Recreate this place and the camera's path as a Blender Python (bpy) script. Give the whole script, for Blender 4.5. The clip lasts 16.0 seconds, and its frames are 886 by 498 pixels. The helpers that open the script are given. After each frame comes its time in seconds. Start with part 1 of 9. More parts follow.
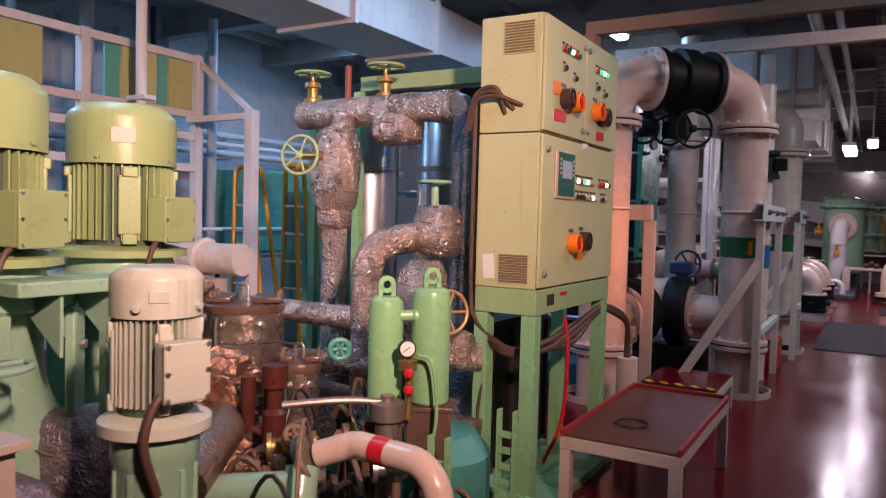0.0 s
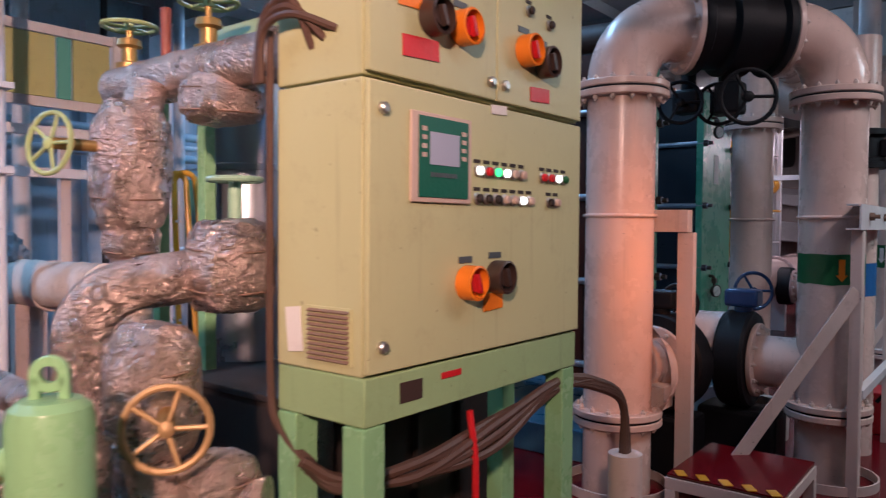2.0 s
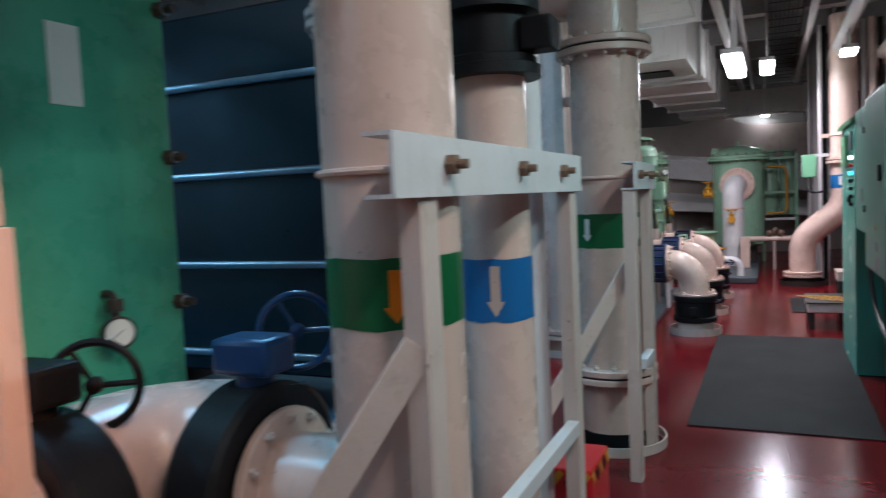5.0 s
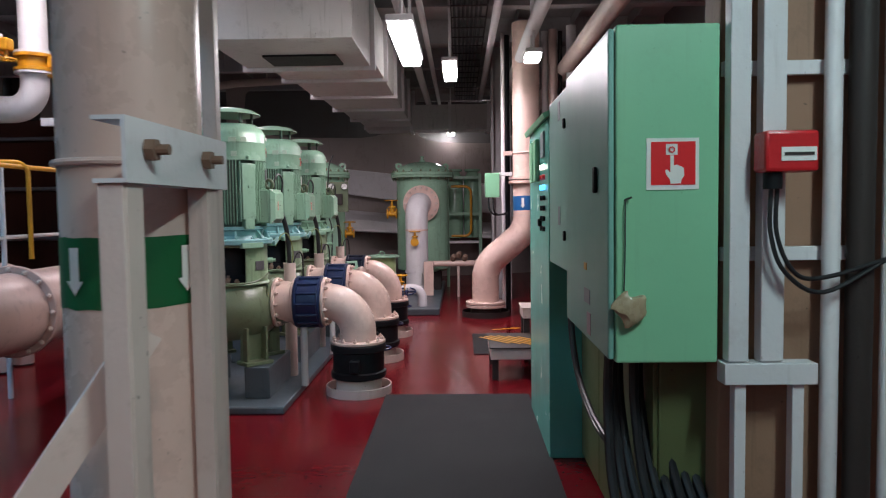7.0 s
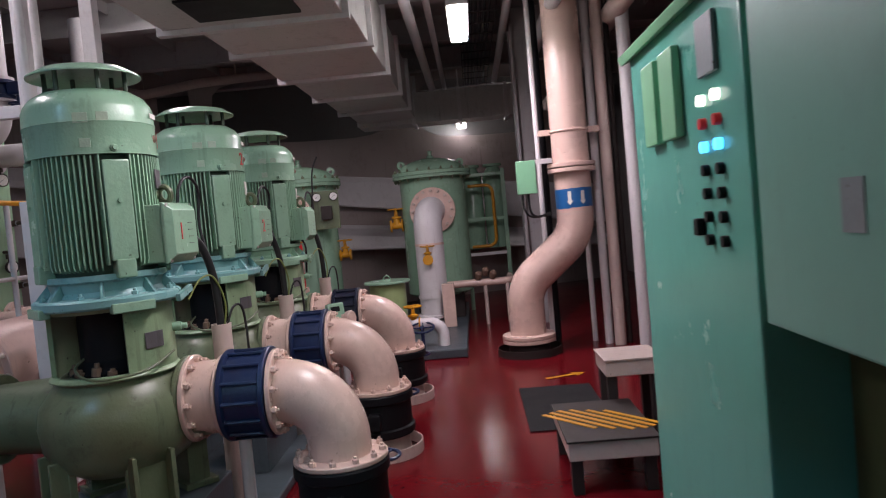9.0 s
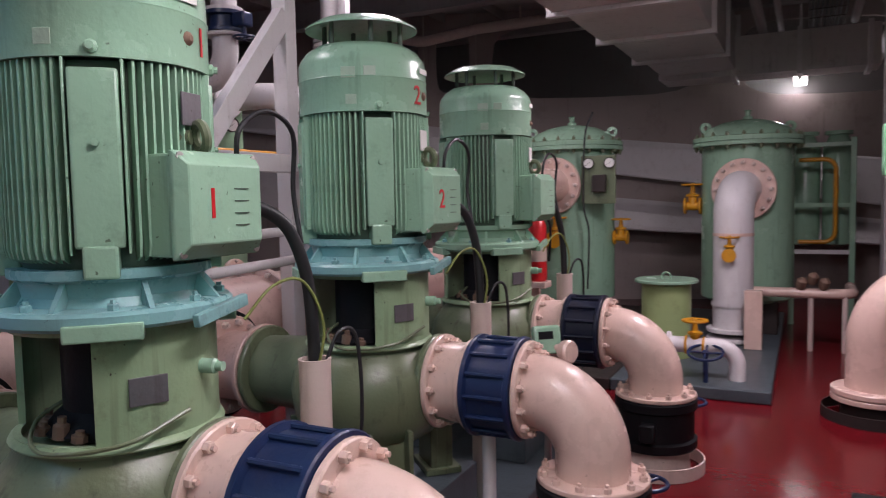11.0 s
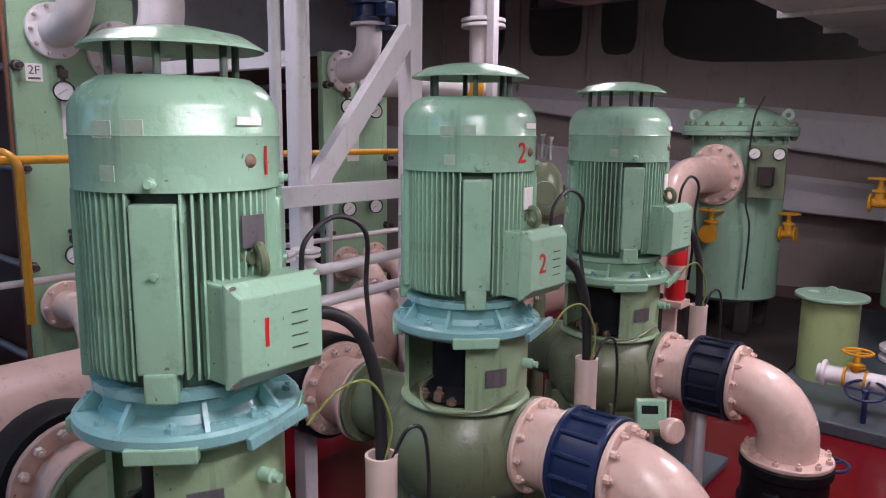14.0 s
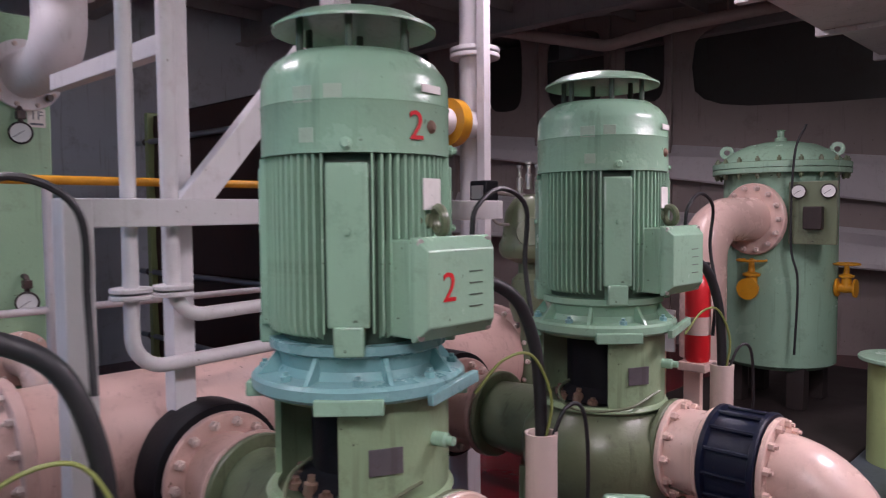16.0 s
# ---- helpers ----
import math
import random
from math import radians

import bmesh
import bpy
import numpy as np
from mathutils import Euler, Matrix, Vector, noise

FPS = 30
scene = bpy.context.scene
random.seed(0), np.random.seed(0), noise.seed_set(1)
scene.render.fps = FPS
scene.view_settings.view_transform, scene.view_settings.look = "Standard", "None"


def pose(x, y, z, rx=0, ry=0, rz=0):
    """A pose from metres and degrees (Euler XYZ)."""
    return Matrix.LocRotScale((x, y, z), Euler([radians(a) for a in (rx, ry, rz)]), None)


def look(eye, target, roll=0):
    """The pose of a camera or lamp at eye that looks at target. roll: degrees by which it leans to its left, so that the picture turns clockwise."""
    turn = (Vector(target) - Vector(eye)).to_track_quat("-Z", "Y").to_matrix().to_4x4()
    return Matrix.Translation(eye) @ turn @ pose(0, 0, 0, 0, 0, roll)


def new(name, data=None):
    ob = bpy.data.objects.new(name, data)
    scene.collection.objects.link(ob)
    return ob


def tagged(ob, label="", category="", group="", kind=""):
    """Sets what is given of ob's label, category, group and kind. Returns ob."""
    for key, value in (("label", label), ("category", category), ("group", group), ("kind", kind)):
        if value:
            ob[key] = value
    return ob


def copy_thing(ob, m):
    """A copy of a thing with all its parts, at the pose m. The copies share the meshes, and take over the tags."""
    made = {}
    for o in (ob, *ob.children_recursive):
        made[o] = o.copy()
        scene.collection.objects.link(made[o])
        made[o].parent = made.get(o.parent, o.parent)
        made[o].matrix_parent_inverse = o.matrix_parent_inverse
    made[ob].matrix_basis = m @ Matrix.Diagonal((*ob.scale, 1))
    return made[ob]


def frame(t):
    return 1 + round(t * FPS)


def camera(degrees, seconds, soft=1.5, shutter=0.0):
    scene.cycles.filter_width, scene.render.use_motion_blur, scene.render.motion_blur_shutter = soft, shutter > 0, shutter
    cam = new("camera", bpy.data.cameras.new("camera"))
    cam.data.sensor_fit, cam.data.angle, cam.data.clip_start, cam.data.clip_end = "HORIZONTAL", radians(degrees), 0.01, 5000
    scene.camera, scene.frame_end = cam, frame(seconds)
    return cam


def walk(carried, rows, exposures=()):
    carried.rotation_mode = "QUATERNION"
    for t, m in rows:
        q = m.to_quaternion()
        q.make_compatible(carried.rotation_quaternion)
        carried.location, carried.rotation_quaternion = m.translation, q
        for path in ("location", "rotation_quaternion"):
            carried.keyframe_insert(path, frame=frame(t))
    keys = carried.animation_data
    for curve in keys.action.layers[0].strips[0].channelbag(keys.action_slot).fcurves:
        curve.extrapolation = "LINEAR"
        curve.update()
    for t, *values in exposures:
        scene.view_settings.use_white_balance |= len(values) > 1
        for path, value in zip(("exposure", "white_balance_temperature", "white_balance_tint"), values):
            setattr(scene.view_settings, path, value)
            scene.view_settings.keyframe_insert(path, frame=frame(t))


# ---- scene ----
# Engine room of a ship. y runs along the walkway, x to its right, z up from the red deck.
cam = camera(62.5, 16.0, 1.1, 0.3)
PATH = [
    (0, (-0.131, 0.31, 1.583), (-1.144, 2.032, 1.496), 1.5),
    (0.5, (-0.098, 0.804, 1.611), (-1.258, 2.432, 1.544), 1.7),
    (1, (-0.156, 1.354, 1.618), (-1.436, 2.89, 1.582), 0.9),
    (1.5, (-0.15, 1.866, 1.645), (-1.476, 3.362, 1.572), 1.8),
    (2, (-0.243, 2.386, 1.634), (-1.479, 3.956, 1.569), 0.4),
    (2.5, (-0.293, 2.88, 1.615), (-1.438, 4.518, 1.54), -0.4),
    (3, (-0.302, 3.508, 1.622), (-1.364, 5.2, 1.529), -1.4),
    (3.5, (-0.296, 4.189, 1.624), (-1.314, 5.908, 1.531), -2.6),
    (4, (-0.205, 4.674, 1.628), (-1.275, 6.358, 1.498), -1),
    (4.5, (-0.225, 5.211, 1.644), (-1.245, 6.926, 1.505), -2.1),
    (5, (-0.197, 5.763, 1.619), (-1.018, 7.581, 1.481), -2.7),
    (5.2, (-0.19, 6.016, 1.619), (-0.873, 7.891, 1.478), -2.7),
    (7.3, (-0.105, 8.495, 1.55), (-0.125, 10.491, 1.436), -1.2),
    (7.5, (-0.135, 8.743, 1.553), (-0.141, 10.74, 1.438), -1.8),
    (8, (-0.161, 9.372, 1.57), (-0.123, 11.368, 1.452), -2.6),
    (8.2, (-0.187, 9.666, 1.547), (-0.16, 11.663, 1.438), -3),
    (10.3, (-0.268, 12.138, 1.57), (-0.812, 14.06, 1.475), -2.7),
    (10.5, (-0.24, 12.298, 1.595), (-0.891, 14.185, 1.483), -1.3),
    (11, (-0.22, 12.704, 1.585), (-1.106, 14.492, 1.447), -1.1),
    (11.5, (-0.178, 12.926, 1.629), (-1.285, 14.584, 1.471), -2.5),
    (12, (-0.11, 12.998, 1.77), (-1.353, 14.555, 1.581), -2.6),
    (12.5, (-0.099, 12.997, 1.912), (-1.355, 14.537, 1.686), -0.9),
    (13, (-0.08, 12.982, 2.019), (-1.348, 14.501, 1.727), -0.3),
    (13.5, (-0.079, 12.989, 2.093), (-1.34, 14.502, 1.749), 0.3),
    (14, (-0.069, 13.022, 2.12), (-1.329, 14.542, 1.795), 0.6),
    (14.5, (-0.065, 13.119, 2.087), (-1.365, 14.616, 1.82), 0.6),
    (15, (-0.14, 13.369, 1.99), (-1.51, 14.819, 1.834), -0.3),
    (15.5, (-0.17, 13.696, 1.886), (-1.582, 15.109, 1.786), -1.4),
    (16, (-0.255, 14.082, 1.793), (-1.639, 15.523, 1.688), -0.5),
]
# seconds, stops, kelvin, tint
EXPOSURES = [(0, -0.42, 6150, 15), (1.5, -0.4, 6150, 15), (2.5, -0.33, 5950, 17), (3.2, -0.34, 5800, 20), (4, -0.2, 6000, 11), (4.6, -0.1, 5950, 0), (5, 0.02, 5850, -8), (5.6, 0.02, 6000, -4),
             (7.3, 0.0, 6350, 2), (8.2, -0.17, 6350, 2), (10.3, -0.55, 6450, 9), (10.9, -0.32, 6400, 8), (11.5, -0.08, 6150, 8), (14, -0.1, 6150, 8), (15, -0.12, 6150, 10), (16, -0.17, 6250, 12)]

walk(cam, [(t, look(eye, target, roll)) for t, eye, target, roll in PATH], EXPOSURES)

# ---- world and lamps ----
world = bpy.data.worlds.new("world")
scene.world = world
world.use_nodes = True
world.node_tree.nodes["Background"].inputs[0].default_value = (0.05, 0.06, 0.07, 1)
world.node_tree.nodes["Background"].inputs[1].default_value = 0.05


def area(name, x, y, z, tx, ty, tz, watts, color, sx, sy):
    data = bpy.data.lights.new(name, "AREA")
    data.energy, data.color, data.shape, data.size, data.size_y = watts, color, "RECTANGLE", sx, sy
    ob = new(name, data)
    ob.matrix_world = look((x, y, z), (tx, ty, tz))
    return ob


COOL = (0.74, 0.95, 1.0)
BLUE = (0.26, 0.60, 1.0)
NEUTRAL = (1.0, 0.80, 0.93)
PINK = (1.0, 0.80, 0.76)
WARM = (1.0, 0.27, 0.055)
# (x, y, z, colour, watts): fluorescent fittings hung from the deck head
FITTINGS = [(-0.52, 14.0, 2.86, NEUTRAL, 27), (-0.22, 17.75, 3.34, NEUTRAL, 66), (-0.30, 25.0, 3.3, NEUTRAL, 16), (0.74, 16.6, 3.27, NEUTRAL, 16),
            # from here on: unseen fittings added to brighten pipes, coolers, cabinets and machinery
            (-3.9, 14.4, 4.28, NEUTRAL, 36), (-3.4, 10.3, 4.28, BLUE, 70), (-3.4, 6.5, 4.28, BLUE, 52), (-3.4, 18.4, 4.28, NEUTRAL, 40),
            (-3.6, 2.3, 4.28, BLUE, 48), (-7.4, 2.3, 4.28, BLUE, 140), (-6.6, 8.4, 4.28, BLUE, 90), (1.2, 8.6, 3.4, COOL, 66), (0.75, 6.3, 4.0, PINK, 62), (0.3, 4.3, 4.28, BLUE, 10)]
for fx, fy, fz, fc, fw in FITTINGS:
    area("fluorescent_light", fx, fy, fz - 0.09, fx, fy + 0.001, 0, fw, fc, 0.14, 1.1)
# unseen floodlights put in on the right side of the walkway
def flood(x, y, z, tx, ty, tz, watts, color, size, spread):
    ob = area("floodlight_lamp", x, y, z, tx, ty, tz, watts, color, size, size)
    ob.data.spread = radians(spread)


flood(1.25, 5.3, 3.0, -2.25, 6.55, 1.25, 4.0, WARM, 0.25, 27)
flood(1.1, 0.2, 3.1, -3.4, 3.55, 1.85, 94, (1.0, 0.61, 0.46), 0.22, 66)
# front fill added to brighten the pumps, no such lamp is known
flood(0.9, 12.2, 3.7, -2.2, 15.0, 1.9, 8, (1.0, 0.82, 0.86), 0.4, 100)

# ---- materials ----
def paint(name, color, rough=0.45, metal=0.0, vary=0.10, dirt=0.35, dirt_color=(0.10, 0.07, 0.05), scale=3.0, bump=0.12, bump_scale=60.0, coat=0.0, spec=0.5):
    """Surface with large and small colour variation, patchy grime, changing gloss and fine relief."""
    m = bpy.data.materials.new(name)
    m.use_nodes = True
    t = m.node_tree
    n, l = t.nodes, t.links
    b = n["Principled BSDF"]
    b.inputs["Metallic"].default_value = metal
    b.inputs["Coat Weight"].default_value = coat
    b.inputs["Specular IOR Level"].default_value = spec
    co = n.new("ShaderNodeTexCoord")
    big = n.new("ShaderNodeTexNoise")
    big.inputs["Scale"].default_value, big.inputs["Detail"].default_value, big.inputs["Roughness"].default_value = scale, 8, 0.65
    fine = n.new("ShaderNodeTexNoise")
    fine.inputs["Scale"].default_value, fine.inputs["Detail"].default_value = bump_scale, 4
    info = n.new("ShaderNodeObjectInfo")
    for tex in (big, fine):
        l.new(co.outputs["Object"], tex.inputs["Vector"])
    tone = n.new("ShaderNodeMapRange")
    tone.inputs[3].default_value, tone.inputs[4].default_value = 1 - vary, 1 + vary
    l.new(big.outputs[0], tone.inputs[0])
    rnd = n.new("ShaderNodeMapRange")
    rnd.inputs[3].default_value, rnd.inputs[4].default_value = 0.95, 1.05
    l.new(info.outputs["Random"], rnd.inputs[0])
    mul = n.new("ShaderNodeMath")
    mul.operation = "MULTIPLY"
    l.new(tone.outputs[0], mul.inputs[0])
    l.new(rnd.outputs[0], mul.inputs[1])
    col = n.new("ShaderNodeVectorMath")
    col.operation = "SCALE"
    col.inputs[0].default_value = color
    l.new(mul.outputs[0], col.inputs["Scale"])
    stain = n.new("ShaderNodeTexNoise")
    stain.inputs["Scale"].default_value, stain.inputs["Detail"].default_value, stain.inputs["Roughness"].default_value = scale * 2.3, 10, 0.75
    l.new(co.outputs["Object"], stain.inputs["Vector"])
    ramp = n.new("ShaderNodeValToRGB")
    ramp.color_ramp.elements[0].position, ramp.color_ramp.elements[1].position = 0.54, 0.80
    ramp.color_ramp.elements[0].color, ramp.color_ramp.elements[1].color = (0, 0, 0, 1), (dirt, dirt, dirt, 1)
    l.new(stain.outputs[0], ramp.inputs[0])
    mix = n.new("ShaderNodeMix")
    mix.data_type = "RGBA"
    l.new(ramp.outputs[0], mix.inputs[0])
    l.new(col.outputs[0], mix.inputs[6])
    mix.inputs[7].default_value = (*dirt_color, 1)
    # runs of dirt down the surface and small chips
    mapping = n.new("ShaderNodeMapping")
    mapping.inputs["Scale"].default_value = (26, 26, 1.6)
    l.new(co.outputs["Object"], mapping.inputs["Vector"])
    runs = n.new("ShaderNodeTexNoise")
    runs.inputs["Scale"].default_value, runs.inputs["Detail"].default_value = 1.0, 6
    l.new(mapping.outputs[0], runs.inputs["Vector"])
    ramp2 = n.new("ShaderNodeValToRGB")
    ramp2.color_ramp.elements[0].position, ramp2.color_ramp.elements[1].position = 0.60, 0.80
    ramp2.color_ramp.elements[0].color, ramp2.color_ramp.elements[1].color = (0, 0, 0, 1), (dirt * 0.7, dirt * 0.7, dirt * 0.7, 1)
    l.new(runs.outputs[0], ramp2.inputs[0])
    chips = n.new("ShaderNodeTexNoise")
    chips.inputs["Scale"].default_value, chips.inputs["Detail"].default_value = 38.0, 3
    l.new(co.outputs["Object"], chips.inputs["Vector"])
    ramp3 = n.new("ShaderNodeValToRGB")
    ramp3.color_ramp.elements[0].position, ramp3.color_ramp.elements[1].position = 0.72, 0.75
    ramp3.color_ramp.elements[0].color, ramp3.color_ramp.elements[1].color = (0, 0, 0, 1), (dirt * 1.4, dirt * 1.4, dirt * 1.4, 1)
    l.new(chips.outputs[0], ramp3.inputs[0])
    most = n.new("ShaderNodeMath")
    most.operation = "MAXIMUM"
    l.new(ramp2.outputs[0], most.inputs[0])
    l.new(ramp3.outputs[0], most.inputs[1])
    worn = n.new("ShaderNodeMix")
    worn.data_type = "RGBA"
    l.new(most.outputs[0], worn.inputs[0])
    l.new(mix.outputs[2], worn.inputs[6])
    worn.inputs[7].default_value = (dirt_color[0] * 0.6, dirt_color[1] * 0.6, dirt_color[2] * 0.6, 1)
    l.new(worn.outputs[2], b.inputs["Base Color"])
    gloss = n.new("ShaderNodeMapRange")
    gloss.inputs[3].default_value, gloss.inputs[4].default_value = max(0.05, rough - 0.12), min(1, rough + 0.16)
    l.new(big.outputs[0], gloss.inputs[0])
    l.new(gloss.outputs[0], b.inputs["Roughness"])
    bp = n.new("ShaderNodeBump")
    bp.inputs["Strength"].default_value, bp.inputs["Distance"].default_value = bump, 0.01
    l.new(fine.outputs[0], bp.inputs["Height"])
    l.new(bp.outputs[0], b.inputs["Normal"])
    return m


def foil(name, color, rough=0.30, crumple=0.8):
    """Crumpled aluminium foil over lagging: sharp creases, fine wrinkles, oily patches."""
    m = paint(name, color, rough, 0.9, 0.4, 0.8, (0.07, 0.035, 0.025), 6.0, 0.2, 90)
    n, l = m.node_tree.nodes, m.node_tree.links
    co = n.new("ShaderNodeTexCoord")
    crease = n.new("ShaderNodeTexNoise")
    crease.noise_type = "RIDGED_MULTIFRACTAL"
    crease.inputs["Scale"].default_value, crease.inputs["Detail"].default_value, crease.inputs["Distortion"].default_value = 13.0, 4, 1.2
    wrinkle = n.new("ShaderNodeTexNoise")
    wrinkle.inputs["Scale"].default_value, wrinkle.inputs["Detail"].default_value, wrinkle.inputs["Distortion"].default_value = 30, 6, 2.0
    for tex in (crease, wrinkle):
        l.new(co.outputs["Object"], tex.inputs["Vector"])
    add = n.new("ShaderNodeMath")
    add.operation = "MULTIPLY_ADD"
    add.inputs[1].default_value = 0.55
    l.new(crease.outputs[0], add.inputs[0])
    l.new(wrinkle.outputs[0], add.inputs[2])
    bp = n.new("ShaderNodeBump")
    bp.inputs["Strength"].default_value, bp.inputs["Distance"].default_value = crumple, 0.034
    l.new(add.outputs[0], bp.inputs["Height"])
    l.new(bp.outputs[0], n["Principled BSDF"].inputs["Normal"])
    return m


def glow(name, color, strength):
    m = bpy.data.materials.new(name)
    m.use_nodes = True
    b = m.node_tree.nodes["Principled BSDF"]
    b.inputs["Base Color"].default_value = (*color, 1)
    b.inputs["Emission Color"].default_value = (*color, 1)
    b.inputs["Emission Strength"].default_value = strength
    return m


GREEN = paint("machine_green", (0.295, 0.470, 0.335), 0.22, dirt=0.5, dirt_color=(0.09, 0.10, 0.07))
# grime, plus the shade between motor fins put into a darker base green
GREEN_SHADE_GRIME = paint("shaded_grimy_green", (0.065, 0.10, 0.07), 0.5, vary=0.3, dirt=0.9, dirt_color=(0.03, 0.03, 0.022), scale=5)
GREEN_OLIVE = paint("volute_green", (0.15, 0.18, 0.105), 0.3, dirt=0.9, dirt_color=(0.045, 0.035, 0.025))
GREEN_LANTERN = paint("lantern_green", (0.27, 0.37, 0.22), 0.3, dirt=0.7, dirt_color=(0.07, 0.06, 0.04))
GREEN_CYL = paint("cylinder_green", (0.25, 0.48, 0.24), 0.26, dirt=0.3)
GREEN_BLUE = paint("coupling_teal", (0.22, 0.42, 0.42), 0.27, dirt=0.5)
GREEN_YEL = paint("purifier_green", (0.33, 0.42, 0.19), 0.36, dirt=0.45)
GREEN_CAB = paint("cabinet_green", (0.25, 0.54, 0.32), 0.36, dirt=0.12, vary=0.05, bump=0.04)
GREEN_COOL = paint("cooler_green", (0.30, 0.47, 0.30), 0.36, dirt=0.45)
GREEN_DOOR = paint("cabinet_door_green", (0.20, 0.42, 0.35), 0.36, dirt=0.12, vary=0.06, bump=0.04)
CAB_CREAM = paint("switchboard_cream", (0.50, 0.51, 0.28), 0.38, dirt=0.3, vary=0.06, bump=0.05, dirt_color=(0.22, 0.17, 0.10))
CREAM = paint("pipe_cream", (0.69, 0.50, 0.43), 0.25, dirt=0.30, vary=0.07, dirt_color=(0.30, 0.20, 0.15), bump=0.05)
CREAM_RUSTY = paint("rust_stained_cream", (0.56, 0.38, 0.33), 0.32, dirt=0.6, vary=0.12, dirt_color=(0.20, 0.10, 0.07), bump=0.06)
CREAM_DULL = paint("steel_cream", (0.62, 0.50, 0.45), 0.45, dirt=0.45, vary=0.1, dirt_color=(0.22, 0.13, 0.09))
WHITE = paint("white_paint", (0.70, 0.67, 0.68), 0.4, dirt=0.35, vary=0.08, dirt_color=(0.28, 0.20, 0.16))
GREY = paint("deckhead_grey", (0.34, 0.32, 0.32), 0.55, dirt=0.5)
HULL = paint("hull_cream", (0.36, 0.30, 0.28), 0.5, dirt=0.55, scale=1.2)
HULL_BLUE = paint("bulkhead_paint", (0.48, 0.52, 0.58), 0.5, dirt=0.6, scale=1.5)
DARK = paint("dark_steel", (0.035, 0.027, 0.025), 0.55, dirt=0.6, dirt_color=(0.015, 0.012, 0.01), spec=0.3)
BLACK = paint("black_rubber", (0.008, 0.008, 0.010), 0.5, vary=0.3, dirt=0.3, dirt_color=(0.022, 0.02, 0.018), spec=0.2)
CABLE = paint("cable_black", (0.014, 0.014, 0.016), 0.42, vary=0.3, dirt=0.3, dirt_color=(0.06, 0.05, 0.045))
CABLE_BROWN = paint("cable_brown", (0.085, 0.045, 0.032), 0.5, vary=0.3, dirt=0.4)
NAVY = paint("navy_paint", (0.010, 0.022, 0.075), 0.32, dirt=0.3, vary=0.2)
NAVY_BRIGHT = paint("blue_valve_paint", (0.010, 0.045, 0.14), 0.3, dirt=0.3, vary=0.2)
NAVY_DARK = paint("darker_navy", (0.006, 0.010, 0.028), 0.32, dirt=0.3, vary=0.2)
BLUE_BAND = paint("blue_band", (0.02, 0.13, 0.36), 0.35, dirt=0.25)
GREEN_BAND = paint("green_band", (0.012, 0.11, 0.035), 0.35, dirt=0.25)
RED_DECK = paint("red_deck", (0.125, 0.004, 0.008), 0.17, vary=0.2, dirt=0.55, dirt_color=(0.07, 0.012, 0.014), scale=1.1, bump=0.05, bump_scale=18, spec=0.24)
RED = paint("red_paint", (0.55, 0.014, 0.02), 0.35, dirt=0.25)
ORANGE = paint("orange_plastic", (0.85, 0.22, 0.01), 0.4, dirt=0.2)
YELLOW = paint("yellow_paint", (0.62, 0.29, 0.015), 0.35, dirt=0.35)
MAT = paint("rubber_mat", (0.018, 0.018, 0.019), 0.7, vary=0.25, dirt=0.5, dirt_color=(0.035, 0.03, 0.027), scale=2, bump=0.5, bump_scale=140, spec=0.2)
DULL_STEEL = paint("oily_steel", (0.30, 0.25, 0.22), 0.42, 0.7, dirt=0.7, dirt_color=(0.06, 0.04, 0.03))
STEEL = paint("bright_steel", (0.55, 0.53, 0.50), 0.32, 0.9, dirt=0.4)
BRASS = paint("brass", (0.45, 0.28, 0.10), 0.4, 0.8, dirt=0.5)
RUST = paint("rusty_bolt", (0.22, 0.14, 0.10), 0.6, 0.3, dirt=0.7)
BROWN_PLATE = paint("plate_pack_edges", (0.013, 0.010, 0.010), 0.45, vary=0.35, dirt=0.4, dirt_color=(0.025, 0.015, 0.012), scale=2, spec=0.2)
NAMEPLATE = paint("name_plate", (0.16, 0.15, 0.16), 0.45, 0.5, dirt=0.5, scale=20)
FOIL = foil("foil_lagging", (0.60, 0.47, 0.42), 0.27)
FOIL_DARK = foil("oily_foil_lagging", (0.34, 0.22, 0.18), 0.30)
CANVAS = paint("canvas_lagging", (0.74, 0.63, 0.55), 0.7, vary=0.15, dirt=0.5, dirt_color=(0.2, 0.13, 0.1), scale=6, bump=0.6, bump_scale=25)
GREY_MOTOR = paint("grey_motor_paint", (0.52, 0.53, 0.45), 0.4, dirt=0.4)
TEAL = paint("teal_panel", (0.08, 0.30, 0.27), 0.4)
PLINTH = paint("grey_plinth", (0.075, 0.095, 0.110), 0.35, dirt=0.7, dirt_color=(0.02, 0.018, 0.016))
# plinth grey shifted to blue: the blue light is put into the colour
PLINTH_BLUE_LIT = paint("blue_lit_plinth", (0.07, 0.18, 0.27), 0.28, dirt=0.6, dirt_color=(0.02, 0.03, 0.04))
# darkened so that the unseen east and south walls bounce less light
WALL_DIM = paint("darkened_bulkhead", (0.13, 0.12, 0.12), 0.6, dirt=0.6, scale=1.2)
PAPER = paint("paper_white", (0.78, 0.76, 0.72), 0.6, dirt=0.2)
GLASS_WHITE = paint("dial_white", (0.75, 0.75, 0.72), 0.3, dirt=0.1)
TUBE = glow("tube_light", (1.0, 0.95, 0.96), 34.0)
TUBE_DIM = glow("dim_tube_light", (0.8, 0.92, 1.0), 14.0)
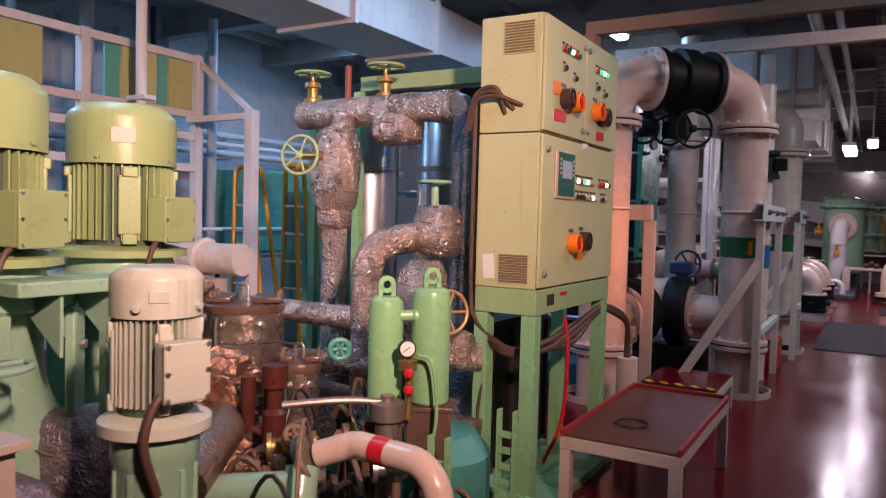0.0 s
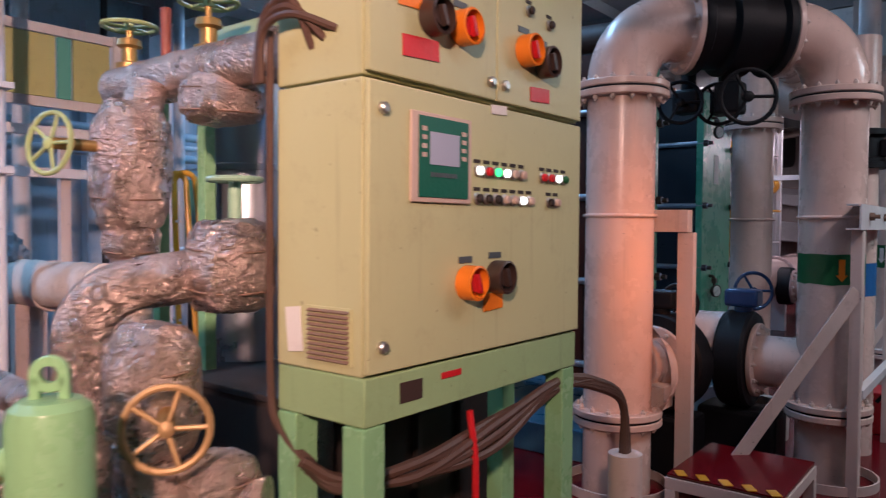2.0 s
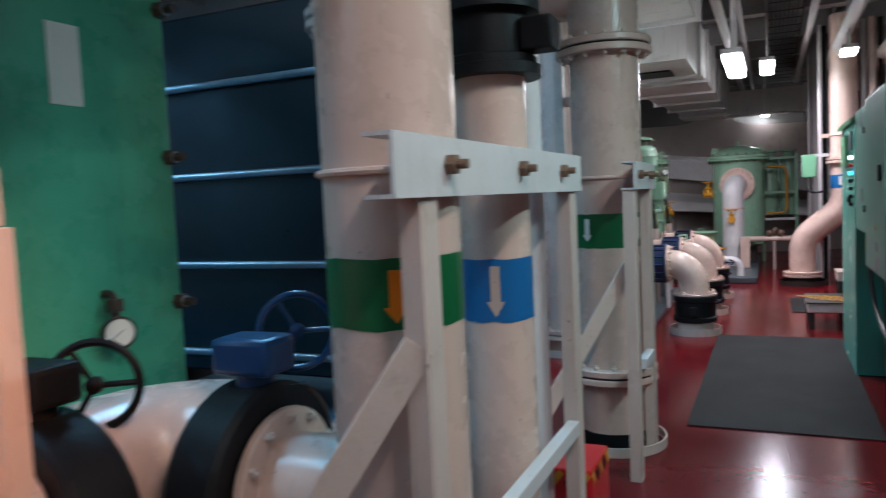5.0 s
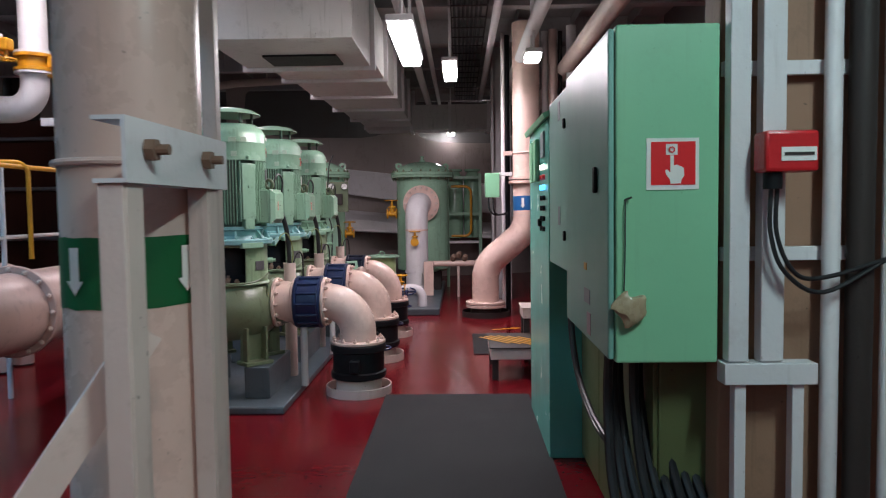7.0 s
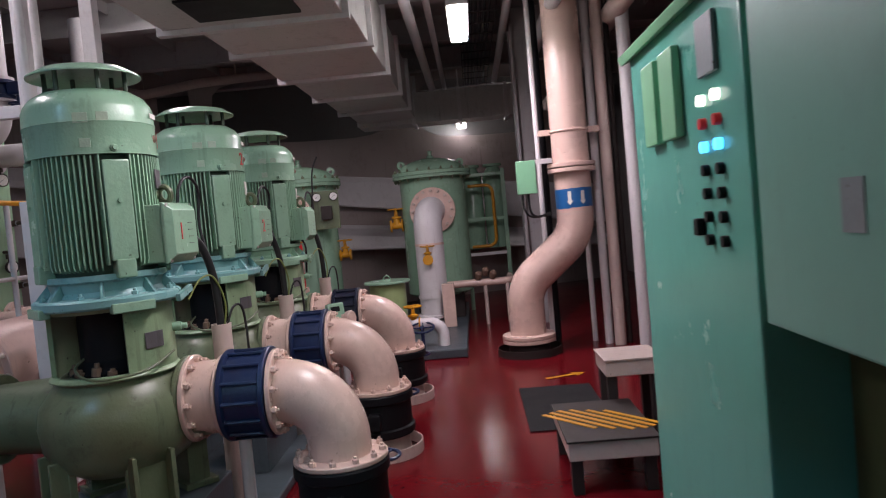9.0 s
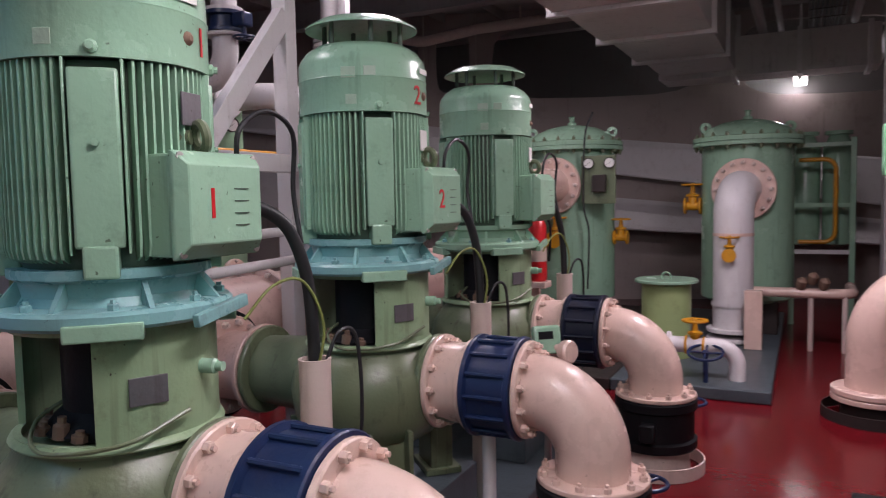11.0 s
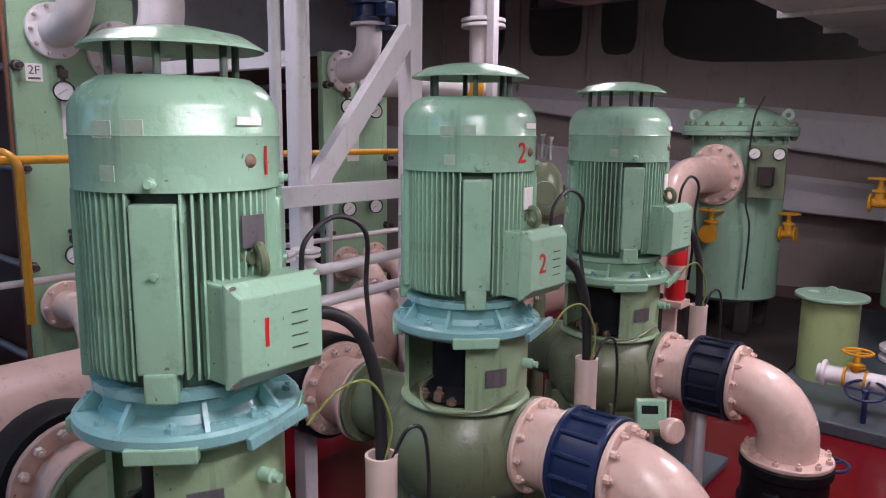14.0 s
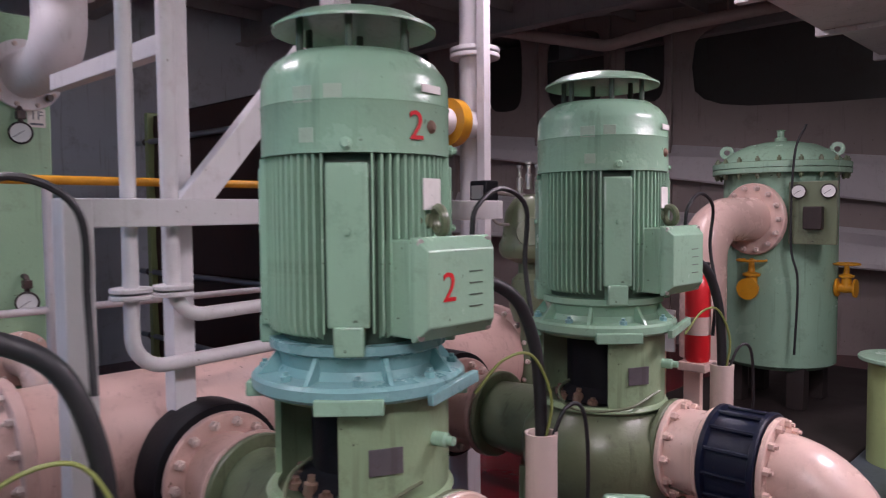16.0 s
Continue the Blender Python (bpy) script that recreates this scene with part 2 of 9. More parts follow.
LED_W, LED_G, LED_R, LED_B = glow("lamp_white", (1, 0.95, 0.85), 3.0), glow("lamp_green", (0.05, 0.9, 0.25), 2.0), glow("lamp_red", (0.5, 0.01, 0.015), 0.15), glow("lamp_blue", (0.1, 0.5, 1), 3.0)
SCREEN = glow("display_screen", (0.34, 0.36, 0.46), 0.12)

TEAL_CAB = paint("cabinet_teal", (0.14, 0.44, 0.36), 0.22, vary=0.05, dirt=0.1, bump=0.03)
OLIVE_DARK = paint("olive_panel", (0.10, 0.12, 0.05), 0.4, dirt=0.5)
BROWN_COL = paint("brown_primer", (0.30, 0.17, 0.11), 0.6, dirt=0.5)
GREY_DUCT = paint("duct_sheet_metal", (0.66, 0.63, 0.62), 0.45, dirt=0.5, vary=0.12, scale=2)

FOIL_GREY = foil("grey_lagging", (0.20, 0.21, 0.24), 0.5)
FOIL_PURPLE = foil("purple_foil", (0.40, 0.30, 0.36), 0.35)
FOIL_CAN = foil("smooth_foil", (0.50, 0.39, 0.35), 0.26, 0.2)
CLAD = paint("cladding_sheet", (0.45, 0.47, 0.52), 0.28, 0.9, vary=0.15, dirt=0.4, scale=2, bump=0.1, bump_scale=6)
DARKFLANGE = paint("oily_flange", (0.20, 0.16, 0.13), 0.4, 0.3, dirt=0.5)
RUSTRED = paint("rust_red", (0.25, 0.06, 0.04), 0.5, dirt=0.4)
RUSTRED_DARK = paint("oily_red_brown", (0.09, 0.025, 0.018), 0.3, 0.2, dirt=0.6, dirt_color=(0.02, 0.012, 0.01))
COPPER = paint("tarnished_copper", (0.22, 0.10, 0.06), 0.4, 0.6, dirt=0.5)
BRASS_PAINT = paint("worn_brass_paint", (0.42, 0.26, 0.12), 0.45, 0.4, dirt=0.5)
CLOTH = paint("grey_cloth", (0.22, 0.24, 0.27), 0.85, vary=0.2, dirt=0.3, bump=0.5, bump_scale=40)

# ---- mesh helpers ----
BASE = {}


def thing(name, x, y, z, label, category, group="", kind=""):
    ob = new(name)
    ob.location = (x, y, z)
    BASE[ob] = Vector((x, y, z))
    return tagged(ob, label, category, group, kind)


def part(name, bm, material, parent=None, label="", smooth=True):
    """Links a bmesh, drawn in world metres, as one mesh under a thing or a part."""
    base = BASE.get(parent, Vector((0, 0, 0)))
    bmesh.ops.translate(bm, vec=-base, verts=bm.verts)
    me = bpy.data.meshes.new(name)
    for f in bm.faces:
        f.smooth = smooth
    if smooth:
        for e in bm.edges:
            if len(e.link_faces) == 2 and e.calc_face_angle(0) > 0.6:
                e.smooth = False
    bm.to_mesh(me)
    bm.free()
    me.materials.append(material)
    ob = new(name, me)
    if parent is not None:
        ob.parent = parent
        BASE[ob] = base
    return tagged(ob, label)


def structure(name, bm, material, label="", smooth=False):
    return tagged(part(name, bm, material, None, label, smooth), kind="structure")


def B():
    return bmesh.new()


def box(bm, x0, x1, y0, y1, z0, z1, bevel=0.0):
    m = Matrix.Translation(((x0 + x1) / 2, (y0 + y1) / 2, (z0 + z1) / 2)) @ Matrix.Diagonal((abs(x1 - x0), abs(y1 - y0), abs(z1 - z0), 1))
    vs = bmesh.ops.create_cube(bm, size=1, matrix=m)["verts"]
    if bevel:
        round_off(bm, vs, bevel)
    return bm


def round_off(bm, vs, bevel):
    """Rounds the edges of a fresh box and keeps its six sides flat shaded."""
    bm.normal_update()
    sides = [f.normal.copy() for f in {f for v in vs for f in v.link_faces}]
    got = bmesh.ops.bevel(bm, geom=list({e for v in vs for e in v.link_edges}), offset=bevel, segments=2, affect="EDGES", profile=0.5)
    bm.normal_update()
    for f in {f for v in got["verts"] for f in v.link_faces}:
        if any(f.normal.dot(n) > 0.999 for n in sides):
            for e in f.edges:
                e.smooth = False


def obox(bm, m, sx, sy, sz, bevel=0.0):
    """A box of that size about the pose m."""
    vs = bmesh.ops.create_cube(bm, size=1, matrix=m @ Matrix.Diagonal((sx, sy, sz, 1)))["verts"]
    if bevel:
        round_off(bm, vs, bevel)
    return bm


def frame_of(d):
    d = Vector(d).normalized()
    return d.to_track_quat("Z", "Y").to_matrix().to_4x4()


def lathe(bm, profile, p=(0, 0, 0), d=(0, 0, 1), seg=32):
    """Turns (radius, height) pairs about the axis d through p."""
    m = Matrix.Translation(p) @ frame_of(d)
    rings = []
    for r, h in profile:
        if r < 1e-5:
            rings.append([bm.verts.new(m @ Vector((0, 0, h)))])
        else:
            rings.append([bm.verts.new(m @ Vector((r * math.cos(a), r * math.sin(a), h))) for a in (2 * math.pi * k / seg for k in range(seg))])
    for a, b in zip(rings, rings[1:]):
        for k in range(seg):
            q = (k + 1) % seg
            if len(a) == 1 and len(b) == 1:
                continue
            if len(a) == 1:
                bm.faces.new((a[0], b[k], b[q]))
            elif len(b) == 1:
                bm.faces.new((a[k], a[q], b[0]))
            else:
                bm.faces.new((a[k], a[q], b[q], b[k]))
    return bm


def rod(bm, p, q, r, r2=None, seg=16):
    p, q = Vector(p), Vector(q)
    h = (q - p).length
    r2 = r if r2 is None else r2
    return lathe(bm, [(0, 0), (r, 0), (r2, h), (0, h)], p, q - p, seg)


def bend(points, radius, steps=8):
    """A polyline with its corners rounded off."""
    pts = [Vector(p) for p in points]
    out = [pts[0]]
    for a, b, c in zip(pts, pts[1:], pts[2:]):
        u, v = (a - b).normalized(), (c - b).normalized()
        ang = u.angle(v)
        if ang > 3.1:
            continue
        cut = min(radius / math.tan(ang / 2), 0.49 * (a - b).length, 0.49 * (c - b).length) if len(pts) > 3 else min(radius / math.tan(ang / 2), 0.95 * (a - b).length, 0.95 * (c - b).length)
        r = cut * math.tan(ang / 2)
        mid = b + (u + v).normalized() * (r / math.sin(ang / 2))
        s, e = b + u * cut - mid, b + v * cut - mid
        for k in range(steps + 1):
            out.append(mid + s.normalized().slerp(e.normalized(), k / steps) * r)
    out.append(pts[-1])
    return out


def tube(bm, pts, r, seg=16, caps=True, wobble=0.0):
    """A round bar along points."""
    pts = [Vector(p) for p in pts]
    up, rings = None, []
    for i, p in enumerate(pts):
        d = (pts[min(i + 1, len(pts) - 1)] - pts[max(i - 1, 0)]).normalized()
        if up is None:
            up = d.orthogonal().normalized()
        up = (up - d * up.dot(d)).normalized()
        side = d.cross(up)
        rings.append([bm.verts.new(p + (up * math.cos(a) + side * math.sin(a)) * r * (1 + (wobble * noise.noise(p * 9 + Vector((math.cos(a), math.sin(a), 0)) * 1.4) if wobble else 0)))
                      for a in (2 * math.pi * k / seg for k in range(seg))])
    for a, b in zip(rings, rings[1:]):
        for k in range(seg):
            q = (k + 1) % seg
            bm.faces.new((a[k], a[q], b[q], b[k]))
    if caps:
        bm.faces.new(rings[0][::-1])
        bm.faces.new(rings[-1])
    return bm


def sweep(points, step=0.03):
    """Points set close together, for a wobbling surface."""
    out = []
    for a, b in zip(points, points[1:]):
        a, b = Vector(a), Vector(b)
        n = max(1, int((b - a).length / step))
        out += [a.lerp(b, k / n) for k in range(n)]
    return out + [Vector(points[-1])]


def sag(p, q, drop, n=10):
    p, q = Vector(p), Vector(q)
    return [p.lerp(q, k / n) - Vector((0, 0, drop * 4 * (k / n) * (1 - k / n))) for k in range(n + 1)]


def smoothed(points, n=6):
    """A soft curve through points."""
    pts = [Vector(p) for p in points]
    pts = [pts[0] * 2 - pts[1], *pts, pts[-1] * 2 - pts[-2]]
    out = []
    for a, b, c, d in zip(pts, pts[1:], pts[2:], pts[3:]):
        for k in range(n):
            t = k / n
            out.append(0.5 * (2 * b + (c - a) * t + (2 * a - 5 * b + 4 * c - d) * t * t + (3 * b - a - 3 * c + d) * t ** 3))
    return out + [pts[-2]]


def ring(bm, p, d, big, small, seg=32, sub=8):
    m = Matrix.Translation(p) @ frame_of(d)
    tube_rings = []
    for k in range(seg):
        a = 2 * math.pi * k / seg
        tube_rings.append([bm.verts.new(m @ Vector(((big + small * math.cos(b)) * math.cos(a), (big + small * math.cos(b)) * math.sin(a), small * math.sin(b)))) for b in (2 * math.pi * j / sub for j in range(sub))])
    for k in range(seg):
        a, b = tube_rings[k], tube_rings[(k + 1) % seg]
        for j in range(sub):
            q = (j + 1) % sub
            bm.faces.new((a[j], b[j], b[q], a[q]))
    return bm


BOLTS = {}


def bolts(parent, p, d, radius, n, size=0.018, long=0.022, material=None, phase=0.0):
    """A ring of hexagon bolts, each an object of its own on one mesh."""
    material = material or CREAM
    key = (round(size, 4), round(long, 4), material.name)
    if key not in BOLTS:
        bm = B()
        lathe(bm, [(0, -long * 0.1), (size, -long * 0.1), (size, long * 0.85), (size * 0.8, long), (0, long)], seg=6)
        lathe(bm, [(0, long * 0.9), (size * 0.5, long * 0.9), (size * 0.5, long * 1.5), (0, long * 1.5)], seg=6)
        me = bpy.data.meshes.new("bolt")
        bm.to_mesh(me)
        bm.free()
        me.materials.append(material)
        BOLTS[key] = me
    m = Matrix.Translation(Vector(p) - BASE.get(parent, Vector((0, 0, 0)))) @ frame_of(d)
    for k in range(n):
        a = 2 * math.pi * (k + phase) / n
        ob = new("bolt", BOLTS[key])
        ob.parent = parent
        ob.matrix_basis = m @ Matrix.Translation((radius * math.cos(a), radius * math.sin(a), 0)) @ Matrix.Rotation(a, 4, "Z")


def flange(bm, p, d, r, thick, seg=36):
    e = min(0.006, thick * 0.2)
    return lathe(bm, [(0, 0), (r - e, 0), (r, e), (r, thick - e), (r - e, thick), (0, thick)], p, d, seg)


def handwheel(parent, p, d, r, material, spokes=5, name="handwheel", bar=0.0):
    bm = B()
    bar = bar or max(0.010, r * 0.085)
    ring(bm, p, d, r, bar, 28, 8)
    m = Matrix.Translation(p) @ frame_of(d)
    w = part(name, bm, material, parent)
    deep = parent.parent is None
    for k in range(spokes):
        a = 2 * math.pi * k / spokes
        bm = B()
        rod(bm, m @ Vector((0, 0, -bar * 0.3)), m @ Vector((r * math.cos(a), r * math.sin(a), 0)), bar * 0.75, seg=8)
        part("spoke", bm, material, w if deep else parent)
    bm = B()
    lathe(bm, [(0, -bar * 2), (r * 0.2, -bar * 2), (r * 0.2, bar), (r * 0.1, bar * 1.6), (0, bar * 1.6)], p, d, 12)
    part("hub", bm, material, w if deep else parent)
    return w


def words(name, body, m, size, material, parent, depth=0.001):
    """Letters of the built-in font, as a mesh."""
    cu = bpy.data.curves.new(name, "FONT")
    cu.body, cu.size, cu.align_x, cu.align_y, cu.extrude = body, size, "CENTER", "CENTER", depth
    tmp = bpy.data.objects.new(name, cu)
    me = bpy.data.meshes.new_from_object(tmp)
    bpy.data.objects.remove(tmp)
    me.materials.clear()
    me.materials.append(material)
    ob = new(name, me)
    ob.parent = parent
    ob.matrix_basis = Matrix.Translation(-BASE.get(parent, Vector((0, 0, 0)))) @ m
    return ob


def facing(p, normal, roll=0.0):
    """Pose of a flat sign at p that is read from the side of its normal."""
    nrm = Vector(normal).normalized()
    right = Vector((0, 0, 1)).cross(nrm).normalized()
    up = nrm.cross(right)
    m = Matrix((right, up, nrm)).transposed().to_4x4()
    return Matrix.Translation(p) @ m @ Matrix.Rotation(roll, 4, "Z")


def gauge(parent, p, d, r=0.05):
    bm = B()
    lathe(bm, [(0, 0), (r, 0), (r * 1.05, 0.012), (r * 1.05, 0.03), (r * 0.92, 0.034), (r * 0.9, 0.026), (0, 0.026)], p, d, 24)
    g = part("pressure_gauge", bm, DARK, parent, "dark rimmed pressure gauge")
    bm = B()
    q = Vector(p) + Vector(d).normalized() * 0.027
    lathe(bm, [(0, 0), (r * 0.88, 0), (r * 0.88, 0.002), (0, 0.002)], q, d, 24)
    part("dial", bm, GLASS_WHITE, g, "white dial")
    bm = B()
    m = facing(q + Vector(d).normalized() * 0.003, d)
    rod(bm, m @ Vector((0.3 * r, 0.2 * r, 0)), m @ Vector((-0.6 * r, -0.4 * r, 0)), 0.0016, seg=6)
    part("needle", bm, BLACK, g)
    return g

# ---- setting ----
bm = B()
box(bm, -9.3, 3.2, -3.2, 27.2, -0.20, 0.0)
structure("floor", bm, RED_DECK, "glossy dark red painted steel deck")
bm = B()
box(bm, -9.3, 3.2, -3.2, 27.2, 4.40, 4.55)
for k in range(15):
    box(bm, -9.1, 3.0, -2.6 + 2.0 * k, -2.58 + 2.0 * k, 4.05, 4.40)
    box(bm, -9.1, 3.0, -2.68 + 2.0 * k, -2.50 + 2.0 * k, 4.03, 4.05)
for k in range(14):
    box(bm, -8.6 + 0.85 * k, -8.585 + 0.85 * k, -3.0, 27.0, 4.26, 4.40)
structure("ceiling", bm, GREY, "deckhead with steel beams and stiffeners")
for name, a in (("wall_west", (-9.3, -9.1, -3.2, 27.2)), ("wall_east", (3.0, 3.2, -3.2, 27.2)), ("wall_south", (-9.1, 3.0, -3.2, -3.0)), ("wall_north", (-9.1, 3.0, 27.0, 27.2))):
    bm = B()
    box(bm, *a, 0, 4.4)
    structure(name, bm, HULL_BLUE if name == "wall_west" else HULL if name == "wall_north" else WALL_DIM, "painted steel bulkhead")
# vertical stiffeners of the west bulkhead
bm = B()
for k in range(14):
    box(bm, -9.1, -8.95, -2.2 + 0.8 * k, -2.188 + 0.8 * k, 0, 4.03)
structure("trim", bm, HULL_BLUE, "flat bar stiffeners on the bulkhead")


# hull side beyond the coolers
def slab(bm, quad, thick):
    """A plate with four corners and a thickness to its back."""
    vs = [Vector(v) for v in quad]
    nrm = (vs[1] - vs[0]).cross(vs[3] - vs[0]).normalized() * thick
    a = [bm.verts.new(v) for v in vs]
    b = [bm.verts.new(v - nrm) for v in vs]
    bm.faces.new(a)
    bm.faces.new(b[::-1])
    for k in range(4):
        q = (k + 1) % 4
        bm.faces.new((a[k], b[k], b[q], a[q]))
    return bm


# web plating with rounded lightening holes; u runs along the wall from its west end
WALL_A, WALL_D = Vector((-9.0, 21.6, 0)), Vector((11.9, 4.2, 0)).normalized()
bm = B()
rim = [bm.verts.new(WALL_A + WALL_D * a + Vector((0, 0, z))) for a, z in ((0, 0), (12.5, 0), (12.5, 4.39), (0, 4.39))]
edges = [bm.edges.new((rim[k], rim[(k + 1) % 4])) for k in range(4)]
for cu, cz, w, h in ((0.7, 3.72, 0.32, 0.50), (2.2, 3.75, 0.26, 0.55), (3.22, 3.72, 0.40, 0.52), (4.15, 3.68, 0.26, 0.48), (6.3, 3.62, 1.55, 0.56), (9.6, 3.55, 1.2, 0.55)):
    hole = []
    for k in range(20):
        a = 2 * math.pi * k / 20
        hole.append(bm.verts.new(WALL_A + WALL_D * (cu + w * math.copysign(abs(math.cos(a)) ** 0.5, math.cos(a))) + Vector((0, 0, cz + h * math.copysign(abs(math.sin(a)) ** 0.5, math.sin(a))))))
    edges += [bm.edges.new((hole[k], hole[(k + 1) % 20])) for k in range(20)]
bmesh.ops.triangle_fill(bm, use_beauty=True, edges=edges)
geo = bmesh.ops.extrude_face_region(bm, geom=bm.faces[:])["geom"]
bmesh.ops.translate(bm, vec=(-0.02, 0.05, 0), verts=[v for v in geo if isinstance(v, bmesh.types.BMVert)])
bmesh.ops.recalc_face_normals(bm, faces=bm.faces)
structure("wall_hull", bm, HULL, "cream hull plating of the ship's end")
bm = B()
for za, zb, zc, zd, out in ((3.05, 2.80, 1.90, 1.15, 0.25), (2.2, 1.6, 1.0, 0.7, 0.55)):
    off = Vector((WALL_D.y, -WALL_D.x, 0)) * out
    slab(bm, [WALL_A + WALL_D * 0.2 + off + Vector((0, 0, zb)), WALL_A + WALL_D * 12 + off + Vector((0, 0, zd)), WALL_A + WALL_D * 12 + Vector((0, 0, zc)), WALL_A + WALL_D * 0.2 + Vector((0, 0, za))], 0.03)
structure("trim", bm, WHITE, "sloping hull stringers")
bm = B()
for cu in (1.45, 2.7, 3.7, 4.5):
    p = WALL_A + WALL_D * cu + Vector((0.02, -0.06, 0))
    obox(bm, Matrix.Translation(p + Vector((0, 0, 2.2))) @ pose(0, 0, 0, 0, 0, 19.4), 0.03, 0.12, 4.3)
structure("trim", bm, HULL, "flat bar stiffeners on the hull web")
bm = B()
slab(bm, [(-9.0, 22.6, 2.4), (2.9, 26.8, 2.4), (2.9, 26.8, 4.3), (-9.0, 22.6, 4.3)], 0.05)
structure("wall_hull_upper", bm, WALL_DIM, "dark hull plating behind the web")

# grey plinths of the pump row, strainers and coolers
bm = B()
box(bm, -2.75, -1.46, 13.55, 17.6, 0.001, 0.06, 0.012)
structure("plinth", bm, PLINTH, "grey painted steel pump foundation")
bm = B()
box(bm, -1.62, -0.42, 18.55, 22.6, 0.001, 0.10, 0.012)
structure("plinth", bm, PLINTH, "grey painted steel strainer foundation")
bm = B()
box(bm, -3.4, -1.63, 18.55, 22.6, 0.001, 0.096, 0.012)
structure("plinth", bm, DARK, "dark oily steel strainer foundation")
bm = B()
box(bm, -6.6, -2.35, 6.9, 10.9, 0.001, 0.22, 0.01)
structure("plinth", bm, PLINTH_BLUE_LIT, "cooler foundation with blue light put into its colour")


def rubber_mat(x0, x1, y0, y1):
    t = thing("rubber_mat", (x0 + x1) / 2, (y0 + y1) / 2, 0, "black ribbed rubber mat on the red deck", "mat")
    bm = B()
    n = 24
    grid = [[bm.verts.new((x0 + (x1 - x0) * i / 4, y0 + (y1 - y0) * j / n, 0.009 + 0.003 * noise.noise(Vector((i, j * 0.4, 0))))) for j in range(n + 1)] for i in range(5)]
    for i in range(4):
        for j in range(n):
            bm.faces.new((grid[i][j], grid[i + 1][j], grid[i + 1][j + 1], grid[i][j + 1]))
    geo = bmesh.ops.extrude_face_region(bm, geom=bm.faces[:])["geom"]
    bmesh.ops.translate(bm, vec=(0, 0, -0.006), verts=[v for v in geo if isinstance(v, bmesh.types.BMVert)])
    bmesh.ops.recalc_face_normals(bm, faces=bm.faces)
    part("mat_sheet", bm, MAT, t)


rubber_mat(-0.74, 0.44, 10.86, 14.10)
rubber_mat(0.02, 0.62, 15.75, 16.98)


def fluorescent(x, y, z, tube, long=1.15):
    t = thing("ceiling_light", x, y, z, "lit fluorescent fitting hung from the deckhead", "lamp", "fluorescent fittings")
    bm = B()
    box(bm, x - 0.10, x + 0.10, y - long / 2, y + long / 2, z + 0.0, z + 0.05, 0.012)
    h = part("housing", bm, WHITE, t)
    bm = B()
    box(bm, x - 0.085, x + 0.085, y - long / 2 + 0.03, y + long / 2 - 0.03, z - 0.06, z - 0.001, 0.02)
    part("diffuser", bm, tube, t, "glowing white diffuser")
    for dy in (-long * 0.32, long * 0.32):
        bm = B()
        rod(bm, (x, y + dy, z + 0.05), (x, y + dy, 4.38), 0.014, seg=8)
        part("hanger", bm, WHITE, t)


# fittings after the fourth are added ones, placed out of view
for fx, fy, fz, fc, fw in FITTINGS:
    fluorescent(fx, fy, fz, TUBE if fc == NEUTRAL else TUBE_DIM, 1.4 if fz < 3.0 else 0.4 if fx > 0.7 else 1.2)

# ---- vertical sea water pumps ----
PUMP_X, PUMP_Y = -2.0, (14.16, 15.52, 16.92)


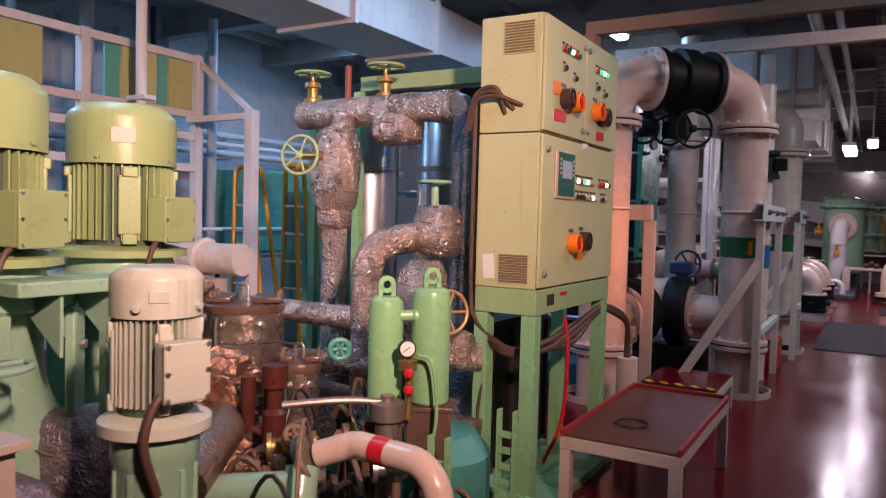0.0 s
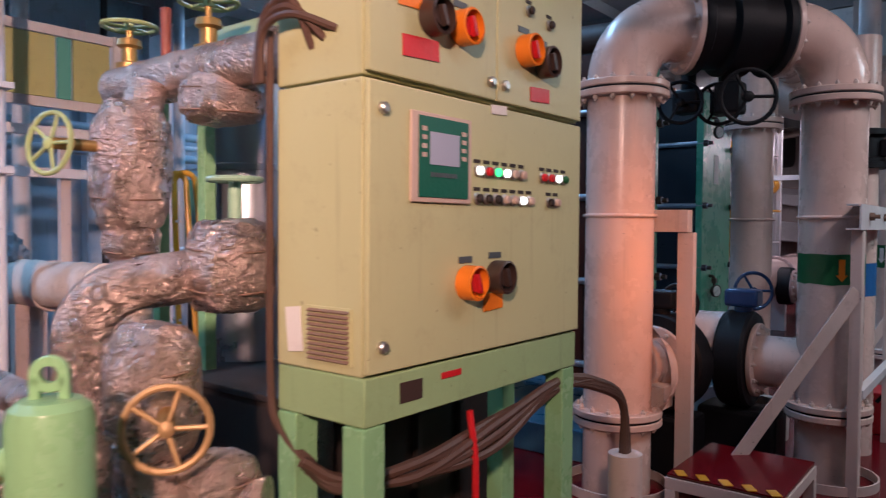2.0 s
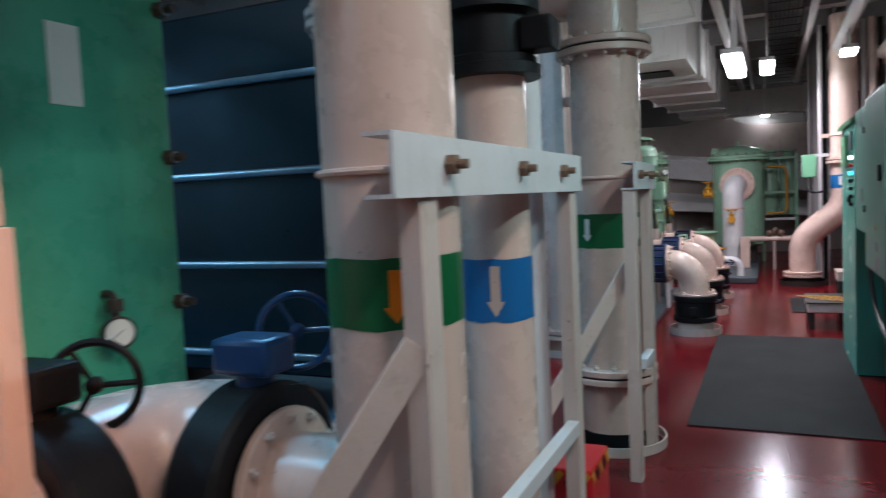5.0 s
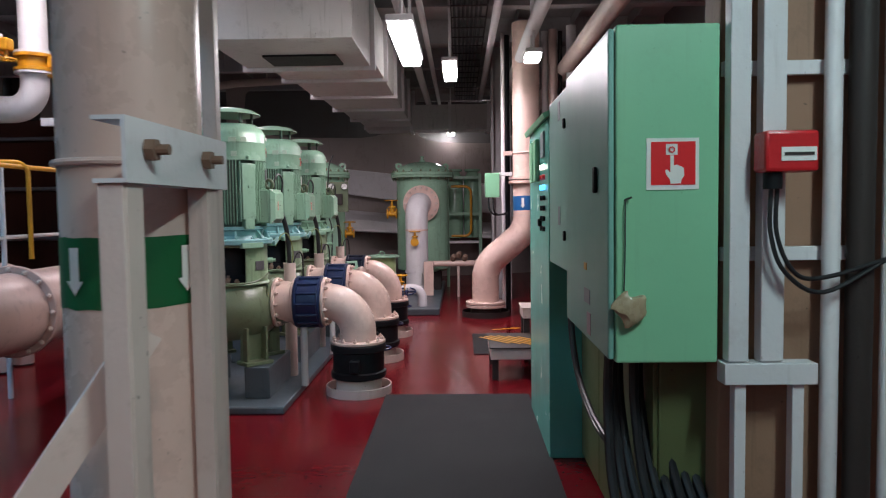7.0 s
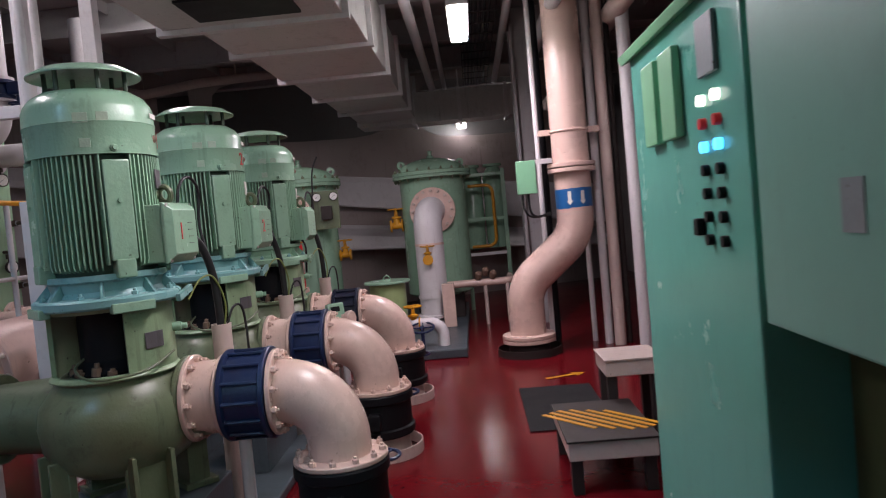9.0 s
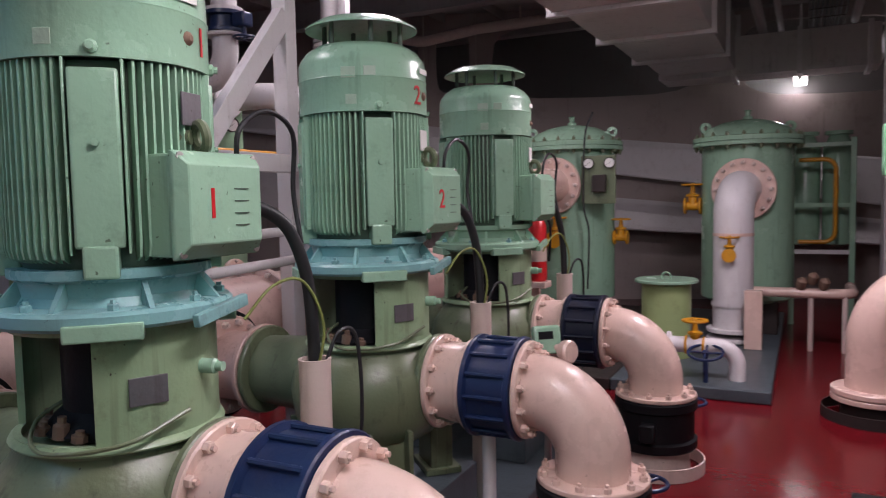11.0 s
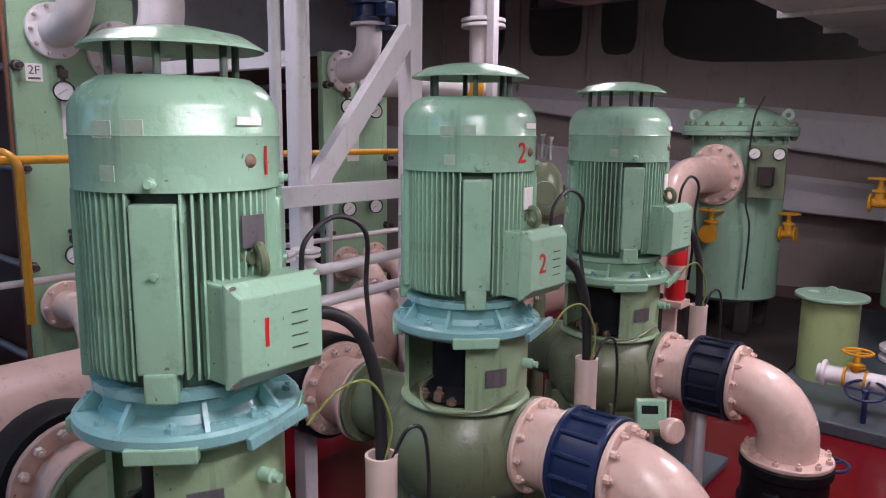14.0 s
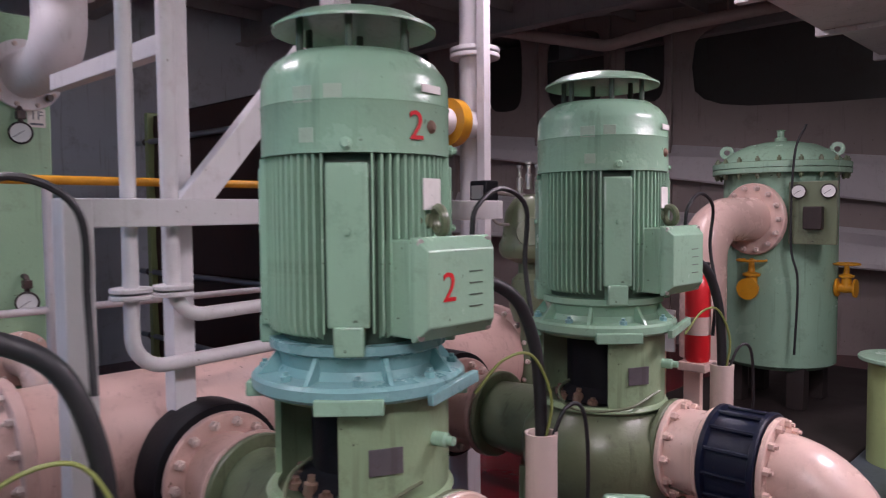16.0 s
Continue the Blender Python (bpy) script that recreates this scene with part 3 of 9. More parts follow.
def pump():
    x, y = PUMP_X, PUMP_Y[0]
    t = thing("vertical_pump", x, y, 0.06, "pale green vertical sea water pump with finned motor", "pump", "sea water pumps")
    # volute casing
    bm = B()
    lathe(bm, [(0, 0.50), (0.22, 0.50), (0.30, 0.55), (0.345, 0.63), (0.36, 0.74), (0.345, 0.83), (0.29, 0.90), (0.265, 0.93), (0.265, 0.945), (0, 0.945)], (x, y, 0), seg=40)
    lathe(bm, [(0.17, 0), (0.165, 0.12), (0.15, 0.33)], (x + 0.28, y + 0.06, 0.76), (1, 0, 0), 28)
    lathe(bm, [(0.20, 0), (0.18, 0.12), (0.165, 0.38)], (x - 0.22, y, 0.76), (-1, 0, 0), 28)
    vol = part("volute", bm, GREEN_OLIVE, t, "dull green cast volute casing")
    for k in range(4):
        a = math.radians(45 + 90 * k)
        ca, sa = math.cos(a), math.sin(a)
        bm = B()
        m = pose(x, y, 0, 0, 0, 45 + 90 * k)
        obox(bm, m @ pose(0.27, 0, 0.48), 0.035, 0.20, 0.34, 0.006)
        obox(bm, m @ pose(0.31, 0.085, 0.46), 0.10, 0.022, 0.30, 0.005)
        obox(bm, m @ pose(0.31, -0.085, 0.46), 0.10, 0.022, 0.30, 0.005)
        obox(bm, m @ pose(0.31, 0, 0.325), 0.17, 0.24, 0.03, 0.005)
        part("foot", bm, GREEN_OLIVE, t)
    for dx in (-0.27, 0.27):
        bm = B()
        box(bm, x + dx - 0.10, x + dx + 0.10, y - 0.36, y + 0.36, 0.061, 0.309, 0.008)
        part("pedestal", bm, PLINTH, t, "grey painted steel pedestal")
    # lantern with two access windows
    bm = B()
    seg = 48
    inner, outer = [], []
    for r, store in ((0.255, inner), (0.275, outer)):
        for z in (0.945, 0.968, 1.252, 1.27):
            store.append([bm.verts.new((x + r * math.cos(2 * math.pi * k / seg), y + r * math.sin(2 * math.pi * k / seg), z)) for k in range(seg)])
    gap = lambda k: any(lo <= (360 * (k + 0.5) / seg) < hi for lo, hi in ((216, 305), (52, 124)))
    for j in range(3):
        for k in range(seg):
            q = (k + 1) % seg
            if j == 1 and gap(k):
                for a, b in ((inner, outer),):
                    bm.faces.new((a[1][k], a[1][q], b[1][q], b[1][k]))
                    bm.faces.new((a[2][k], b[2][k], b[2][q], a[2][q]))
                continue
            bm.faces.new((outer[j][k], outer[j][q], outer[j + 1][q], outer[j + 1][k]))
            bm.faces.new((inner[j][k], inner[j + 1][k], inner[j + 1][q], inner[j][q]))
            if j == 1 and gap((k + 1) % seg):
                bm.faces.new((outer[1][q], inner[1][q], inner[2][q], outer[2][q]))
            if j == 1 and gap((k - 1) % seg):
                bm.faces.new((outer[1][k], outer[2][k], inner[2][k], inner[1][k]))
    lathe(bm, [(0.26, 0.945), (0.288, 0.945), (0.290, 0.950), (0.283, 0.962), (0.275, 0.966)], (x, y, 0), seg=48)
    part("lantern", bm, GREEN_LANTERN, t)
    bm = B()
    rod(bm, (x, y, 0.95), (x, y, 1.24), 0.05)
    lathe(bm, [(0, 1.06), (0.12, 1.06), (0.12, 1.11), (0.06, 1.12), (0.06, 1.15), (0.12, 1.16), (0.12, 1.20), (0, 1.20)], (x, y, 0))
    part("coupling", bm, DARK, t, "oily dark shaft coupling")
    # black core added to stand in for the shade inside the lantern
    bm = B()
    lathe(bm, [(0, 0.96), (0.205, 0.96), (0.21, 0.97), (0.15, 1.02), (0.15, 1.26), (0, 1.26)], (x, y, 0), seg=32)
    part("seal_housing", bm, BLACK, t, "black core added for the shade inside the lantern")
    for a0, rr, h in ((228, 0.19, 0.05), (250, 0.21, 0.035), (272, 0.20, 0.06), (292, 0.215, 0.03), (70, 0.2, 0.05), (100, 0.21, 0.04)):
        a = math.radians(a0)
        bm = B()
        lathe(bm, [(0, 0), (0.022, 0), (0.022, h * 0.6), (0.012, h * 0.7), (0.012, h), (0, h)], (x + rr * math.cos(a), y + rr * math.sin(a), 0.965), (0.1, 0.05, 1), 8)
        part("gland_nut", bm, RUST, t)
    bm = B()
    tube(bm, smoothed([(x + 0.12 * math.cos(4.0), y + 0.12 * math.sin(4.0), 1.05), (x + 0.22 * math.cos(4.3), y + 0.22 * math.sin(4.3), 1.0), (x + 0.30 * math.cos(4.9), y + 0.30 * math.sin(4.9), 0.962), (x + 0.305 * math.cos(5.6), y + 0.305 * math.sin(5.6), 0.975), (x + 0.30 * math.cos(6.2), y + 0.30 * math.sin(6.2), 1.03)]), 0.006, 8)
    part("drain_line", bm, GREEN_OLIVE, t, "thin drain tube round the lantern foot")
    # adapter flange with ribs
    bm = B()
    lathe(bm, [(0.20, 1.27), (0.315, 1.27), (0.325, 1.28), (0.325, 1.308), (0.315, 1.318), (0.255, 1.322), (0.24, 1.345), (0.25, 1.385), (0.27, 1.395), (0.27, 1.42), (0, 1.42)], (x, y, 0), seg=48)
    ad = part("adapter_flange", bm, GREEN_BLUE, t, "blue-green repainted ribbed adapter flange")
    for k in range(8):
        bm = B()
        m = pose(x, y, 0, 0, 0, 22 + 45 * k)
        vs = [m @ Vector(v) for v in ((0.23, -0.007, 1.315), (0.312, -0.007, 1.315), (0.25, -0.007, 1.39), (0.23, -0.007, 1.39))]
        ws = [m @ Vector(v) for v in ((0.23, 0.007, 1.315), (0.312, 0.007, 1.315), (0.25, 0.007, 1.39), (0.23, 0.007, 1.39))]
        a, b = [bm.verts.new(v) for v in vs], [bm.verts.new(v) for v in ws]
        bm.faces.new(a)
        bm.faces.new(b[::-1])
        for i in range(4):
            j = (i + 1) % 4
            bm.faces.new((a[i], b[i], b[j], a[j]))
        part("rib", bm, GREEN_BLUE, ad, "", False)
    bolts(t, (x, y, 1.316), (0, 0, 1), 0.288, 8, 0.016, 0.02, GREEN_BLUE, 0.1)
    # lower octagonal clamp pads
    for k in range(4):
        bm = B()
        obox(bm, pose(x, y, 0, 0, 0, -45 + 90 * k) @ pose(0.305, 0, 1.268), 0.05, 0.19, 0.045, 0.006)
        part("pad", bm, GREEN, t)
    bm = B()
    obox(bm, pose(x, y, 0, 0, 0, 6) @ pose(0.345, 0.03, 1.29, 8, 0, 0), 0.022, 0.22, 0.035, 0.004)
    part("lifting_lug", bm, GREEN_BLUE, t)
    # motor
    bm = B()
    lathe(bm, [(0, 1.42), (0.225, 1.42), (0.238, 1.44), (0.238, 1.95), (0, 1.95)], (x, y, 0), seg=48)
    # body colour carries the shade of the gaps between the fins
    motor = part("motor_body", bm, GREEN_SHADE_GRIME, t)
    bm = B()
    vs = [Vector((r, s, z)) for s in (-0.0035, 0.0035) for r, z in ((0.232, 1.435), (0.268, 1.45), (0.274, 1.475), (0.274, 1.95), (0.232, 1.95))]
    a = [bm.verts.new(v) for v in vs]
    bm.faces.new(a[:5])
    bm.faces.new(a[:4:-1])
    for i in range(5):
        j = (i + 1) % 5
        bm.faces.new((a[i], a[5 + i], a[5 + j], a[j]))
    fin = bpy.data.meshes.new("fin")
    bm.to_mesh(fin)
    bm.free()
    fin.materials.append(GREEN)
    for k in range(72):
        ang = 360 / 72 * k
        if not any(abs((ang - c + 180) % 360 - 180) < 17 for c in (45, 135, 225, 315)):
            ob = new("fin", fin)
            ob.parent = motor
            ob.matrix_basis = pose(0, 0, -0.06, 0, 0, ang)
    for k in range(4):
        m = pose(x, y, 0, 0, 0, 45 + 90 * k)
        bm = B()
        obox(bm, m @ pose(0.272, 0, 1.70), 0.034, 0.118, 0.45, 0.008)
        part("side_panel", bm, GREEN, motor)
        for dy in (-0.068, 0.068):
            bm = B()
            obox(bm, m @ pose(0.255, dy, 1.705), 0.05, 0.007, 0.49, 0.002)
            part("edge_fin", bm, GREEN, motor)
        bm = B()
        obox(bm, m @ pose(0.262, 0, 1.44), 0.07, 0.085, 0.085, 0.008)
        part("foot_pad", bm, GREEN, motor)
        bm = B()
        lathe(bm, [(0, 0), (0.011, 0), (0.011, 0.012), (0, 0.014)], m @ Vector((0.288, 0, 1.74)), m.to_3x3() @ Vector((1, 0, 0)), 6)
        part("screw", bm, GREEN, motor)
    # fan cover and rain hat
    bm = B()
    lathe(bm, [(0.268, 1.952), (0.283, 1.952), (0.283, 2.09), (0.286, 2.095), (0.283, 2.10), (0.281, 2.165), (0.272, 2.19), (0.245, 2.225), (0.205, 2.25), (0.19, 2.25), (0.19, 2.235)], (x, y, 0), seg=56)
    cover = part("fan_cover", bm, GREEN, t, "glossy pale green fan cover")
    # flat black disc, the shade of the fan opening as colour
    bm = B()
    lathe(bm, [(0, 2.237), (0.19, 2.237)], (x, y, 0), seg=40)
    part("fan_grille", bm, BLACK, t, "black disc painted for the shade in the fan opening")
    bm = B()
    lathe(bm, [(0, 2.392), (0.09, 2.388), (0.19, 2.368), (0.247, 2.335), (0.247, 2.328), (0.19, 2.358), (0.09, 2.378), (0, 2.382)], (x, y, 0), seg=48)
    part("rain_hat", bm, GREEN, t)
    for k in range(6):
        a = math.radians(60 * k + 15)
        bm = B()
        rod(bm, (x + 0.175 * math.cos(a), y + 0.175 * math.sin(a), 2.235), (x + 0.175 * math.cos(a), y + 0.175 * math.sin(a), 2.366), 0.011, seg=8)
        part("strut", bm, GREEN_SHADE_GRIME, t)
    for a0, z0, sz in ((-45, 1.975, 0.018), (45, 1.975, 0.018), (135, 1.975, 0.018)):
        a = math.radians(a0)
        bm = B()
        lathe(bm, [(0, 0), (sz, 0), (sz, 0.01), (sz * 0.6, 0.014), (sz * 0.6, 0.025), (0, 0.025)], (x + 0.282 * math.cos(a), y + 0.282 * math.sin(a), z0), (math.cos(a), math.sin(a), 0), 8)
        part("cover_bolt", bm, GREEN, t)
    a = math.radians(9)
    bm = B()
    lathe(bm, [(0, 0), (0.020, 0), (0.017, 0.006), (0.008, 0.012), (0, 0.012)], (x + 0.282 * math.cos(a), y + 0.282 * math.sin(a), 2.03), (math.cos(a), math.sin(a), 0), 10)
    part("grease_plug", bm, RUST, t, "rusty grease plug")
    a = math.radians(8)
    bm = B()
    obox(bm, facing((x + 0.287 * math.cos(a), y + 0.287 * math.sin(a), 2.135), (math.cos(a), math.sin(a), 0)), 0.085, 0.022, 0.003)
    part("sticker", bm, PAPER, t, "white sticker")
    for a0, z0, w, h in ((-70, 2.11, 0.06, 0.045), (-52, 2.115, 0.05, 0.04), (-68, 2.0, 0.045, 0.04)):
        a = math.radians(a0)
        bm = B()
        obox(bm, facing((x + 0.2825 * math.cos(a), y + 0.2825 * math.sin(a), z0), (math.cos(a), math.sin(a), 0)), w, h, 0.003, 0.001)
        part("worn_paint", bm, WORN, t, "rubbed pinkish paint patch")
    # name plates and drain
    for a0, r, z0, w, h in ((10, 0.279, 1.84, 0.085, 0.09), (-25, 0.277, 1.10, 0.10, 0.075)):
        a = math.radians(a0)
        bm = B()
        obox(bm, facing((x + r * math.cos(a), y + r * math.sin(a), z0), (math.cos(a), math.sin(a), 0)), w, h, 0.006, 0.002)
        part("name_plate", bm, NAMEPLATE, t, "dull metal name plate")
    a = math.radians(12)
    d = Vector((math.cos(a), math.sin(a), 0))
    bm = B()
    lathe(bm, [(0.022, 0), (0.022, 0.045), (0.014, 0.05), (0.014, 0.07), (0, 0.07)], Vector((x, y, 1.13)) + d * 0.27, d, 12)
    part("drain_plug", bm, GREEN, t)
    # terminal box on the walkway side
    bm = B()
    box(bm, x + 0.22, x + 0.33, y - 0.09, y + 0.21, 1.445, 1.715, 0.008)
    tb = part("terminal_box", bm, GREEN, t)
    bm = B()
    front = [bm.verts.new((x + 0.382, y + a, z)) for a, z in ((-0.075, 1.478), (0.195, 1.478), (0.195, 1.685), (-0.075, 1.685))]
    back = [bm.verts.new((x + 0.345, y + a, z)) for a, z in ((-0.095, 1.438), (0.215, 1.438), (0.215, 1.722), (-0.095, 1.722))]
    rear = [bm.verts.new((x + 0.331, y + a, z)) for a, z in ((-0.095, 1.438), (0.215, 1.438), (0.215, 1.722), (-0.095, 1.722))]
    bm.faces.new(front)
    bm.faces.new(rear[::-1])
    for i in range(4):
        j = (i + 1) % 4
        bm.faces.new((back[i], back[j], front[j], front[i]))
        bm.faces.new((rear[i], rear[j], back[j], back[i]))
    bmesh.ops.bevel(bm, geom=bm.edges[:], offset=0.003, segments=1, affect="EDGES")
    part("lid", bm, GREEN, tb, "bevelled terminal box lid", False)
    for a, z in ((-0.078, 1.455), (0.198, 1.455), (0.198, 1.705), (-0.078, 1.705)):
        bm = B()
        lathe(bm, [(0, 0), (0.013, 0), (0.013, 0.008), (0, 0.011)], (x + 0.35, y + a, z), (1, 0, 0), 8)
        part("lid_screw", bm, STEEL, tb)
    # raised cast lettering, unreadable: plain bars
    for i in range(4):
        bm = B()
        box(bm, x + 0.382, x + 0.3845, y + 0.088, y + 0.142, 1.522 + 0.033 * i, 1.5255 + 0.033 * i)
        part("raised_mark", bm, GREEN_SHADE_GRIME, tb)
    # lifting eye
    bm = B()
    ring(bm, (x + 0.30, y + 0.055, 1.765), (0.4, 1, 0.15), 0.036, 0.014, 20, 8)
    rod(bm, (x + 0.24, y + 0.03, 1.765), (x + 0.275, y + 0.045, 1.765), 0.02)
    part("lifting_eye", bm, GREEN_OLIVE, motor)
    # cables
    bm = B()
    tube(bm, smoothed([(x + 0.30, y + 0.19, 1.70), (x + 0.31, y + 0.20, 1.80), (x + 0.31, y + 0.32, 1.86), (x + 0.32, y + 0.43, 1.80), (x + 0.30, y + 0.45, 1.62), (x + 0.33, y + 0.445, 1.45)]), 0.008, 8)
    part("thin_cable", bm, CABLE, t)
    bm = B()
    tube(bm, smoothed([(x + 0.28, y + 0.20, 1.57), (x + 0.29, y + 0.30, 1.565), (x + 0.32, y + 0.39, 1.50), (x + 0.345, y + 0.44, 1.36), (x + 0.355, y + 0.455, 1.20), (x + 0.36, y + 0.46, 0.95)]), 0.021, 12)
    part("power_cable", bm, CABLE, t, "thick black power cable")
    bm = B()
    tube(bm, smoothed([(x + 0.30, y + 0.20, 1.24), (x + 0.33, y + 0.30, 1.33), (x + 0.36, y + 0.41, 1.33), (x + 0.39, y + 0.47, 1.18), (x + 0.37, y + 0.44, 1.0)]), 0.005, 8)
    part("earth_wire", bm, EARTH, t, "green and yellow earth wire")
    bm = B()
    tube(bm, smoothed([(x + 0.37, y + 0.47, 1.0), (x + 0.41, y + 0.52, 1.15), (x + 0.45, y + 0.57, 1.12), (x + 0.45, y + 0.58, 0.8), (x + 0.42, y + 0.5, 0.6)]), 0.007, 8)
    part("thin_cable", bm, CABLE, t)
    return t


def conduit(px, py):
    t = thing("cable_conduit", px, py, 0.06, "white upright conduit pipe carrying the pump cable", "conduit", "cable conduits")
    bm = B()
    lathe(bm, [(0.050, 0.055), (0.052, 0.06), (0.052, 1.05), (0.054, 1.075), (0.044, 1.075), (0.044, 0.85)], (px, py, 0), seg=24)
    part("tube", bm, CREAM_DULL, t)
    return t


def discharge(i):
    x, y = PUMP_X, PUMP_Y[i] + 0.06
    t = thing("discharge_pipe", x + 1.02, y, 0, "cream discharge elbow with navy coupling dropping into the deck", "pipe", "discharge pipes")
    zc = 0.775
    bm = B()
    flange(bm, (x + 0.30, y, zc), (1, 0, 0), 0.205, 0.028)
    part("pump_flange", bm, GREEN_OLIVE, t, "green pump flange")
    bm = B()
    flange(bm, (x + 0.332, y, zc), (1, 0, 0), 0.208, 0.026)
    lathe(bm, [(0.176, 0), (0.176, 0.15)], (x + 0.35, y, zc), (1, 0, 0), 32)
    flange(bm, (x + 0.485, y, zc), (1, 0, 0), 0.20, 0.022)
    part("spool_flange", bm, CREAM, t)
    bolts(t, (x + 0.358, y, zc), (1, 0, 0), 0.185, 12, 0.018, 0.022, CREAM)
    # navy expansion coupling with tie bars
    bm = B()
    lathe(bm, [(0.17, 0), (0.215, 0), (0.22, 0.006), (0.22, 0.022), (0.20, 0.03), (0.20, 0.19), (0.22, 0.198), (0.22, 0.214), (0.215, 0.22), (0.17, 0.22)], (x + 0.512, y, zc), (1, 0, 0), 36)
    c = part("coupling", bm, NAVY if i < 2 else NAVY_DARK, t, "navy blue flexible coupling" if i < 2 else "darker navy flexible coupling")
    for k in range(14):
        a = 2 * math.pi * k / 14
        bm = B()
        yy, zz = y + 0.206 * math.cos(a), zc + 0.206 * math.sin(a)
        rod(bm, (x + 0.53, yy, zz), (x + 0.715, yy, zz), 0.010, seg=8)
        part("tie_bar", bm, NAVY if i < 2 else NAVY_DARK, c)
    bm = B()
    flange(bm, (x + 0.735, y, zc), (1, 0, 0), 0.205, 0.026)
    tube(bm, bend([(x + 0.75, y, zc), (x + 1.02, y, zc), (x + 1.02, y, 0.44)], 0.26, 14), 0.152, 36, False)
    flange(bm, (x + 1.02, y, 0.425), (0, 0, 1), 0.228, 0.026)
    part("elbow", bm, CREAM, t, "glossy cream painted pipe elbow")
    bolts(t, (x + 0.761, y, zc), (1, 0, 0), 0.183, 12, 0.017, 0.022, CREAM, 0.5)
    bolts(t, (x + 1.02, y, 0.451), (0, 0, 1), 0.203, 12, 0.017, 0.022, CREAM)
    # black butterfly valve and deck ring
    bm = B()
    lathe(bm, [(0.15, 0.14), (0.225, 0.14), (0.232, 0.15), (0.232, 0.19), (0.215, 0.20), (0.215, 0.36), (0.232, 0.37), (0.232, 0.415), (0.225, 0.424), (0, 0.424)], (x + 1.02, y, 0), seg=40)
    box(bm, x + 0.98, x + 1.06, y - 0.28, y - 0.2, 0.22, 0.32, 0.01)
    v = part("butterfly_valve", bm, BLACK, t, "black butterfly valve")
    handwheel(t, (x + 1.16, y + 0.34, 0.31), (0, 0, 1), 0.10, NAVY, 3)
    bm = B()
    rod(bm, (x + 1.10, y + 0.20, 0.27), (x + 1.16, y + 0.34, 0.30), 0.022)
    part("valve_stem", bm, BLACK, t)
    bm = B()
    lathe(bm, [(0.19, 0.135), (0.19, 0.06), (0.20, 0.002)], (x + 1.02, y, 0), seg=36)
    part("deck_spool", bm, CREAM_DULL, t)
    bm = B()
    lathe(bm, [(0.268, 0.001), (0.275, 0.001), (0.275, 0.075), (0.265, 0.075), (0.265, 0.001)], (x + 1.02, y, 0), seg=40)
    part("coaming", bm, CREAM_DULL, t, "worn cream deck coaming ring")
    bm = B()
    rod(bm, (x + 0.56, y, 0.06), (x + 0.56, y, 0.56), 0.03)
    part("support_post", bm, WHITE, t)
    return t


def suction(i):
    x, y = PUMP_X, PUMP_Y[i]
    t = thing("suction_pipe", x - 0.9, y, 0.82, "cream suction branch with black coupling", "pipe", "suction pipes")
    zc = 0.76
    bm = B()
    flange(bm, (x - 0.58, y, zc), (-1, 0, 0), 0.215, 0.028)
    part("pump_flange", bm, GREEN_OLIVE, t)
    bm = B()
    flange(bm, (x - 0.612, y, zc), (-1, 0, 0), 0.22, 0.03)
    lathe(bm, [(0.17, 0), (0.175, 0.24)], (x - 0.63, y, zc), (-1, 0, 0), 32)
    flange(bm, (x - 0.83, y, zc), (-1, 0, 0), 0.25, 0.03)
    part("spool", bm, CREAM_RUSTY, t)
    bolts(t, (x - 0.83, y, zc), (1, 0, 0), 0.215, 14, 0.02, 0.024, CREAM_DULL)
    bm = B()
    lathe(bm, [(0.2, 0), (0.275, 0.0), (0.28, 0.02), (0.28, 0.16), (0.275, 0.18), (0.2, 0.18)], (x - 0.862, y, zc), (-1, 0, 0), 36)
    part("coupling", bm, BLACK, t, "black rubber coupling")
    return t


WORN = paint("worn_pink_paint", (0.36, 0.46, 0.35), 0.4, dirt=0.3)
EARTH = paint("earth_wire_green", (0.19, 0.22, 0.06), 0.45, dirt=0.15)
first = pump()
pumps = [first]
for k in (1, 2):
    c = copy_thing(first, pose(PUMP_X, PUMP_Y[k], 0.06))
    BASE[c] = Vector((PUMP_X, PUMP_Y[k], 0.06))
    pumps.append(c)
# paper stuck over the upper name plates of the second and third pump
for c in pumps[1:]:
    for ob in c.children_recursive:
        if ob.name.startswith("name_plate") and ob.data.vertices[0].co.z > 1.5:
            ob.data = ob.data.copy()
            ob.data.materials[0] = PAPER
            tagged(ob, "white paper over the name plate")
# the last pump's adapter keeps the green of its motor
for ob in pumps[2].children_recursive:
    if ob.name.startswith(("adapter_flange", "rib", "lifting_lug")):
        ob.data = ob.data.copy()
        ob.data.materials[0] = GREEN
for k, c in enumerate(pumps[:2]):
    y = PUMP_Y[k]
    a = math.radians(21 if k == 0 else -4)
    words("number", "12"[k], facing((PUMP_X + 0.287 * math.cos(a), y + 0.287 * math.sin(a), 2.025), (math.cos(a), math.sin(a), 0)), 0.115, RED, c)
    words("number", "12"[k], facing((PUMP_X + 0.3835, y + 0.005, 1.58), (1, 0, 0)), 0.115, RED, c)
for k, y in enumerate(PUMP_Y):
    conduit(PUMP_X + 0.36, y + 0.455)
    discharge(k)
    suction(k)
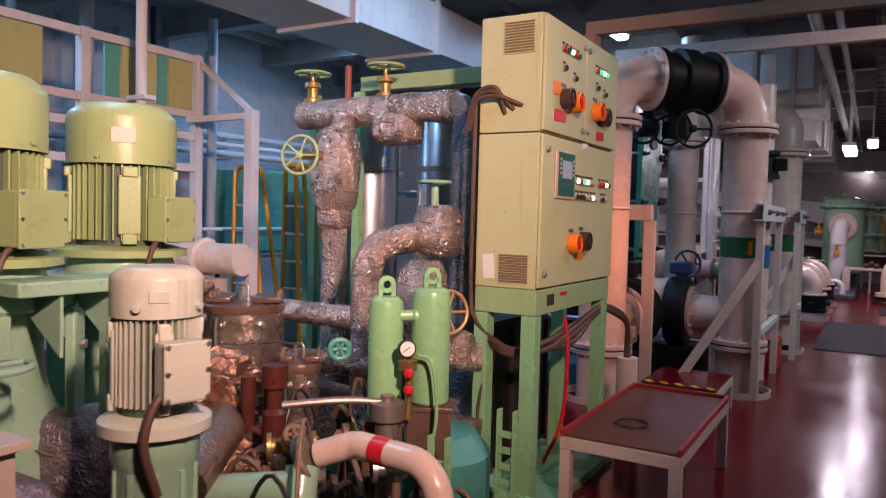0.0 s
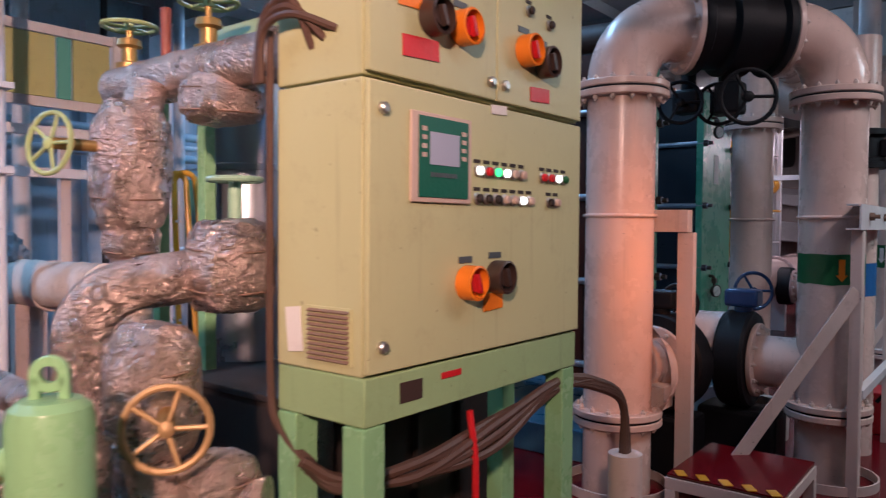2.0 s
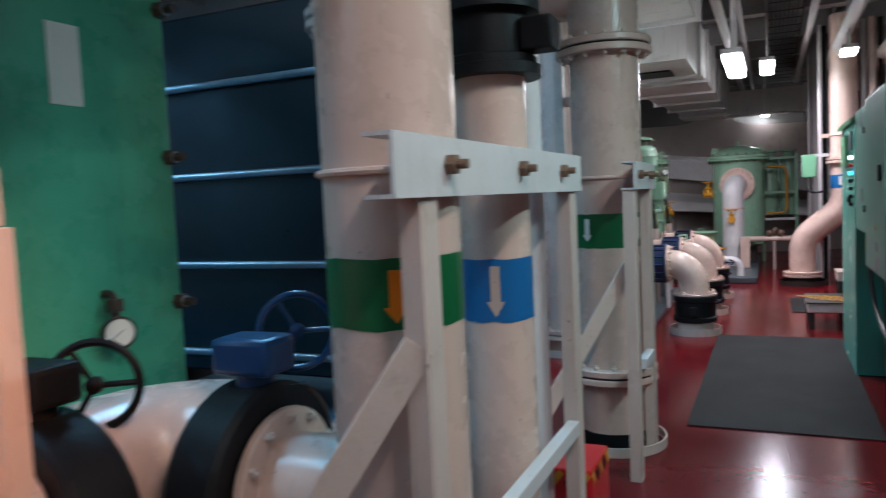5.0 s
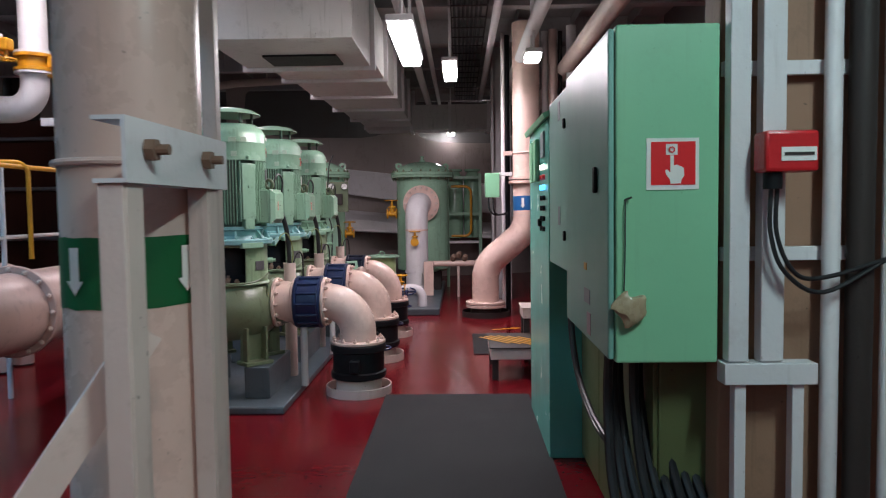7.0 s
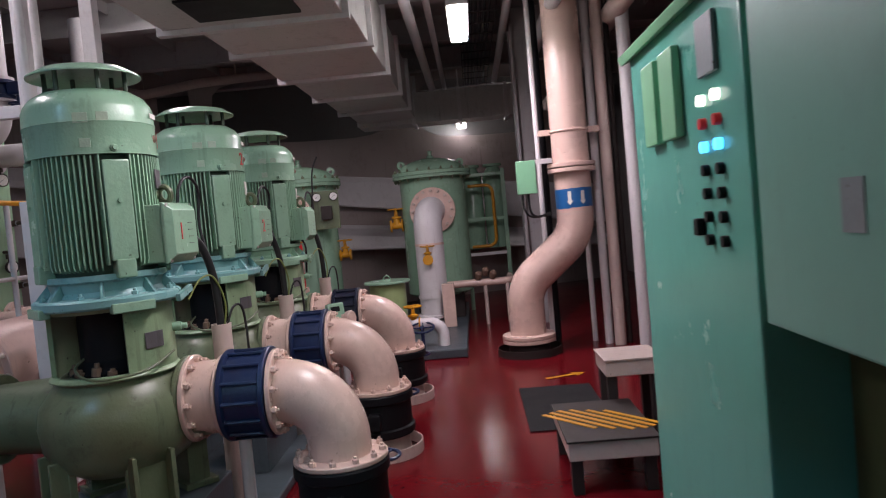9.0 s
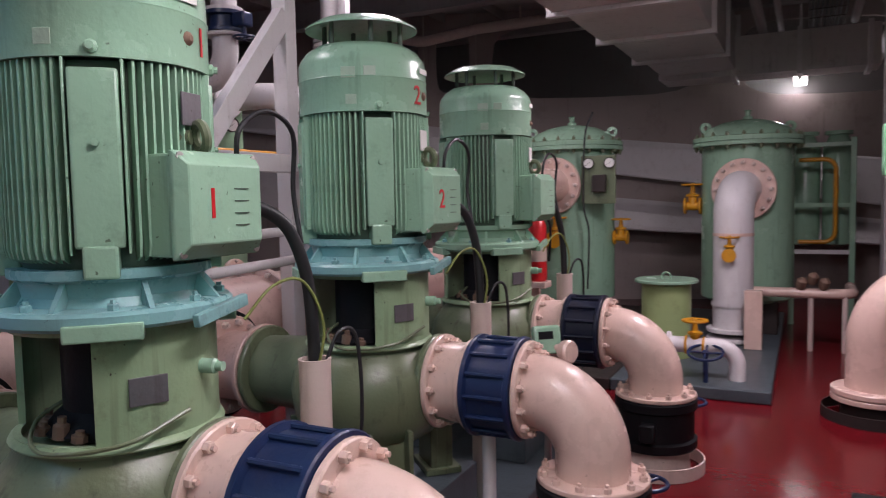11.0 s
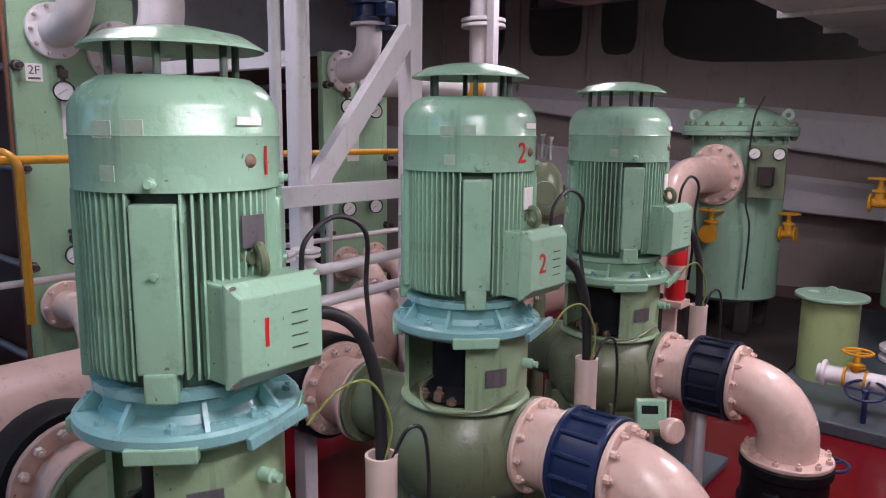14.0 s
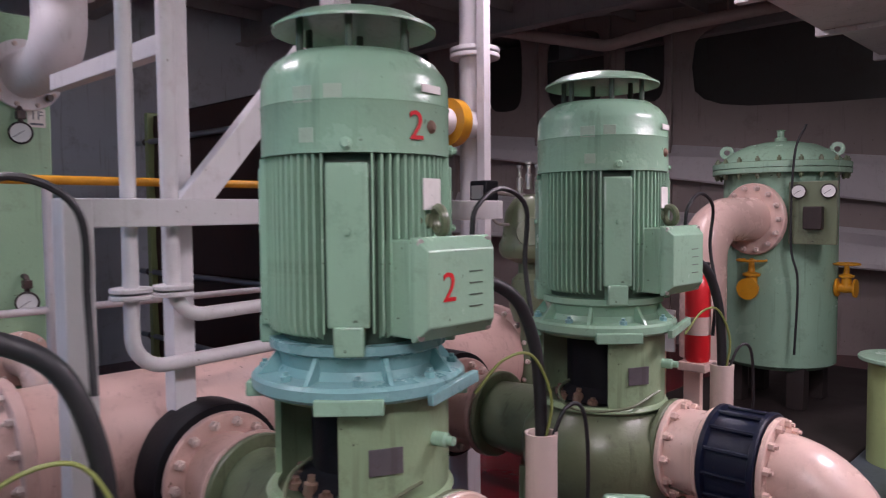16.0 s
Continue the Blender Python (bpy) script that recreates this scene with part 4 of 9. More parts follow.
# suction header behind the pumps
t = thing("suction_header", -3.2, 15.6, 0.82, "large cream horizontal suction header pipe", "pipe")
bm = B()
tube(bm, [(-3.3, 11.9, 0.85), (-3.3, 18.9, 0.85)], 0.28, 40)
part("pipe_run", bm, CREAM_RUSTY, t)
for y in (13.2, 14.85, 16.25, 17.7):
    bm = B()
    flange(bm, (-3.3, y, 0.85), (0, 1, 0), 0.33, 0.05)
    part("flange", bm, CREAM_RUSTY, t)
    bolts(t, (-3.3, y, 0.85), (0, -1, 0), 0.305, 16, 0.017, 0.022, CREAM_DULL)
for y in (12.6, 14.8, 17.3):
    bm = B()
    box(bm, -3.5, -3.1, y - 0.06, y + 0.06, 0.001, 0.62, 0.01)
    part("saddle", bm, WHITE, t)

# ---- switchboard cabinet on its stand ----
def switchboard():
    x0, x1, y0, y1 = -1.97, -1.60, 3.785, 4.98
    t = thing("switchboard", (x0 + x1) / 2, (y0 + y1) / 2, 0, "pale green-cream electrical switchboard on a green steel stand", "cabinet")
    bm = B()
    box(bm, x0, x1 - 0.02, y0, y1, 1.22, 2.03, 0.006)
    low = part("lower_body", bm, CAB_CREAM, t)
    bm = B()
    box(bm, x0, x1 - 0.02, y0, y1, 2.036, 2.64, 0.006)
    up = part("upper_body", bm, CAB_CREAM, t)
    bm = B()
    box(bm, x1 - 0.018, x1, y0 + 0.004, y1 - 0.004, 1.228, 2.024, 0.005)
    d0 = part("lower_door", bm, CAB_CREAM, t)
    doors = []
    for a, b in ((y0 + 0.004, 4.387), (4.393, y1 - 0.004)):
        bm = B()
        box(bm, x1 - 0.018, x1, a, b, 2.044, 2.634, 0.005)
        doors.append(part("upper_door", bm, CAB_CREAM, t))
    # louvred vents on the end plate
    for za, zb in ((1.245, 1.405), (2.44, 2.61)):
        bm = B()
        box(bm, -1.835, -1.655, y0 - 0.006, y0 - 0.001, za, zb)
        v = part("vent_frame", bm, CAB_CREAM, t, "louvred vent")
        n = 11
        for k in range(n):
            bm = B()
            z = za + 0.012 + (zb - za - 0.024) * k / (n - 1)
            obox(bm, pose(-1.745, y0 - 0.009, z, 35, 0, 0), 0.164, 0.010, 0.004)
            part("louvre", bm, VENT, v)
    # operator panel
    bm = B()
    box(bm, x1 + 0.0005, x1 + 0.012, 3.95, 4.235, 1.70, 1.96, 0.004)
    hp = part("operator_panel", bm, PINKISH, t, "operator panel with small screen")
    bm = B()
    box(bm, x1 + 0.0125, x1 + 0.016, 3.978, 4.215, 1.715, 1.948, 0.001)
    face = part("panel_face", bm, PANEL_GREEN, hp, "dark green keypad face")
    bm = B()
    box(bm, x1 + 0.0165, x1 + 0.019, 4.025, 4.165, 1.81, 1.905, 0.001)
    part("screen", bm, SCREEN, hp, "pale lit display")
    for yy in (3.99, 4.18):
        for k in range(4):
            bm = B()
            box(bm, x1 + 0.0165, x1 + 0.0185, yy, yy + 0.02, 1.83 + 0.025 * k, 1.843 + 0.025 * k)
            part("key", bm, PINKISH, hp)
    for k in range(8):
        bm = B()
        box(bm, x1 + 0.0165, x1 + 0.0185, 4.03 + 0.016 * k, 4.042 + 0.016 * k, 1.775, 1.788)
        part("key", bm, PLINTH, hp)
    # lamps and push buttons, two rows
    rows = [(4.28 + 0.052 * k, 1.808, m) for k, m in enumerate((LED_W, LED_R, LED_G, LED_W, PINKISH, PINKISH))]
    rows += [(4.28 + 0.052 * k, 1.72, m) for k, m in enumerate((DARK, DARK, DARK, PINKISH, PINKISH, LED_W, PINKISH))]
    rows += [(4.68 + 0.052 * k, 1.808, m) for k, m in enumerate((LED_R, LED_R, LED_W, GREEN_BAND))] + [(4.73, 1.72, DARK), (4.78, 1.72, PINKISH)]
    rows += [(4.02 + 0.055 * k, 2.50, m) for k, m in enumerate((LED_R, GREEN_BAND, LED_W, LED_R, GREEN_BAND))] + [(4.04, 2.40, DARK), (4.20, 2.37, DARK)]
    rows += [(4.56 + 0.055 * k, 2.48, m) for k, m in enumerate((LED_R, LED_G, LED_W, LED_G))] + [(4.58, 2.38, DARK), (4.72, 2.36, DARK)]
    for yy, zz, m in rows:
        bm = B()
        lathe(bm, [(0, 0), (0.019, 0), (0.020, 0.006), (0.015, 0.010), (0, 0.010)], (x1 + 0.0005, yy, zz), (1, 0, 0), 14)
        b = part("button_bezel", bm, STEEL, t)
        bm = B()
        lathe(bm, [(0, 0), (0.0145, 0), (0.0145, 0.010), (0.010, 0.014), (0, 0.015)], (x1 + 0.0095, yy, zz), (1, 0, 0), 14)
        part("lens_cap", bm, m, b)
        bm = B()
        box(bm, x1 + 0.0003, x1 + 0.002, yy - 0.018, yy + 0.018, zz + 0.024, zz + 0.036)
        part("label_strip", bm, DARK, t)
    # orange rotary switch guards and tags
    for yy, zz, kind in ((4.222, 1.455, 0), (4.385, 1.465, 1), (4.04, 2.235, 1), (4.185, 2.235, 0), (4.55, 2.235, 0), (4.67, 2.215, 1)):
        bm = B()
        lathe(bm, [(0.052, 0), (0.055, 0.004), (0.055, 0.055), (0.048, 0.058), (0.048, 0.01)], (x1 + 0.0005, yy, zz), (1, 0, 0), 24)
        s = part("switch_guard", bm, ORANGE if kind == 0 else DARKBROWN, t, "orange rotary switch guard" if kind == 0 else "dark rotary switch")
        bm = B()
        lathe(bm, [(0, 0), (0.030, 0), (0.028, 0.045), (0, 0.045)], (x1 + 0.001, yy, zz), (1, 0, 0), 16)
        obox(bm, pose(x1 + 0.05, yy, zz, 20, 0, 0), 0.022, 0.018, 0.06, 0.003)
        part("knob", bm, RED if kind == 0 else DARKBROWN, s)
        bm = B()
        box(bm, x1 + 0.0005, x1 + 0.003, yy - 0.035, yy + 0.035, zz + 0.062, zz + 0.082)
        part("label_strip", bm, PLINTH, t)
    for yy, zz, w, h, m in ((4.00, 2.14, 0.16, 0.06, RED), (4.66, 2.10, 0.13, 0.05, RED), (3.95, 2.28, 0.10, 0.07, ORANGE), (4.375, 1.385, 0.11, 0.055, ORANGE), (4.40, 2.015, 0.09, 0.03, PAPER)):
        bm = B()
        obox(bm, pose(x1 + 0.003, yy, zz, 3, 0, 0), 0.003, w, h)
        part("tag", bm, m, t, "red tag" if m == RED else "small tag")
    for yy, zz in ((3.84, 1.30), (3.84, 1.95), (4.35, 2.10), (4.43, 2.10), (4.35, 2.57), (4.43, 2.57)):
        bm = B()
        lathe(bm, [(0, 0), (0.017, 0), (0.017, 0.012), (0.012, 0.018), (0, 0.018)], (x1 + 0.0005, yy, zz), (1, 0, 0), 16)
        part("door_lock", bm, STEEL, t)
    bm = B()
    obox(bm, pose(-1.89, y0 - 0.004, 1.33, 0, -6, 0), 0.065, 0.003, 0.13)
    part("paper_note", bm, PAPER, t, "stuck paper note")
    # stand
    for xx in (x0 + 0.04, x1 - 0.055):
        for yy in (y0 + 0.045, y1 - 0.05):
            bm = B()
            box(bm, xx - 0.04, xx + 0.04, yy - 0.045, yy + 0.045, 0.06, 1.08, 0.006)
            part("leg", bm, GREEN_CYL, t)
    bm = B()
    box(bm, x0, x1 - 0.012, y0 + 0.002, y1 - 0.002, 1.082, 1.218, 0.006)
    part("top_frame", bm, GREEN_STAND, t)
    bm = B()
    box(bm, x0 - 0.1, x1 + 0.04, y0 - 0.04, y1 + 0.05, 0.001, 0.06, 0.006)
    part("base_frame", bm, GREEN_CYL, t)
    for yy, w, m in ((3.98, 0.10, DARKBROWN), (4.17, 0.10, RED)):
        bm = B()
        box(bm, x1 - 0.0115, x1 - 0.009, yy - w / 2, yy + w / 2, 1.165 if m == RED else 1.125, 1.185, 0.001)
        part("tag", bm, m, t)
    # cable bunch down the back edge and under the box
    for k in range(6):
        bm = B()
        o = 0.014 * (k % 3), 0.014 * (k // 3)
        v = o[0] * 0.3, o[1] * 0.3
        tube(bm, smoothed([(-1.982 - v[0], y0 - 0.012 - v[1], 2.20), (-1.984 - v[0], y0 - 0.012 - v[1], 1.7), (-1.982 - v[0], y0 - 0.012 - v[1], 1.20), (-1.95 - v[0], y0 - 0.012 - v[1], 1.04), (-1.86, y0 + 0.02 + o[0], 0.93)]), 0.007, 8)
        part("cable", bm, CABLE_BROWN, t)
        bm = B()
        tube(bm, smoothed([(-1.88 + o[1], y0 + 0.01 + o[0], 0.94 - o[0]), (-1.80 + o[1], y0 + 0.10, 0.88 - o[0]), (-1.68, y0 + 0.30 + o[0], 0.86 + 3 * o[1]), (-1.65 - 2 * o[1], y0 + 0.7, 0.95 - 3 * o[0]), (-1.64, y0 + 1.12, 1.03 - 2 * o[1]),
                            (-1.62, y1 + 0.22, 0.98 - o[0]), (-1.60, y1 + 0.42, 0.85 + o[1]), (-1.60 - o[1], y1 + 0.46 + o[0], 0.60)]), 0.017, 8)
        part("cable", bm, CABLE_BROWN, t)
    for k in range(3):
        bm = B()
        tube(bm, smoothed([(-1.72 - 0.05 * k, y0 + 0.005, 2.17 - 0.02 * k), (-1.85, y0 - 0.05, 2.22 + 0.02 * k), (-1.97, y0 - 0.05, 2.19 + 0.02 * k), (-2.01 - 0.01 * k, y0 - 0.03, 2.05)]), 0.012, 8)
        part("cable", bm, CABLE_BROWN, t)
    bm = B()
    tube(bm, smoothed([(-1.66, y0 + 0.55, 1.02), (-1.64, y0 + 0.56, 0.8), (-1.67, y0 + 0.57, 0.4), (-1.75, y0 + 0.5, 0.15)]), 0.012, 8)
    part("red_cable", bm, RED, t, "single red cable")
    bm = B()
    tube(bm, smoothed([(-1.93, y0 + 0.05, 1.05), (-1.9, y0 + 0.02, 0.8), (-1.93, y0 + 0.0, 0.5), (-1.86, y0 + 0.05, 0.2)]), 0.010, 8)
    part("cable", bm, CABLE_BROWN, t)
    # white sleeve where the cables enter the deck
    bm = B()
    rod(bm, (-1.60, y1 + 0.46, 0.0), (-1.60, y1 + 0.46, 0.62), 0.075, seg=20)
    part("cable_sleeve", bm, CREAM_DULL, t)
    return t


PANEL_GREEN = paint("keypad_green", (0.008, 0.12, 0.075), 0.35, dirt=0.1)
VENT = paint("vent_brown", (0.24, 0.15, 0.10), 0.5, dirt=0.5)
PINKISH = paint("pinkish_plastic", (0.55, 0.42, 0.36), 0.4, dirt=0.2)
DARKBROWN = paint("dark_brown_plastic", (0.05, 0.03, 0.025), 0.4, dirt=0.2)
GREEN_STAND = paint("stand_green", (0.30, 0.44, 0.22), 0.4, dirt=0.35)
switchboard()


def red_table(x0, x1, y0, y1, h, label, rim=True):
    t = thing("low_table", (x0 + x1) / 2, (y0 + y1) / 2, 0, label, "table", "low tables")
    bm = B()
    box(bm, x0, x1, y0, y1, h - 0.09, h - 0.025, 0.004)
    part("apron", bm, CREAM_DULL, t)
    bm = B()
    box(bm, x0 + 0.01, x1 - 0.01, y0 + 0.01, y1 - 0.01, h - 0.024, h - 0.012, 0.002)
    part("tabletop", bm, RUSTY_TOP, t, "rusty brown worn table top")
    if rim:
        for a in ((x0, x0 + 0.02, y0, y1), (x1 - 0.02, x1, y0, y1), (x0 + 0.02, x1 - 0.02, y1 - 0.02, y1)):
            bm = B()
            box(bm, *a, h - 0.024, h + 0.012, 0.002)
            part("rim", bm, RED_RIM, t, "red painted rim")
    for xx in (x0 + 0.03, x1 - 0.03):
        for yy in (y0 + 0.03, y1 - 0.03):
            bm = B()
            box(bm, xx - 0.03, xx + 0.03, yy - 0.03, yy + 0.03, 0.001, h - 0.091, 0.004)
            part("leg", bm, CREAM_DULL, t)
    return t


RUSTY_TOP = paint("rusty_top", (0.12, 0.036, 0.026), 0.5, dirt=0.6, dirt_color=(0.05, 0.02, 0.015), scale=4)
RED_RIM = paint("red_rim", (0.36, 0.022, 0.022), 0.4, dirt=0.4)
red_table(-1.52, -0.89, 3.95, 5.33, 0.46, "low steel table with rusty red-brown top on the deck")
t = thing("cable_loop", -1.2, 4.3, 0.46, "loop of black cord on the low table", "cord")
bm = B()
ring(bm, (-1.25, 4.35, 0.458), (0, 0, 1), 0.09, 0.006, 28, 6)
part("cord", bm, CABLE, t)
s = red_table(-1.73, -1.12, 6.25, 7.0, 0.29, "low red step platform with hazard stripes", False)
bm = B()
box(bm, -1.72, -1.13, 6.26, 6.99, 0.279, 0.286)
part("red_sheet", bm, RED_DECK, s)
for k in range(5):
    bm = B()
    obox(bm, pose(-1.66 + 0.12 * k, 6.30, 0.2885, 0, 0, 35), 0.05, 0.09, 0.004)
    part("hazard_stripe", bm, YELLOW, s)


# ---- large cream cooling water pipes along the walkway ----
def band(t, p, r, z0, z1, m, a0=0, a1=360):
    bm = B()
    seg = 28
    for k in range(seg):
        a, b = (math.radians(a0 + (a1 - a0) * j / seg) for j in (k, k + 1))
        ja, jb = (0.012 * noise.noise(Vector((p[0], p[1], 7.0 * j))) for j in (a, b))
        vs = [bm.verts.new((p[0] + r * math.cos(c), p[1] + r * math.sin(c), z)) for c, z in ((a, z0 + ja), (b, z0 + jb), (b, z1 + jb * 0.6), (a, z1 + ja * 0.6))]
        bm.faces.new(vs)
    bmesh.ops.remove_doubles(bm, verts=bm.verts, dist=1e-4)
    return part("paint_band", bm, m, t, "hand painted colour band")


def arrow(t, p, r, ang, z0, z1, m):
    bm = B()
    a = math.radians(ang)
    mm = facing((p[0] + (r + 0.004) * math.cos(a), p[1] + (r + 0.004) * math.sin(a), (z0 + z1) / 2), (math.cos(a), math.sin(a), 0))
    h = z1 - z0
    vs = [bm.verts.new(mm @ Vector((u, v * h, 0.0))) for u, v in ((-0.018, 0.5), (-0.018, -0.2), (-0.034, -0.2), (0, -0.5), (0.034, -0.2), (0.018, -0.2), (0.018, 0.5))]
    bm.faces.new(vs[::-1])
    geo = bmesh.ops.extrude_face_region(bm, geom=bm.faces[:])["geom"]
    bmesh.ops.translate(bm, vec=-(mm.to_3x3() @ Vector((0, 0, 0.002))), verts=[v for v in geo if isinstance(v, bmesh.types.BMVert)])
    return part("flow_arrow", bm, m, t)


def standpipe(x, y, r, rf, zf, label, top=True):
    t = thing("standing_pipe", x, y, 0, label, "pipe", "standing pipes")
    bm = B()
    lathe(bm, [(r, 0.001), (r, zf)], (x, y, 0), seg=48)
    pp = part("pipe_run", bm, CREAM, t)
    for z, rr in ((zf - 0.05, rf), (0.42, rf * 0.96)):
        bm = B()
        flange(bm, (x, y, z), (0, 0, 1), rr, 0.042, 44)
        part("flange", bm, CREAM, t)
        bm = B()
        lathe(bm, [(rr * 0.9, 0.0435), (rr * 0.97, 0.0435), (rr * 0.97, 0.0525), (rr * 0.9, 0.0525)], (x, y, z), seg=44)
        part("gasket", bm, BLACK, t)
        bm = B()
        flange(bm, (x, y, z + 0.054), (0, 0, 1), rr, 0.042, 44)
        part("flange", bm, CREAM, t)
        bolts(t, (x, y, z), (0, 0, -1), rr * 0.87, 14, 0.016, 0.02, CREAM_DULL)
        bolts(t, (x, y, z + 0.096), (0, 0, 1), rr * 0.87, 14, 0.016, 0.02, CREAM_DULL)
    bm = B()
    lathe(bm, [(rf * 1.08, 0.001), (rf * 1.12, 0.001), (rf * 1.12, 0.06), (rf * 1.08, 0.06)], (x, y, 0), seg=40)
    part("coaming", bm, CREAM_DULL, t)
    bm = B()
    ring(bm, (x, y, 1.70), (0, 0, 1), r + 0.008, 0.011, 44, 8)
    part("pipe_clamp", bm, CREAM, t)
    return t


P1, P2, P3, P4 = (-2.18, 6.61), (-1.18, 7.60), (-1.14, 10.42), (-2.03, 8.90)
t1 = standpipe(*P1, 0.207, 0.285, 2.46, "large glossy cream standing pipe with bolted flanges")
t2 = standpipe(*P2, 0.192, 0.268, 2.46, "large cream standing pipe with dark green band")
band(t2, P2, 0.1945, 1.28, 1.47, GREEN_BAND)
arrow(t2, P2, 0.1945, -62, 1.30, 1.44, ORANGE)
t3 = standpipe(*P3, 0.213, 0.29, 2.50, "large cream standing pipe with green band")
band(t3, P3, 0.2155, 1.27, 1.48, GREEN_BAND)
arrow(t3, P3, 0.2155, -115, 1.31, 1.45, PAPER)
arrow(t3, P3, 0.2155, -25, 1.31, 1.45, PAPER)
t4 = standpipe(*P4, 0.165, 0.235, 2.50, "cream standing pipe before the plate coolers")
band(t3, P3, 0.2155, 0.012, 0.11, BLACK)
# top loop between the first two pipes with a black butterfly valve
t = thing("pipe_loop", -1.66, 7.0, 2.5, "cream overhead pipe loop with a black butterfly valve", "pipe")
zt = 2.86
mid = Vector((-1.68, 7.105, zt))
u = Vector((P2[0] - P1[0], P2[1] - P1[1], 0)).normalized()
bm = B()
tube(bm, bend([(*P1, 2.505), (*P1, zt), mid - u * 0.33], 0.33, 14), 0.205, 40, False)
part("elbow", bm, CREAM, t)
bm = B()
tube(bm, bend([mid + u * 0.33, (*P2, zt), (*P2, 2.485)], 0.33, 14), 0.192, 40, False)
part("elbow", bm, CREAM, t)
for s0 in (-1, 1):
    bm = B()
    flange(bm, mid + u * s0 * 0.33, -u * s0, 0.28, 0.04, 44)
    part("flange", bm, CREAM, t)
    bolts(t, mid + u * s0 * 0.33, u * s0, 0.25, 14, 0.016, 0.02, CREAM_DULL)
bm = B()
lathe(bm, [(0.18, 0), (0.275, 0), (0.28, 0.01), (0.28, 0.05), (0.245, 0.07), (0.245, 0.19), (0.285, 0.21), (0.285, 0.36), (0.245, 0.38), (0.245, 0.5), (0.28, 0.52), (0.28, 0.56), (0.275, 0.57), (0.18, 0.57)], mid - u * 0.285, u, 44)
v = part("valve_body", bm, BLACK, t, "black butterfly valve")
bm = B()
obox(bm, Matrix.Translation(mid + Vector((0, 0, -0.42))), 0.16, 0.16, 0.2, 0.02)
rod(bm, mid + Vector((0, 0, -0.33)), mid + Vector((0, 0, -0.28)), 0.06)
part("gearbox", bm, BLACK, v)
handwheel(v, tuple(mid + Vector((0.16, -0.18, -0.45))), (0.5, -0.8, 0), 0.16, BLACK, 3)
# second overhead valve cluster
for cx, cy, cz, r in ((-1.86, 7.5, 2.47, 0.14), (-2.05, 7.3, 2.47, 0.14)):
    c = thing("hanging_valve", cx, cy, cz, "black gear operated valve hung below the pipes", "valve", "overhead valves")
    bm = B()
    box(bm, cx - 0.09, cx + 0.09, cy + 0.02, cy + 0.17, cz - 0.06, cz + 0.1, 0.02)
    part("gearbox", bm, BLACK, c)
    bm = B()
    rod(bm, (cx, cy + 0.1, cz + 0.1), (cx, cy + 0.1, 3.0), 0.05)
    part("valve_neck", bm, BLACK, c)
    bm = B()
    rod(bm, (cx, cy + 0.03, cz), (cx, cy - 0.05, cz), 0.02)
    part("stem", bm, BLACK, c)
    handwheel(c, (cx, cy - 0.05, cz), (0.35, -0.9, 0.1), r, BLACK, 3, bar=0.013)
c = thing("overhead_pipe", -2.05, 7.4, 3.0, "dark overhead pipe behind the valves", "pipe")
bm = B()
tube(bm, [(-3.4, 7.45, 3.05), (-1.6, 7.55, 3.05)], 0.11, 24)
part("pipe_run", bm, DARK, c)
# pipes three and four turn away overhead
t = thing("overhead_bend", -2.0, 9.9, 2.5, "large cream overhead pipe bend running to the coolers", "pipe", "overhead bends")
bm = B()
tube(bm, bend([(*P3, 2.545), (*P3, 2.92), (-2.25, P3[1], 2.92), (-2.25, P3[1], 4.03)], 0.34, 14), 0.213, 40)
part("elbow", bm, CREAM, t)
t = thing("overhead_bend", -2.1, 9.3, 2.5, "cream overhead pipe bend running along the deckhead", "pipe", "overhead bends")
bm = B()
tube(bm, bend([(*P4, 2.545), (*P4, 3.25), (P4[0], 11.4, 3.25)], 0.3, 14), 0.19, 40)
part("elbow", bm, CREAM, t)

# low cross connection with two butterfly valves
t = thing("cross_connection", -1.7, 7.2, 0.73, "cream low cross pipe with black butterfly valves", "pipe")
zc = 0.73
bm = B()
tube(bm, bend([(P1[0], P1[1] + 0.1, zc), (P1[0], 7.62, zc), (P2[0] - 0.1, 7.62, zc)], 0.3, 12), 0.172, 36, False)
tube(bm, bend([(P1[0] + 0.03, 7.22, zc + 0.06), (P1[0], 7.68, zc + 0.06), (-1.64, 7.68, zc + 0.06)], 0.3, 12), 0.245, 36, False)
lathe(bm, [(0.30, 0.18), (0.235, 0.24), (0.2, 0.30)], (P1[0], P1[1], zc), (0.55, 0.83, 0), 32)
part("pipe_run", bm, CREAM, t)
